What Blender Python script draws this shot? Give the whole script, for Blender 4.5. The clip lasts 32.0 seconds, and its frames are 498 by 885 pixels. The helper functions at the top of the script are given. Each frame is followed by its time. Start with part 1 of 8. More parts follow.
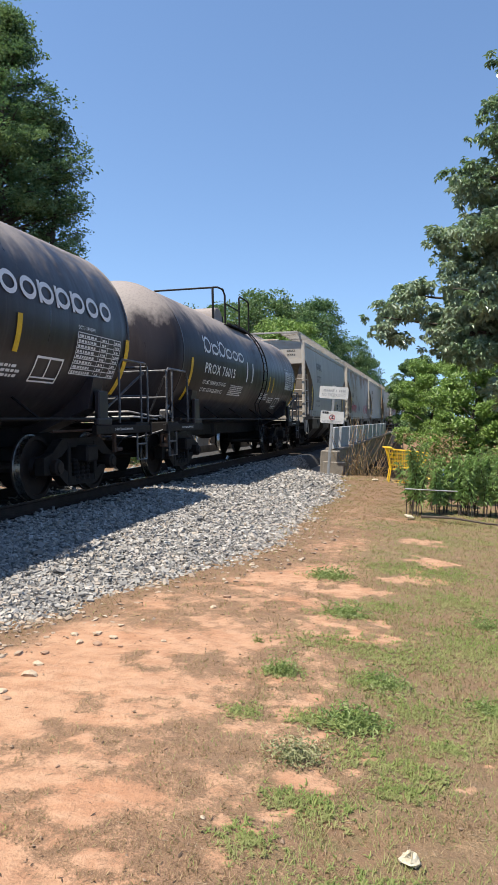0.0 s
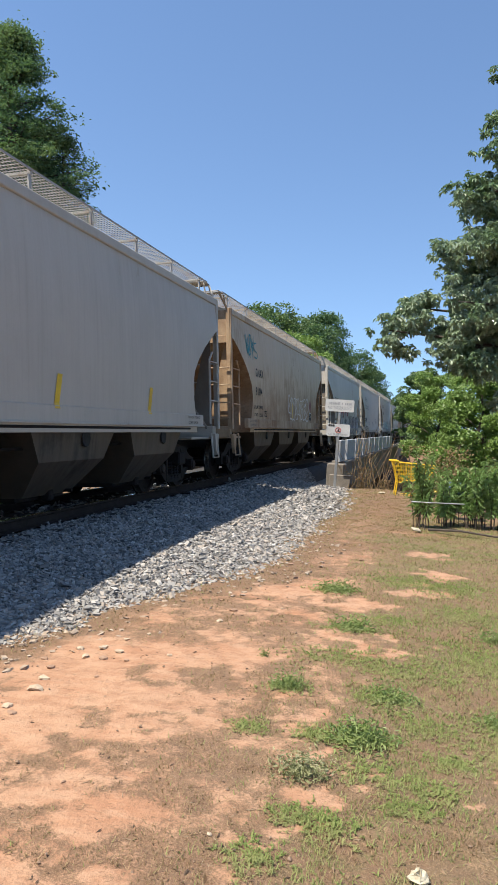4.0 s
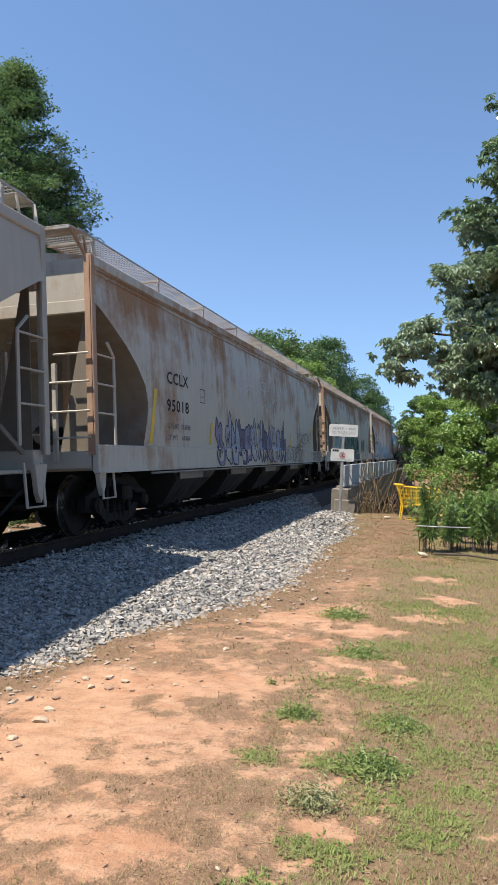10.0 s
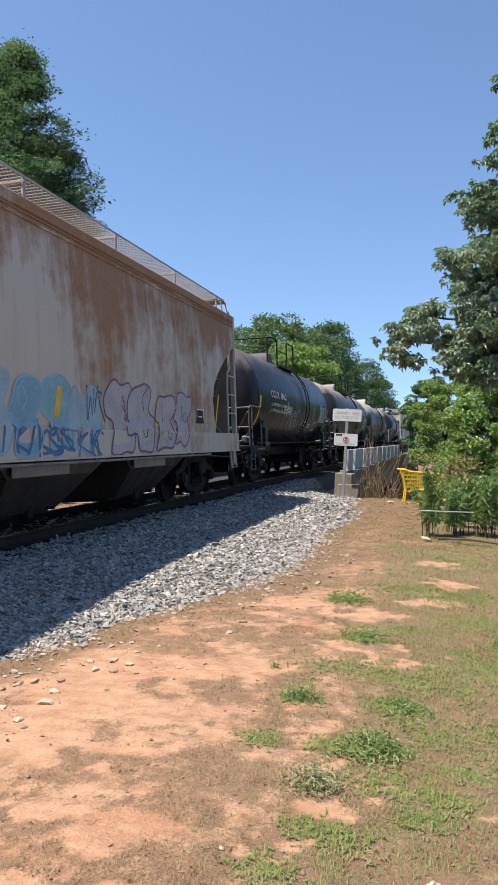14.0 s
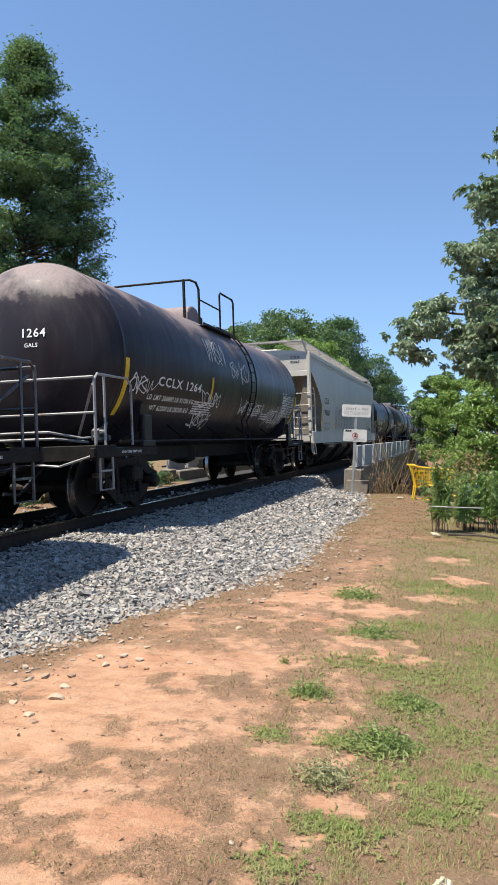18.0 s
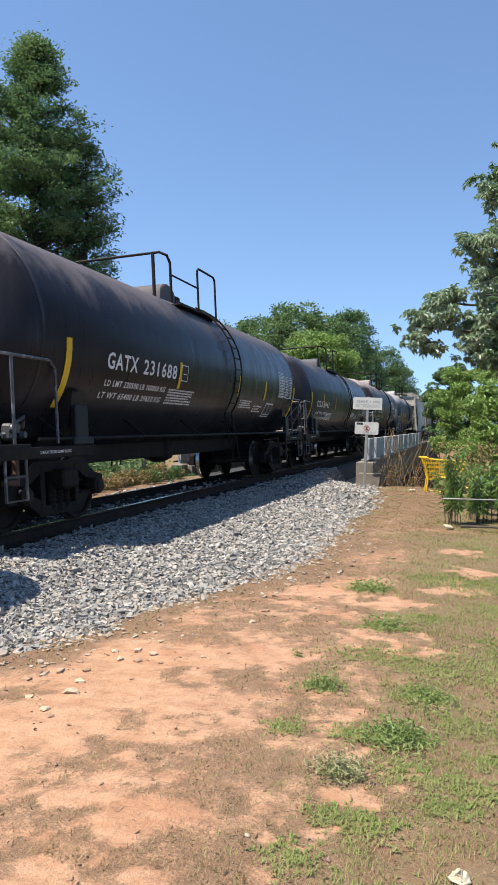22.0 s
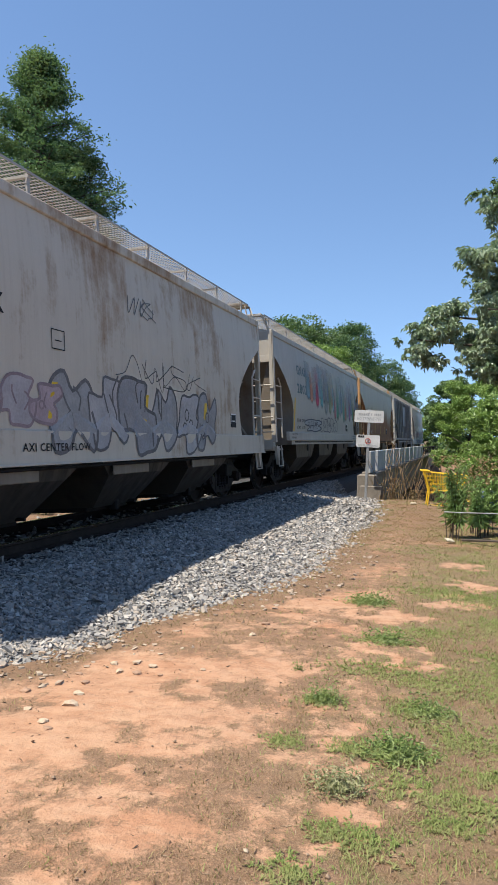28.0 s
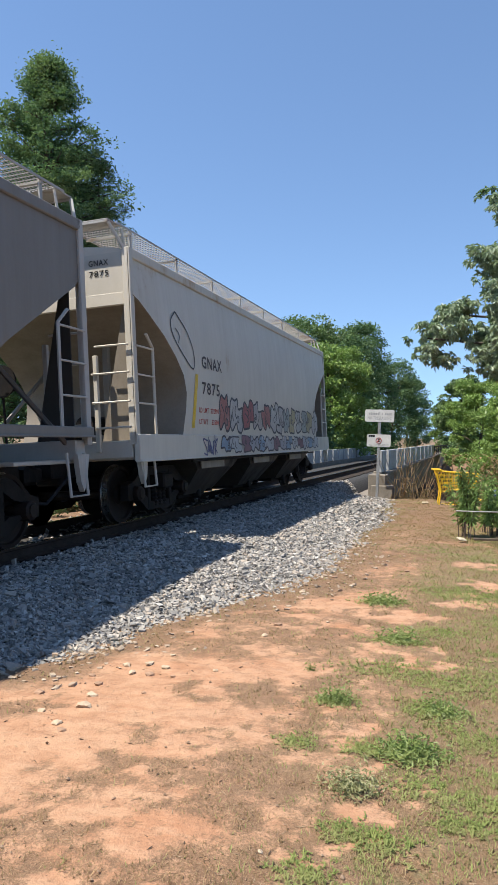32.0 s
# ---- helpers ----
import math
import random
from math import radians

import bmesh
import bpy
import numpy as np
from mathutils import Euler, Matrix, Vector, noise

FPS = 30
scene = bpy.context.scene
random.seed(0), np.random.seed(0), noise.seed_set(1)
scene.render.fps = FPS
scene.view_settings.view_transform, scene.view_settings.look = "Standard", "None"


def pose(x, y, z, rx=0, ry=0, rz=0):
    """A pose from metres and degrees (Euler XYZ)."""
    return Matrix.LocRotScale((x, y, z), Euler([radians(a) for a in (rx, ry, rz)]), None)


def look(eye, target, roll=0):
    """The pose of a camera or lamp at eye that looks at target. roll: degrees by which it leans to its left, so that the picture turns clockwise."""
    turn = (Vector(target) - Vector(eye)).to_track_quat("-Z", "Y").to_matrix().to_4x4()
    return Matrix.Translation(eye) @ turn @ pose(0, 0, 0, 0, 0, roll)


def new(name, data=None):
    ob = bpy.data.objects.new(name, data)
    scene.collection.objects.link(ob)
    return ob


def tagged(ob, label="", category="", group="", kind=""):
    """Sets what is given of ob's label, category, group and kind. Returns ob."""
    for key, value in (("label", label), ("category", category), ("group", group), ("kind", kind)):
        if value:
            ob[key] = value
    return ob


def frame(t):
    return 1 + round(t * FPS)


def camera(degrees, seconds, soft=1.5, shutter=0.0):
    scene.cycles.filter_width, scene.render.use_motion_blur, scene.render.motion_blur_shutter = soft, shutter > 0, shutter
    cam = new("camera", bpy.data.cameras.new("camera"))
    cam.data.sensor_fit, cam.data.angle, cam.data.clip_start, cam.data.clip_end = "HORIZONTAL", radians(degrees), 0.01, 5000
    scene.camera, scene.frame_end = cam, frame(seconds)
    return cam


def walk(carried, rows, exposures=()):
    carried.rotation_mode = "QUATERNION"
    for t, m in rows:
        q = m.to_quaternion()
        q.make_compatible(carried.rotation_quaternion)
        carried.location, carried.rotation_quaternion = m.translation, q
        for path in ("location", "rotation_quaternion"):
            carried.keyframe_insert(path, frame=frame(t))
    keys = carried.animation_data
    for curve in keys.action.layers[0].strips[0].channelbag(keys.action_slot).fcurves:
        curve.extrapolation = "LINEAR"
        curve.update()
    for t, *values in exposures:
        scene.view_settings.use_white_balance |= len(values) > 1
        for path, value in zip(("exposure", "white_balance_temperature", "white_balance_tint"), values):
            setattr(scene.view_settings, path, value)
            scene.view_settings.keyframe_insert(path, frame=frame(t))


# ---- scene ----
EYE = 1.65
cam = camera(37.48, 32.0, soft=0.5)
TURNS = [
    (0.0, 87.45, -2.91, 14.15), (0.5, 88.08, -2.71, 14.31), (1.0, 87.70, -2.54, 14.36), (1.5, 87.83, -3.05, 14.16),
    (2.0, 87.22, -3.20, 14.03), (2.5, 87.77, -3.19, 14.04), (4.5, 88.48, -2.59, 14.81), (5.0, 88.54, -2.39, 14.80),
    (5.5, 89.01, -2.45, 14.76), (6.0, 89.38, -2.20, 15.19), (6.5, 89.05, -1.77, 15.66), (7.0, 89.10, -1.49, 15.68),
    (7.5, 89.28, -1.58, 15.45), (8.0, 89.61, -1.48, 15.43), (8.5, 89.60, -1.62, 14.92), (9.0, 90.06, -1.96, 14.98),
    (9.5, 90.35, -1.89, 14.96), (10.0, 90.47, -2.03, 14.93), (10.5, 90.50, -2.05, 15.07), (11.0, 90.42, -2.18, 15.00),
    (11.5, 90.20, -2.26, 15.15), (12.0, 89.97, -2.25, 14.95), (12.5, 89.74, -2.18, 14.63), (13.0, 89.72, -2.24, 14.94),
    (13.5, 89.07, -2.08, 14.97), (14.0, 89.26, -2.05, 15.20), (14.5, 89.49, -2.08, 15.20), (16.5, 89.07, -1.98, 15.81),
    (17.0, 89.21, -2.01, 16.05), (17.5, 89.30, -1.86, 16.03), (18.0, 88.92, -1.93, 15.91), (18.5, 88.69, -1.98, 16.42),
    (19.0, 88.58, -1.78, 16.92), (19.5, 88.96, -1.45, 16.68), (20.0, 89.44, -1.84, 16.46), (20.5, 89.22, -1.72, 15.95),
    (21.0, 89.19, -2.07, 16.32), (21.5, 88.27, -1.31, 16.72), (22.0, 88.43, -1.28, 16.78), (22.5, 88.52, -1.69, 16.27),
    (23.0, 88.37, -1.56, 16.23), (23.5, 88.63, -1.69, 15.83), (24.0, 88.58, -1.90, 16.38), (24.5, 88.54, -1.78, 16.91),
    (25.0, 88.64, -1.54, 16.37), (25.5, 88.61, -1.60, 17.12), (27.5, 88.89, -1.43, 17.37), (28.0, 89.37, -1.66, 16.89),
    (28.5, 89.55, -1.51, 16.62), (29.0, 89.44, -1.39, 16.92), (29.5, 90.11, -1.30, 16.75), (30.0, 90.11, -1.38, 16.73),
    (30.5, 89.63, -0.93, 17.15), (31.0, 90.05, -1.08, 17.06), (31.5, 89.75, -1.19, 17.25), (32.0, 89.40, -1.11, 17.70),
]
BRIGHT = [(0.0, 0.81), (2.0, 0.70), (6.0, 0.86), (9.0, 0.81), (11.0, 0.80), (14.0, 0.82), (17.0, 0.82), (20.0, 0.84), (22.0, 0.84), (25.0, 0.91), (27.5, 0.80), (28.0, 0.74), (29.0, 0.92), (30.0, 0.86), (31.0, 0.82), (32.0, 0.81)]
walk(cam, [(t, pose(0, 0, EYE, rx, ry, rz)) for t, rx, ry, rz in TURNS], BRIGHT)

# ---- light ----
scene.view_settings.exposure = 0.76
TO_SUN = Vector((-1.75, -1.6, 4.3)).normalized()
world = bpy.data.worlds.new("sky")
scene.world = world
world.use_nodes = True
wn = world.node_tree.nodes
sky = wn.new("ShaderNodeTexSky")
sky.sky_type = "NISHITA"
sky.sun_disc = False
sky.altitude = 300
sky.sun_elevation = math.asin(TO_SUN.z)
sky.sun_rotation = math.atan2(TO_SUN.x, TO_SUN.y)
sky.air_density, sky.dust_density, sky.ozone_density = 1.0, 0.0, 1.8
wn["Background"].inputs["Strength"].default_value = 0.12
dome = wn.new("ShaderNodeTexCoord")
lift = wn.new("ShaderNodeVectorMath")
lift.operation, lift.inputs[1].default_value = "ADD", (0, 0, 0.13)
even = wn.new("ShaderNodeVectorMath")
even.operation = "NORMALIZE"
world.node_tree.links.new(dome.outputs["Generated"], lift.inputs[0])
world.node_tree.links.new(lift.outputs[0], even.inputs[0])
world.node_tree.links.new(even.outputs[0], sky.inputs["Vector"])
tint = wn.new("ShaderNodeMix")
tint.data_type, tint.blend_type = "RGBA", "MULTIPLY"
tint.inputs[0].default_value, tint.inputs[7].default_value = 1.0, (0.93, 0.99, 1.035, 1)
world.node_tree.links.new(sky.outputs[0], tint.inputs[6])
world.node_tree.links.new(tint.outputs[2], wn["Background"].inputs[0])
sun = new("sun", bpy.data.lights.new("sun", "SUN"))
sun.data.energy, sun.data.angle, sun.data.color = 5.0, radians(0.53), (1.0, 0.93, 0.82)
sun.matrix_world = look((0, 0, 60), Vector((0, 0, 60)) - TO_SUN)

# ---- mesh helpers ----


class Build:
    """Collects corners and faces of one mesh."""

    def __init__(self):
        self.v, self.f = [], []

    def add(self, verts, faces):
        n = len(self.v)
        self.v += [tuple(p) for p in verts]
        self.f += [tuple(i + n for i in f) for f in faces]
        return self

    def box(self, c, s, b=0.0, m=None):
        """A box of centre c and size s with edges broken by b, turned by m."""
        hx, hy, hz = s[0] / 2, s[1] / 2, s[2] / 2
        b = min(b, hx * 0.9, hy * 0.9, hz * 0.9)
        if b <= 0:
            vs = [Vector((x, y, z)) for x in (-hx, hx) for y in (-hy, hy) for z in (-hz, hz)]
            fs = [(0, 1, 3, 2), (4, 6, 7, 5), (0, 4, 5, 1), (2, 3, 7, 6), (0, 2, 6, 4), (1, 5, 7, 3)]
        else:
            vs, idx = [], {}
            h = (hx, hy, hz)
            for sx in (-1, 1):
                for sy in (-1, 1):
                    for sz in (-1, 1):
                        for a in range(3):
                            p = [sg * (hh - (0 if i == a else b)) for i, (sg, hh) in enumerate(zip((sx, sy, sz), h))]
                            idx[(sx, sy, sz, a)] = len(vs)
                            vs.append(Vector(p))
            fs = []
            for a in range(3):
                u, w = [i for i in range(3) if i != a]
                for sg in (-1, 1):
                    q = []
                    for su, sw in ((-1, -1), (1, -1), (1, 1), (-1, 1)):
                        k = [0, 0, 0]
                        k[a], k[u], k[w] = sg, su, sw
                        q.append(idx[(*k, a)])
                    fs.append(q)
                for su in (-1, 1):
                    for sw in (-1, 1):
                        q = []
                        for sg, order in ((-1, (u, w)), (1, (w, u))):
                            k = [0, 0, 0]
                            k[a], k[u], k[w] = sg, su, sw
                            q += [idx[(*k, order[0])], idx[(*k, order[1])]]
                        fs.append(q)
            for sx in (-1, 1):
                for sy in (-1, 1):
                    for sz in (-1, 1):
                        fs.append([idx[(sx, sy, sz, a)] for a in range(3)])
            for i, q in enumerate(fs):
                mid = sum((vs[j] for j in q), Vector()) / len(q)
                n = (vs[q[1]] - vs[q[0]]).cross(vs[q[2]] - vs[q[1]])
                if n.dot(mid) < 0:
                    fs[i] = q[::-1]
        c = Vector(c)
        return self.add([(m @ p if m else p) + c for p in vs], fs)

    def tube(self, pts, r, n=6, r1=None, cap=True):
        """A round bar along the points pts, its radius r, or from r to r1."""
        pts = [Vector(p) for p in pts]
        k, vs, fs = len(pts), [], []
        side = None
        for i, p in enumerate(pts):
            d = (pts[min(i + 1, k - 1)] - pts[max(i - 1, 0)]).normalized()
            if side is None or abs(d.dot(side)) > 0.95:
                side = d.orthogonal().normalized()
            side = (side - d * d.dot(side)).normalized()
            up = d.cross(side)
            rr = r if r1 is None else r + (r1 - r) * i / (k - 1)
            for j in range(n):
                a = 2 * math.pi * j / n
                vs.append(p + (side * math.cos(a) + up * math.sin(a)) * rr)
        for i in range(k - 1):
            for j in range(n):
                fs.append((i * n + j, i * n + (j + 1) % n, (i + 1) * n + (j + 1) % n, (i + 1) * n + j))
        if cap:
            fs += [tuple(range(n))[::-1], tuple(range((k - 1) * n, k * n))]
        return self.add(vs, fs)

    def sheet(self, rings, close=False, cap=False):
        """A skin over rings of equally many points."""
        n, vs, fs = len(rings[0]), [p for r in rings for p in r], []
        for i in range(len(rings) - 1):
            for j in range(n if close else n - 1):
                fs.append((i * n + j, i * n + (j + 1) % n, (i + 1) * n + (j + 1) % n, (i + 1) * n + j))
        if cap:
            fs += [tuple(range(n))[::-1], tuple(range((len(rings) - 1) * n, len(rings) * n))]
        return self.add(vs, fs)

    def lathe(self, prof, n=24, axis="x", at=(0, 0, 0)):
        """A turned shape: prof holds (place along the axis, radius)."""
        rings = []
        for u, r in prof:
            ring = []
            for j in range(n):
                a = 2 * math.pi * j / n
                p = (u, r * math.cos(a), r * math.sin(a)) if axis == "x" else (r * math.sin(a), u, r * math.cos(a)) if axis == "y" else (r * math.cos(a), r * math.sin(a), u)
                ring.append(Vector(p) + Vector(at))
            rings.append(ring)
        return self.sheet(rings, close=True, cap=True)

    def mesh(self, name, smooth=0.0):
        me = bpy.data.meshes.new(name)
        me.from_pydata(self.v, [], self.f)
        bm = bmesh.new()
        bm.from_mesh(me)
        bmesh.ops.recalc_face_normals(bm, faces=bm.faces)
        if smooth:
            for f in bm.faces:
                f.smooth = True
            for e in bm.edges:
                if len(e.link_faces) == 2 and e.calc_face_angle(0) > radians(smooth):
                    e.smooth = False
        bm.to_mesh(me)
        bm.free()
        return me


def part(name, data, material, parent, label="", m=None):
    """One mesh object under a thing or a part; data is a Build or a mesh."""
    me = data.mesh(name) if isinstance(data, Build) else data
    if material and not me.materials:
        me.materials.append(material)
    ob = new(name, me)
    ob.parent = parent
    if m is not None:
        ob.matrix_basis = m
    fine = name in ("lettering", "stencil", "stain", "foliage", "company_marking") or name.startswith("graffiti")
    return tagged(ob, label, kind="stuff" if fine else "")


def thing(name, label, category, m=None, group="", kind=""):
    ob = new(name)
    ob.empty_display_size = 0.2
    if m is not None:
        ob.matrix_basis = m
    return tagged(ob, label, category, group, kind)


def fast_mesh(name, verts, quads, material, smooth=False):
    """A mesh from number arrays: corners (n, 3), faces (m, 3 or 4)."""
    verts, quads = np.asarray(verts, np.float32), np.asarray(quads, np.int32)
    k = quads.shape[1]
    me = bpy.data.meshes.new(name)
    me.vertices.add(len(verts))
    me.vertices.foreach_set("co", verts.ravel())
    me.loops.add(quads.size)
    me.loops.foreach_set("vertex_index", quads.ravel())
    me.polygons.add(len(quads))
    me.polygons.foreach_set("loop_start", np.arange(0, quads.size, k, dtype=np.int32))
    me.polygons.foreach_set("use_smooth", np.full(len(quads), smooth))
    me.update(calc_edges=True)
    me.validate()
    me.materials.append(material)
    return me


# ---- materials ----


def nodes_of(name):
    ma = bpy.data.materials.new(name)
    ma.use_nodes = True
    nt = ma.node_tree
    return ma, nt, nt.nodes["Principled BSDF"]


def node(nt, kind, **values):
    n = nt.nodes.new(kind)
    for k, v in values.items():
        n.inputs[k.replace("_", " ")].default_value = v
    return n


def noise_tex(nt, vec, scale, detail=4.0, rough=0.6):
    n = node(nt, "ShaderNodeTexNoise", Scale=scale, Detail=detail, Roughness=rough)
    nt.links.new(vec, n.inputs["Vector"])
    return n.outputs["Fac"]


def span(nt, fac, lo, hi, a=0.0, b=1.0):
    n = nt.nodes.new("ShaderNodeMapRange")
    n.inputs[1].default_value, n.inputs[2].default_value, n.inputs[3].default_value, n.inputs[4].default_value = lo, hi, a, b
    nt.links.new(fac, n.inputs[0])
    return n.outputs[0]


def blend(nt, fac, a, b):
    n = nt.nodes.new("ShaderNodeMix")
    n.data_type = "RGBA"
    for sock, val in ((n.inputs[0], fac), (n.inputs[6], a), (n.inputs[7], b)):
        if isinstance(val, (tuple, list)):
            sock.default_value = (*val[:3], 1)
        elif isinstance(val, (int, float)):
            sock.default_value = val
        else:
            nt.links.new(val, sock)
    return n.outputs[2]


def arith(nt, op, a, b):
    n = nt.nodes.new("ShaderNodeMath")
    n.operation = op
    for i, val in enumerate((a, b)):
        if isinstance(val, (int, float)):
            n.inputs[i].default_value = val
        else:
            nt.links.new(val, n.inputs[i])
    return n.outputs[0]


def coords(nt, scale=(1, 1, 1), shift_by_object=False):
    tc = nt.nodes.new("ShaderNodeTexCoord")
    mp = nt.nodes.new("ShaderNodeMapping")
    mp.inputs["Scale"].default_value = scale
    nt.links.new(tc.outputs["Object"], mp.inputs["Vector"])
    if shift_by_object:
        oi = nt.nodes.new("ShaderNodeObjectInfo")
        nt.links.new(arith(nt, "MULTIPLY", oi.outputs["Random"], 37.0), mp.inputs["Location"])
    return mp.outputs[0]


def bump(nt, bsdf, height, dist=0.01, strength=0.6):
    b = node(nt, "ShaderNodeBump", Strength=strength, Distance=dist)
    nt.links.new(height, b.inputs["Height"])
    nt.links.new(b.outputs[0], bsdf.inputs["Normal"])


def mottled(name, a, b, scale=6.0, fine=60.0, rough=0.8, metal=0.0, relief=0.004, c=None, c_lo=0.55, c_hi=0.7, spec=0.5):
    """A surface of two mingled colours at two scales, with a third in spots."""
    ma, nt, p = nodes_of(name)
    v = coords(nt, shift_by_object=True)
    n1, n2 = noise_tex(nt, v, scale), noise_tex(nt, v, fine, 3.0)
    mix = arith(nt, "ADD", arith(nt, "MULTIPLY", n1, 0.65), arith(nt, "MULTIPLY", n2, 0.35))
    col = blend(nt, span(nt, mix, 0.38, 0.62), a, b)
    if c:
        col = blend(nt, span(nt, noise_tex(nt, v, scale * 0.7, 6.0, 0.7), c_lo, c_hi), col, c)
    nt.links.new(col, p.inputs["Base Color"])
    nt.links.new(span(nt, n2, 0.3, 0.7, max(rough - 0.12, 0.05), min(rough + 0.1, 1.0)), p.inputs["Roughness"])
    p.inputs["Metallic"].default_value = metal
    p.inputs["Specular IOR Level"].default_value = spec
    if relief:
        bump(nt, p, mix, relief)
    return ma


def car_paint(name, paint, dirt, rust, amount, rough=0.55, tops=0.0, lows=0.0, spec=0.5):
    """Weathered car paint: rain streaks of dirt, rust in blotches and runs."""
    ma, nt, p = nodes_of(name)
    v = coords(nt, shift_by_object=True)
    st = coords(nt, (1.0, 1.6, 0.16), True)
    st2 = coords(nt, (1.0, 5.0, 0.2), True)
    runs, blot, fine = noise_tex(nt, st, 3.2, 6.0, 0.65), noise_tex(nt, v, 0.55, 6.0, 0.68), noise_tex(nt, v, 30.0, 3.0)
    geo = nt.nodes.new("ShaderNodeTexCoord")
    sep = nt.nodes.new("ShaderNodeSeparateXYZ")
    nt.links.new(geo.outputs["Object"], sep.inputs[0])
    high = span(nt, sep.outputs[2], 2.4, 4.3)
    col = blend(nt, span(nt, arith(nt, "ADD", arith(nt, "MULTIPLY", runs, 0.25), arith(nt, "MULTIPLY", blot, 0.75)), 0.42, 0.72), paint, dirt)
    col = blend(nt, span(nt, noise_tex(nt, st2, 2.6, 5.0, 0.7), 0.5, 0.74, 0.0, 0.22), col, tuple(0.5 * q + 0.35 * w for q, w in zip(dirt, rust)))
    col = blend(nt, span(nt, fine, 0.45, 0.8, 0.0, 0.25), col, dirt)
    mask = arith(nt, "ADD", arith(nt, "MULTIPLY", blot, 0.72), arith(nt, "MULTIPLY", runs, 0.28))
    mask = arith(nt, "ADD", mask, arith(nt, "MULTIPLY", high, tops))
    if lows:
        mask = arith(nt, "ADD", mask, arith(nt, "MULTIPLY", span(nt, sep.outputs[2], 3.3, 1.7), lows))
    m2 = span(nt, mask, 0.60 - amount, (0.86 if lows else 0.74) - amount, 0.0, 0.95)
    col = blend(nt, m2, col, rust)
    col = blend(nt, arith(nt, "MULTIPLY", m2, span(nt, fine, 0.5, 0.68, 0.0, 0.5)), col, tuple(q * 0.45 for q in rust))
    nt.links.new(col, p.inputs["Base Color"])
    nt.links.new(arith(nt, "ADD", span(nt, runs, 0.3, 0.7, rough - 0.08, rough + 0.1), arith(nt, "MULTIPLY", m2, 0.3)), p.inputs["Roughness"])
    p.inputs["Specular IOR Level"].default_value = spec
    bump(nt, p, arith(nt, "ADD", arith(nt, "MULTIPLY", blot, 0.6), arith(nt, "MULTIPLY", fine, 0.12)), 0.02, 0.35)
    return ma


def plain(name, col, rough=0.6, metal=0.0, wear=0.25):
    return mottled(name, col, tuple(q * (1 - wear) for q in col), 5.0, 70.0, rough, metal, 0.0015)


def leafy(name, a, b, c, gloss=0.45):
    """Leaves: three greens by chance, light passing through."""
    ma, nt, p = nodes_of(name)
    geo = nt.nodes.new("ShaderNodeNewGeometry")
    r = geo.outputs["Random Per Island"]
    big = noise_tex(nt, coords(nt), 0.7, 3.0)
    col = blend(nt, r, a, b)
    col = blend(nt, span(nt, big, 0.45, 0.62), col, c)
    nt.links.new(col, p.inputs["Base Color"])
    p.inputs["Specular IOR Level"].default_value = 0.5 if gloss < 0.5 else 0.15
    p.inputs["Roughness"].default_value = gloss
    tr = nt.nodes.new("ShaderNodeBsdfTranslucent")
    nt.links.new(blend(nt, 0.5, col, (0.18, 0.33, 0.06)), tr.inputs["Color"])
    mix = nt.nodes.new("ShaderNodeMixShader")
    mix.inputs[0].default_value = 0.25
    nt.links.new(p.outputs[0], mix.inputs[1])
    nt.links.new(tr.outputs[0], mix.inputs[2])
    nt.links.new(mix.outputs[0], nt.nodes["Material Output"].inputs[0])
    return ma


STEEL = mottled("black_steel", (0.008, 0.007, 0.007), (0.019, 0.016, 0.014), 5, 50, 0.65, 0.0, 0.004, (0.03, 0.02, 0.014), 0.6, 0.75, 0.18)
WHEEL = mottled("wheel_steel", (0.014, 0.011, 0.010), (0.028, 0.02, 0.016), 8, 60, 0.6, 0.0, 0.004, spec=0.15)
TREAD = mottled("polished_tread", (0.45, 0.44, 0.42), (0.25, 0.23, 0.21), 8, 60, 0.32, 1.0, 0.001)
RAIL = mottled("rusty_rail", (0.05, 0.033, 0.025), (0.028, 0.02, 0.016), 7, 60, 0.8, spec=0.15)
RAIL_TOP = mottled("polished_rail_head", (0.55, 0.54, 0.52), (0.4, 0.39, 0.38), 3, 40, 0.22, 1.0, 0.0005)
TIE = mottled("old_tie_wood", (0.028, 0.023, 0.02), (0.055, 0.045, 0.038), 4, 40, 0.9, 0, 0.01)
CONCRETE = mottled("weathered_concrete", (0.23, 0.2, 0.162), (0.153, 0.132, 0.106), 3, 45, 0.9, 0, 0.006, (0.102, 0.0892, 0.0765))
DECK_GREY = mottled("silver_grey_girder_paint", (0.357, 0.374, 0.383), (0.281, 0.289, 0.289), 3, 40, 0.6, 0.0, 0.003, (0.17, 0.128, 0.102), 0.6, 0.75)
PIPE = mottled("worn_handrail_paint", (0.10, 0.098, 0.10), (0.05, 0.048, 0.05), 6, 60, 0.38, 0.2, 0.001, (0.22, 0.21, 0.20), 0.55, 0.65)
PALE_PIPE = mottled("pale_pipe_paint", (0.30, 0.295, 0.29), (0.19, 0.18, 0.175), 6, 60, 0.45, 0.1, 0.001, (0.16, 0.12, 0.09), 0.58, 0.66)
RUSTY = mottled("dark_rust", (0.10, 0.055, 0.035), (0.05, 0.032, 0.024), 6, 60, 0.8, 0.0, 0.003)
GALV = mottled("galvanised_steel", (0.38, 0.38, 0.37), (0.28, 0.28, 0.27), 6, 60, 0.5, 0.6, 0.002)
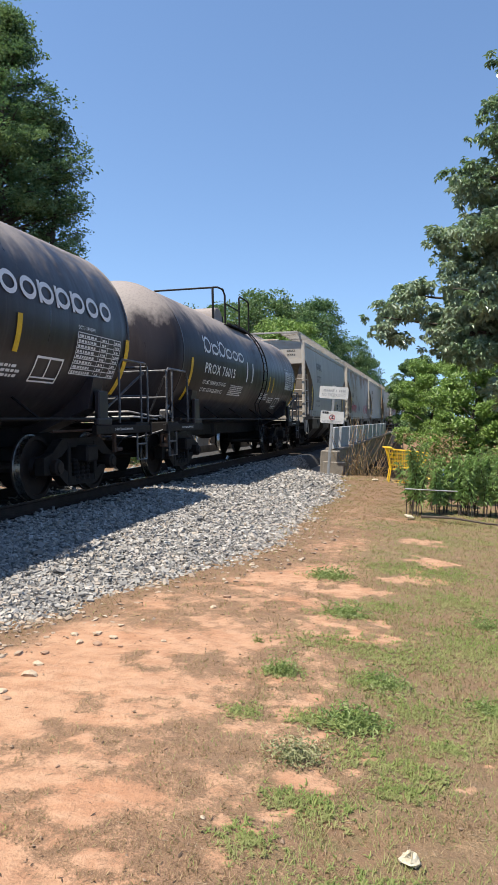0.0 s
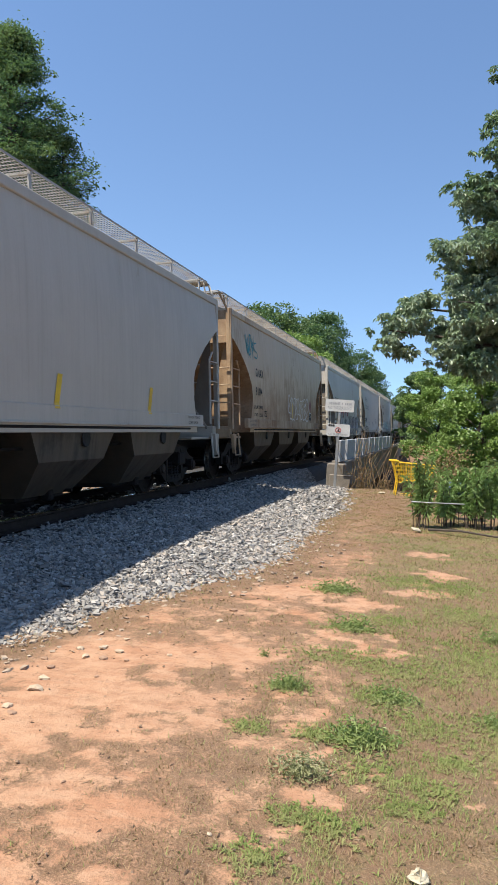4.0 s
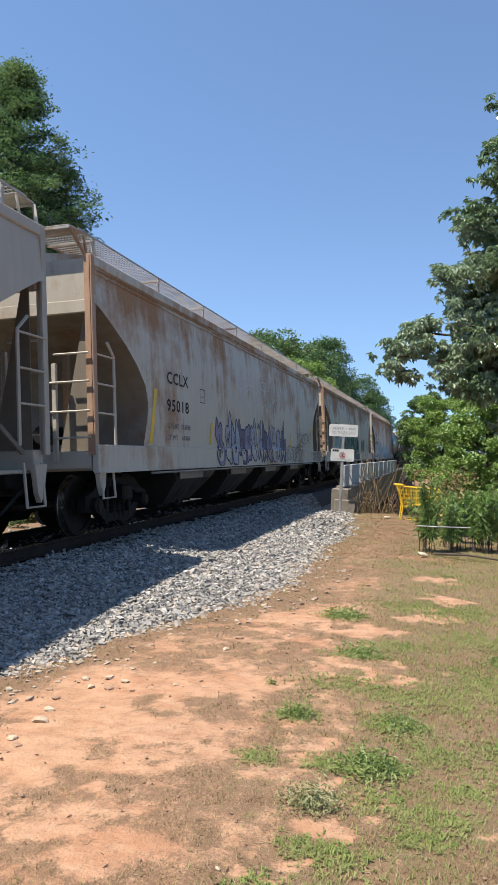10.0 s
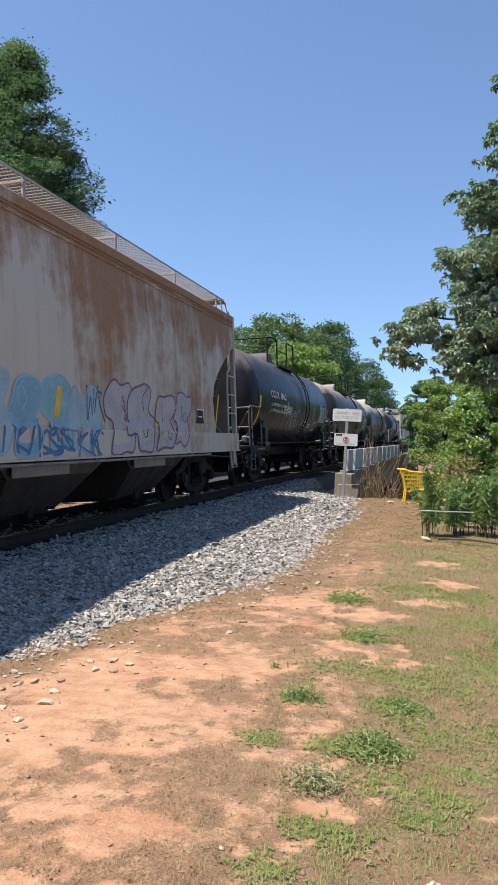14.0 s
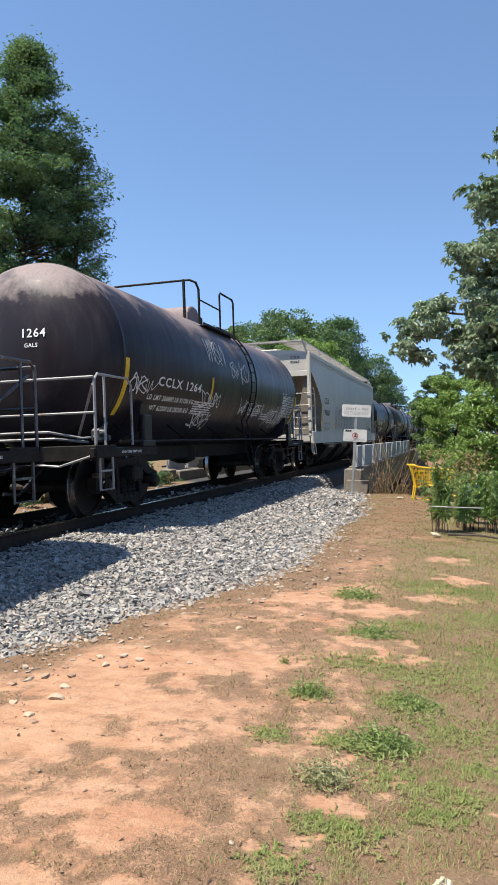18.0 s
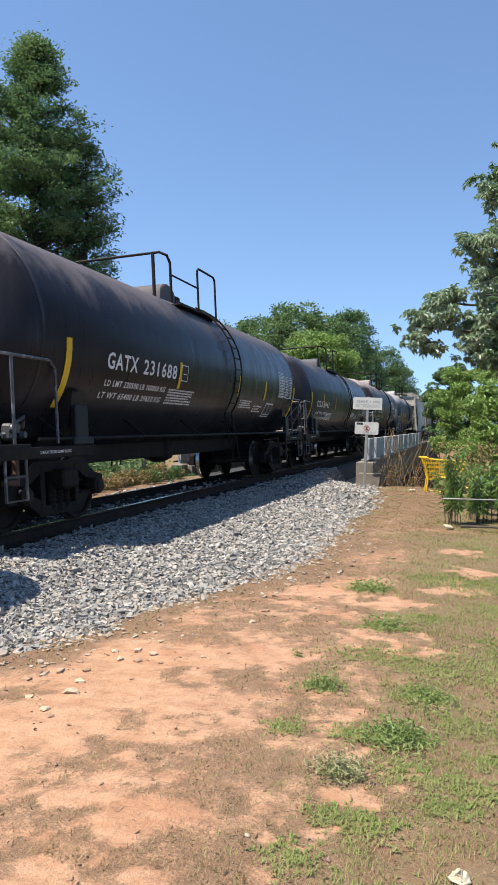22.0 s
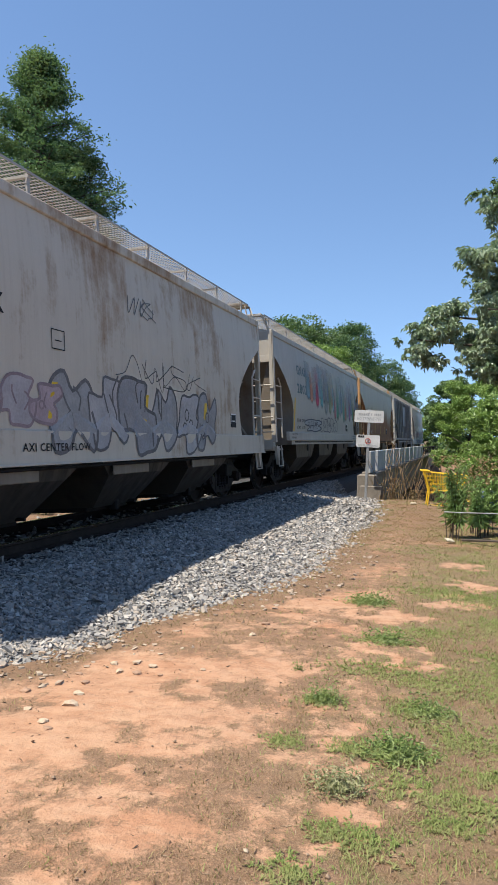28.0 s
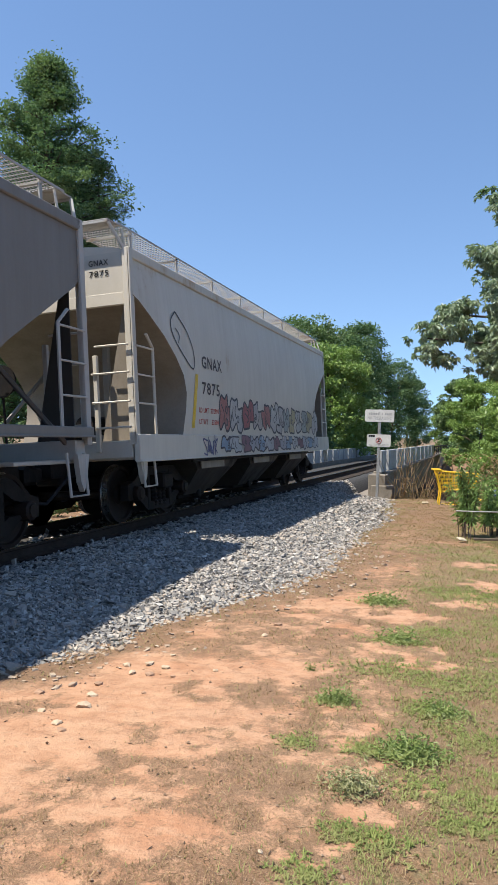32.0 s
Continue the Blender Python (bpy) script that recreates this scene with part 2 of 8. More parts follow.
BARK = mottled("bark", (0.10, 0.075, 0.055), (0.05, 0.04, 0.03), 9, 60, 0.95, 0, 0.02)
YELLOW = plain("yellow_paint", (0.75, 0.48, 0.02), 0.5)
WHITE = plain("white_lettering", (0.78, 0.78, 0.76), 0.6, 0, 0.15)
BLACK = plain("black_lettering", (0.02, 0.02, 0.022), 0.6)
INK_GREY = plain("worn_grey_stencil", (0.11, 0.105, 0.1), 0.7)
for ma in (STEEL, WHEEL, BLACK, RAIL, TIE):
    ma.node_tree.nodes["Principled BSDF"].inputs["Specular IOR Level"].default_value = 0.15

# ---- the lie of the land ----
TRACK_X, RAIL_Z, CANT = -6.22, 0.16, 4.0
TOE = ((-40, -3.6), (2, -3.9), (4.0, -3.5), (4.5, -3.2), (4.9, -3.02), (5.5, -2.78), (6.5, -2.5), (7.5, -2.12), (8.2, -1.82), (9.2, -1.70), (10.5, -1.75), (12.8, -1.8), (14.7, -1.7), (17.2, -1.85), (20, -2.3), (22, -2.7), (400, -2.7))


def toe(y):
    """Where the ballast ends on the open side of the track."""
    return np.interp(y, [p[0] for p in TOE], [p[1] for p in TOE])


def smooth(a, b, v):
    t = np.clip((v - a) / (b - a), 0, 1)
    return t * t * (3 - 2 * t)


def fuzz(x, y, s, seed=0.0):
    """Smooth chance values of about -1 to 1 over the plan."""
    return np.array([noise.noise((a * s + seed, b * s - seed, seed * 1.7)) for a, b in zip(np.ravel(x), np.ravel(y))]).reshape(np.shape(x))


def land(x, y):
    """Height of the ground, without its finest relief."""
    z = 0.012 * np.sin(x * 1.3 + 0.4) * np.cos(y * 0.8)
    z = z - 0.10 * smooth(-1.2, -3.2, x) - 0.45 * smooth(-8.2, -11, x)
    gully = smooth(20.6, 25.5, y + 0.35 * np.clip(x + 2.4, -4, 3)) * smooth(62, 48, y)
    gully = gully * smooth(70, 20, np.abs(x))
    z = z - 3.6 * gully - 0.5 * smooth(14, 20, y) * smooth(0, 2.5, x) * (1 - gully)
    return z + 0.8 * smooth(60, 200, np.abs(x)) * np.sin(x * 0.02 + y * 0.013)


def line(*spans):
    out = []
    for a, b, n in spans:
        out.append(np.linspace(a, b, n, endpoint=False))
    return np.concatenate(out)


gx = np.concatenate([-np.geomspace(3000, 12.5, 26), line((-12, -4.2, 26), (-4.2, 2.6, 230), (2.6, 12, 32)), np.geomspace(12, 3000, 28)])
gy = np.concatenate([-np.geomspace(1500, 9, 14), line((-8.5, -1.5, 40)), line((-1.5, 1.6, 30), (1.6, 9, 230), (9, 15, 80), (15, 30, 60), (30, 72, 50)), np.geomspace(72, 3000, 26)])
X, Y = np.meshgrid(gx, gy)
Z = land(X, Y)
near = (np.abs(X) < 9) & (Y > -9) & (Y < 20)
f1 = np.zeros_like(X)
f1[near] = fuzz(X[near], Y[near], 1.1, 3.0)
f2 = np.zeros_like(X)
f2[near] = fuzz(X[near], Y[near], 4.0, 7.0)
f3 = np.zeros_like(X)
f3[near] = fuzz(X[near], Y[near], 11.0, 9.0)
Z = Z + 0.02 * f1 + 0.012 * f2 + 0.008 * f3

# bare clay: a worn strip beside the ballast, and single patches in the turf
edge = np.interp(Y, (0, 3, 4.5, 6.2, 8, 10, 14, 19, 24), (-0.75, -0.9, -0.95, -0.95, -1.0, -1.05, -0.9, -0.7, -0.6))
clay = smooth(0.6, -0.6, X - edge - 0.45 * f1 - 0.3 * f2 - 0.15 * f3) * smooth(-7, -5, X)
PATCHES = ((-1.4, 7.2, 0.4, 0.22), (-0.73, 6.87, 0.36, 0.2), (-0.15, 7.7, 0.24, 0.3), (-0.1, 10.1, 0.25, 0.3), (-1.3, 8.9, 0.25, 0.2), (-0.8, 5.66, 0.34, 0.12), (-0.3, 5.55, 0.34, 0.16), (-0.55, 5.62, 0.3, 0.1), (-1.22, 5.0, 0.3, 0.4), (-1.11, 4.25, 0.22, 0.3),
           (-0.69, 4.02, 0.12, 0.09), (-0.65, 3.67, 0.09, 0.13), (-0.46, 3.62, 0.14, 0.09), (-0.72, 3.46, 0.14, 0.06), (-0.47, 3.2, 0.12, 0.12), (-0.42, 2.95, 0.08, 0.14), (-0.62, 2.86, 0.12, 0.07), (-0.68, 2.6, 0.12, 0.08), (0.16, 3.5, 0.08, 0.06), (0.1, 8.64, 0.3, 0.2), (-0.95, 6.3, 0.3, 0.1), (-0.4, 12.0, 0.6, 0.25))
f4 = np.zeros_like(X)
f4[near] = fuzz(X[near], Y[near], 3.0, 23.0)
WX, WY = X + 0.28 * f4 + 0.12 * f3, Y + 0.42 * f2 + 0.16 * f3
for px, py, rx, ry in PATCHES:
    d = ((WX - px) / rx) ** 2 + ((WY - py) / ry) ** 2
    clay = np.maximum(clay, smooth(1.9, 0.2, d + 0.9 * f2 + 0.7 * f3))
# thin dead turf that lies over the clay in places
THATCH = ((-2.75, 3.95, 0.2, 0.2), (-1.8, 3.68, 0.17, 0.1), (-1.68, 3.82, 0.1, 0.07), (-1.66, 3.2, 0.24, 0.12), (-1.85, 2.98, 0.16, 0.1), (-1.68, 2.72, 0.15, 0.14), (-1.46, 2.62, 0.2, 0.1), (-1.6, 2.4, 0.4, 0.13), (-1.62, 4.43, 0.2, 0.14), (-1.3, 4.42, 0.22, 0.2), (-1.3, 3.76, 0.12, 0.1), (-1.18, 3.3, 0.2, 0.17), (-1.0, 3.5, 0.2, 0.3), (-1.0, 3.15, 0.22, 0.22),
          (-0.92, 2.85, 0.17, 0.2), (-1.33, 3.1, 0.13, 0.09), (-0.86, 2.6, 0.2, 0.16), (-1.15, 2.46, 0.3, 0.08), (-2.0, 5.4, 0.4, 0.3), (-1.65, 5.9, 0.4, 0.3), (-1.1, 5.75, 0.25, 0.3), (-1.9, 6.5, 0.4, 0.3), (-2.1, 2.75, 0.1, 0.1), (-1.5, 8.2, 0.3, 0.4), (-0.95, 4.75, 0.14, 0.25), (-0.9, 4.2, 0.16, 0.25))
thatch = np.zeros_like(X)
for px, py, rx, ry in THATCH:
    d = ((WX - px) / rx) ** 2 + ((WY - py) / ry) ** 2
    thatch = np.maximum(thatch, smooth(2.5, 0.0, d + 0.9 * f2 + 0.8 * f3) * 0.75)
clay = clay * (1 - thatch) * (1 - 0.45 * smooth(8.5, 12, Y))
green = smooth(0.0, 0.55, 0.30 + 0.9 * f1 + 0.5 * f2 + 0.45 * smooth(-0.8, 0.5, X)) * smooth(-0.15, 0.15, X - edge)
green = green * 0.36
GREENS = ((-0.93, 7.4, 0.25, 0.12), (-0.95, 11.1, 0.5, 0.3), (-0.61, 6.0, 0.3, 0.1), (-0.6, 5.2, 0.42, 0.2), (-0.12, 5.05, 0.35, 0.22), (-0.83, 4.47, 0.14, 0.12), (-0.22, 4.5, 0.22, 0.18), (-0.32, 3.87, 0.2, 0.13), (-0.2, 3.5, 0.22, 0.16), (-0.91, 3.8, 0.1, 0.1), (-0.56, 3.83, 0.1, 0.08), (-0.02, 4.2, 0.18, 0.14), (0.16, 3.78, 0.12, 0.1), (-0.35, 2.98, 0.12, 0.12), (-0.52, 3.03, 0.1, 0.08),
          (-0.6, 2.7, 0.12, 0.1), (-0.05, 3.22, 0.12, 0.1), (0.08, 3.42, 0.1, 0.1), (0.15, 7.95, 0.4, 0.4), (0.4, 5.5, 0.5, 0.5), (0.2, 10.5, 0.7, 1.0), (-0.5, 9.0, 0.5, 0.35), (-0.3, 8.1, 0.4, 0.3), (0.5, 12.4, 0.8, 0.7), (-0.35, 6.4, 0.3, 0.2), (0.3, 6.8, 0.4, 0.35), (0.5, 4.2, 0.4, 0.4), (-0.1, 2.5, 0.3, 0.15))
for px, py, rx, ry in GREENS:
    d = ((WX - px) / rx) ** 2 + ((WY - py) / ry) ** 2
    green = np.maximum(green, 0.85 * smooth(2.3, 0.0, d + 1.0 * f2 + 0.9 * f3))
green = np.where(near, green, 0.6) * (1 - clay)
SOILY = np.maximum(smooth(9, 17, Y) * smooth(0.4, -1.0, X), smooth(0.62, 0.0, X - toe(Y) + 0.25 * f1 + 0.2 * f2) * smooth(3.2, 4.2, Y))
clay = clay * (1 - 0.8 * smooth(0.75, 0.15, X - toe(Y) + 0.3 * f1 + 0.25 * f2) * smooth(3.2, 4.2, Y))


def cover_at(x, y):
    """Clay and green cover at points of the near ground."""
    i, j = np.clip(np.searchsorted(gy, y), 0, len(gy) - 1), np.clip(np.searchsorted(gx, x), 0, len(gx) - 1)
    return clay[i, j], green[i, j], Z[i, j]


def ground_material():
    ma, nt, p = nodes_of("clay_and_turf")
    v = coords(nt)
    c = nt.nodes.new("ShaderNodeAttribute")
    c.attribute_name = "clay"
    g = nt.nodes.new("ShaderNodeAttribute")
    g.attribute_name = "green"
    s = nt.nodes.new("ShaderNodeAttribute")
    s.attribute_name = "soil"
    n_big, n_mid, n_fine, n_grit = noise_tex(nt, v, 1.3), noise_tex(nt, v, 9.0, 5.0, 0.7), noise_tex(nt, v, 55.0, 4.0, 0.7), noise_tex(nt, v, 190.0, 2.0)
    n_dust = noise_tex(nt, coords(nt, (1.0, 2.2, 1.0)), 3.4, 6.0, 0.72)
    bare = blend(nt, span(nt, n_mid, 0.35, 0.65), (0.368, 0.196, 0.112), (0.44, 0.26, 0.156))
    bare = blend(nt, span(nt, n_big, 0.5, 0.7), bare, (0.368, 0.18, 0.096))
    bare = blend(nt, span(nt, n_dust, 0.47, 0.66, 0.0, 0.8), bare, (0.44, 0.272, 0.168))
    bare = blend(nt, span(nt, n_dust, 0.5, 0.34, 0.0, 0.45), bare, (0.28, 0.14, 0.076))
    bare = blend(nt, span(nt, n_fine, 0.58, 0.72, 0.0, 0.5), bare, (0.216, 0.112, 0.064))
    bare = blend(nt, span(nt, n_grit, 0.6, 0.75, 0, 0.5), bare, (0.224, 0.12, 0.068))
    bare = blend(nt, arith(nt, "MULTIPLY", s.outputs["Fac"], span(nt, n_mid, 0.35, 0.6, 0.55, 0.95)), bare, (0.16, 0.092, 0.052))
    dry = blend(nt, span(nt, n_fine, 0.36, 0.66), (0.216, 0.128, 0.072), (0.096, 0.0544, 0.0304))
    dry = blend(nt, span(nt, n_grit, 0.5, 0.66, 0.0, 0.8), dry, (0.336, 0.224, 0.136))
    specks = nt.nodes.new("ShaderNodeTexVoronoi")
    specks.inputs["Scale"].default_value = 75.0
    nt.links.new(v, specks.inputs["Vector"])
    dry = blend(nt, span(nt, specks.outputs["Distance"], 0.15, 0.42, 0.55, 0.0), dry, (0.056, 0.04, 0.0256))
    dry = blend(nt, span(nt, n_big, 0.42, 0.62, 0.0, 0.5), dry, (0.168, 0.092, 0.048))
    live = blend(nt, span(nt, n_fine, 0.35, 0.65), (0.056, 0.064, 0.024), (0.152, 0.144, 0.06))
    live = blend(nt, span(nt, n_grit, 0.5, 0.7), live, (0.264, 0.208, 0.104))
    turf = blend(nt, arith(nt, "MULTIPLY", g.outputs["Fac"], span(nt, n_mid, 0.36, 0.6, 0.1, 0.85)), dry, live)
    e = arith(nt, "ADD", c.outputs["Fac"], arith(nt, "MULTIPLY", arith(nt, "SUBTRACT", n_mid, 0.5), 1.9))
    e = arith(nt, "ADD", e, arith(nt, "MULTIPLY", arith(nt, "SUBTRACT", n_fine, 0.5), 2.4))
    e = arith(nt, "ADD", e, arith(nt, "MULTIPLY", arith(nt, "SUBTRACT", n_grit, 0.5), 0.9))
    nt.links.new(blend(nt, span(nt, e, 0.2, 0.85), turf, bare), p.inputs["Base Color"])
    p.inputs["Roughness"].default_value = 0.95
    bump(nt, p, arith(nt, "ADD", arith(nt, "MULTIPLY", n_mid, 0.7), arith(nt, "ADD", arith(nt, "MULTIPLY", n_fine, 0.34), arith(nt, "MULTIPLY", n_grit, 0.12))), 0.03, 0.9)
    return ma


ny, nx = X.shape
idx = np.arange(ny * nx).reshape(ny, nx)
quads = np.stack([idx[:-1, :-1], idx[:-1, 1:], idx[1:, 1:], idx[1:, :-1]], -1).reshape(-1, 4)
gme = fast_mesh("ground", np.stack([X, Y, Z], -1).reshape(-1, 3), quads, ground_material(), True)
for attr, val in (("clay", clay), ("green", green), ("soil", SOILY)):
    a = gme.attributes.new(attr, "FLOAT", "POINT")
    a.data.foreach_set("value", np.ascontiguousarray(val, np.float32).ravel())
tagged(new("ground", gme), "worn ground of orange clay, dead turf and green weeds", "ground", kind="structure")

# ---- ballast ----


def bed(x, y):
    """Height of the ballast surface."""
    e = toe(y)
    z = np.interp(x, (-11.0, -9.2, -7.9, -4.6), (-0.62, -0.2, -0.10, 0.055))
    w = smooth(0, 1, (x + 4.6) / np.maximum(e + 4.6, 0.2))
    return np.where(x > -4.6, 0.055 * (1 - w) + (land(e, y) - 0.035) * w, z)


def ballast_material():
    ma, nt, p = nodes_of("crushed_granite")
    geo = nt.nodes.new("ShaderNodeNewGeometry")
    r = geo.outputs["Random Per Island"]
    ramp = nt.nodes.new("ShaderNodeValToRGB")
    el = ramp.color_ramp.elements
    el[0].position, el[0].color = 0.0, (0.11, 0.105, 0.098, 1)
    el[1].position, el[1].color = 1.0, (0.50, 0.475, 0.43, 1)
    for q, cc in ((0.25, (0.225, 0.214, 0.198)), (0.62, (0.35, 0.334, 0.305)), (0.82, (0.36, 0.30, 0.24)), (0.9, (0.43, 0.40, 0.36))):
        el.new(q).color = (*cc, 1)
    nt.links.new(r, ramp.inputs[0])
    v = coords(nt)
    n1 = noise_tex(nt, v, 45.0, 4.0, 0.7)
    col = blend(nt, span(nt, n1, 0.4, 0.75, 0, 0.5), ramp.outputs[0], (0.2, 0.19, 0.18))
    nt.links.new(col, p.inputs["Base Color"])
    p.inputs["Roughness"].default_value = 0.9
    p.inputs["Specular IOR Level"].default_value = 0.25
    bump(nt, p, n1, 0.006, 0.7)
    return ma


STONE = ballast_material()
bx = np.concatenate([np.linspace(-11, -4.6, 30), np.linspace(0, 1, 26)[1:]])
by = np.concatenate([np.linspace(-60, 2, 30), np.linspace(2, 26, 160)[1:], np.linspace(26, 300, 60)[1:]])
rows_b = []
for yy in by:
    t_edge = float(toe(yy)) + 0.12 * noise.noise((yy * 1.3, 4.0, 1.0))
    xs = np.concatenate([bx[:30], -4.6 + (t_edge + 4.6) * bx[30:]])
    rows_b.append(np.stack([xs, np.full_like(xs, yy), bed(xs, np.full_like(xs, yy)) - 0.012], -1))
bv = np.array(rows_b)
nb = bv.shape[1]
ib = np.arange(bv.shape[0] * nb).reshape(-1, nb)
bq = np.stack([ib[:-1, :-1], ib[:-1, 1:], ib[1:, 1:], ib[1:, :-1]], -1).reshape(-1, 4)
# Bed is far darker than its stones: shade in the gaps is coloured in.
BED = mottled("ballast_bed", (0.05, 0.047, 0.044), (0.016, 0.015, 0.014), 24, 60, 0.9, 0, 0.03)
tagged(new("ballast_bed", fast_mesh("ballast_bed", bv.reshape(-1, 3), bq, BED, True)), "crushed-stone bed that carries the track, coloured dark for shaded gaps", "ballast", kind="structure")


def stones(n, xr, yr, size, rng, spill=0.0):
    """Corners and faces of n loose stones, scattered with more of them near."""
    y = yr[0] + (yr[1] - yr[0]) * rng.random(n) ** 1.35
    e = toe(y) + 0.1 * np.sin(y * 5.1) + spill * rng.random(n) ** 2.2
    x = xr + (e - xr) * rng.random(n) if spill == 0 else e - 0.25 * rng.random(n)
    s = size * (0.55 + 0.9 * rng.random(n) ** 1.6)
    c = np.array([[-1, -1, -1], [1, -1, -1], [1, 1, -1], [-1, 1, -1], [-1, -1, 1], [1, -1, 1], [1, 1, 1], [-1, 1, 1]], float)
    v = c[None] * (0.45 + 0.75 * rng.random((n, 8, 3))) * s[:, None, None] * 0.5 * np.stack([1.1 + 0.3 * rng.random(n), 0.55 + 0.5 * rng.random(n), 0.24 + 0.26 * rng.random(n)], -1)[:, None, :]
    q = rng.normal(size=(n, 4)) * ((1.4, 0.34, 0.34, 1.4) if spill == 0 else (1.4, 0.1, 0.1, 1.4))
    q /= np.linalg.norm(q, axis=1, keepdims=True)
    a, b, cc, d = q.T
    rot = np.stack([np.stack([1 - 2 * (cc**2 + d**2), 2 * (b * cc - a * d), 2 * (b * d + a * cc)], -1), np.stack([2 * (b * cc + a * d), 1 - 2 * (b**2 + d**2), 2 * (cc * d - a * b)], -1), np.stack([2 * (b * d - a * cc), 2 * (cc * d + a * b), 1 - 2 * (b**2 + cc**2)], -1)], -2)
    v = np.einsum("nij,nkj->nki", rot, v)
    z = (bed(x, y) if spill == 0 else np.maximum(bed(x, y), land(x, y))) + s * (0.05 + (0.6 if spill == 0 else 0.1) * rng.random(n))
    v += np.stack([x, y, z], -1)[:, None, :]
    f = np.array([[0, 3, 2, 1], [4, 5, 6, 7], [0, 1, 5, 4], [1, 2, 6, 5], [2, 3, 7, 6], [3, 0, 4, 7]])
    return v.reshape(-1, 3), (f[None] + 8 * np.arange(n)[:, None, None]).reshape(-1, 4)


rng = np.random.default_rng(5)
chunks = [stones(72000, -5.3, (3.0, 14.0), 0.037, rng), stones(5000, -5.3, (-8.0, 3.2), 0.055, rng), stones(16000, -5.2, (13.0, 26.0), 0.048, rng), stones(6000, -4.6, (18.0, 26.0), 0.055, rng), stones(3500, -8.0, (3.5, 20.0), 0.06, rng)]
off, vs, fs = 0, [], []
for v_, f_ in chunks:
    vs.append(v_), fs.append(f_ + off)
    off += len(v_)
tagged(new("ballast_stones", fast_mesh("ballast_stones", np.concatenate(vs), np.concatenate(fs), STONE)), "loose grey granite ballast stones beside the track", "ballast", kind="stuff")

DUSTY_STONE = mottled("clay_dusted_stone", (0.37, 0.29, 0.21), (0.26, 0.19, 0.135), 14, 90, 0.95, 0, 0.006, (0.43, 0.37, 0.29), 0.5, 0.65)
v_, f_ = stones(520, 0, (3.2, 13.0), 0.042, rng, 0.75)
tagged(new("stray_stones", fast_mesh("stray_stones", v_, f_, DUSTY_STONE)), "stray clay-dusted stones along the toe of the ballast", "stones", kind="stuff")


def scatter(name, label, n, material, seed, size, slim, xr, yr, want):
    """Small loose bits strewn over the near ground."""
    rng = np.random.default_rng(seed)
    y = yr[0] + (yr[1] - yr[0]) * rng.random(n) ** 1.8
    x = xr[0] + (xr[1] - xr[0]) * rng.random(n)
    c, g, z = cover_at(x, y)
    keep = (x > toe(y) - 0.1) & (rng.random(n) < want(c, g, x - toe(y)) * np.clip(0.6 + 1.6 * fuzz(x, y, 2.2, seed * 0.31), 0.05, 1))
    x, y, z = x[keep], y[keep], z[keep]
    n = len(x)
    s = size * (0.4 + 1.1 * rng.random(n) ** 2)
    a, tilt = rng.random(n) * 2 * math.pi, rng.normal(0, 0.25, n)
    d = np.stack([np.cos(a), np.sin(a), tilt], -1)
    w = np.stack([-np.sin(a), np.cos(a), 0 * a], -1)
    p = np.stack([x, y, z + s * slim * 0.45], -1)
    h = np.array([0, 0, 1.0])
    l_, k_ = (s * 0.5)[:, None], (s * slim * (0.35 + 0.4 * rng.random(n)))[:, None]
    v = np.stack([p - d * l_, p + w * k_, p + d * l_, p - w * k_, p + h * k_ * 0.8, p - h * k_], 1).reshape(-1, 3)
    f = np.array([[0, 1, 4], [1, 2, 4], [2, 3, 4], [3, 0, 4], [1, 0, 5], [2, 1, 5], [3, 2, 5], [0, 3, 5]])
    tagged(new(name, fast_mesh(name, v, (f[None] + 6 * np.arange(n)[:, None, None]).reshape(-1, 3), material)), label, "debris", kind="stuff")


CHIP = mottled("tan_stone_chip", (0.306, 0.221, 0.153), (0.204, 0.136, 0.085), 20, 120, 0.95, 0, 0.003)
TWIG = mottled("dead_twig", (0.111, 0.0723, 0.0467), (0.0595, 0.0382, 0.0255), 20, 120, 0.95, 0, 0.003)
STALK = mottled("pale_dead_stalk", (0.34, 0.264, 0.17), (0.23, 0.162, 0.102), 20, 120, 0.95, 0, 0.002)
scatter("gravel_chips", "small tan stone chips on the bare clay", 9000, CHIP, 31, 0.016, 0.7, (-3.6, 0.6), (1.9, 11), lambda c, g, d: 0.10 + 0.75 * np.clip(1 - d / 0.7, 0, 1))
scatter("twigs", "dark bits of twig and dead leaf on the clay", 16000, TWIG, 32, 0.026, 0.22, (-3.6, 0.8), (1.9, 12), lambda c, g, d: 0.08 + 0.8 * np.clip(1 - d / 0.6, 0, 1) + 0.25 * (1 - c))
scatter("dead_stems", "pale broken grass stems on the ground", 22000, STALK, 33, 0.045, 0.05, (-3.6, 1.2), (1.9, 9), lambda c, g, d: 0.12 + 0.6 * np.clip(1 - d / 0.6, 0, 1) + 0.5 * (1 - c))

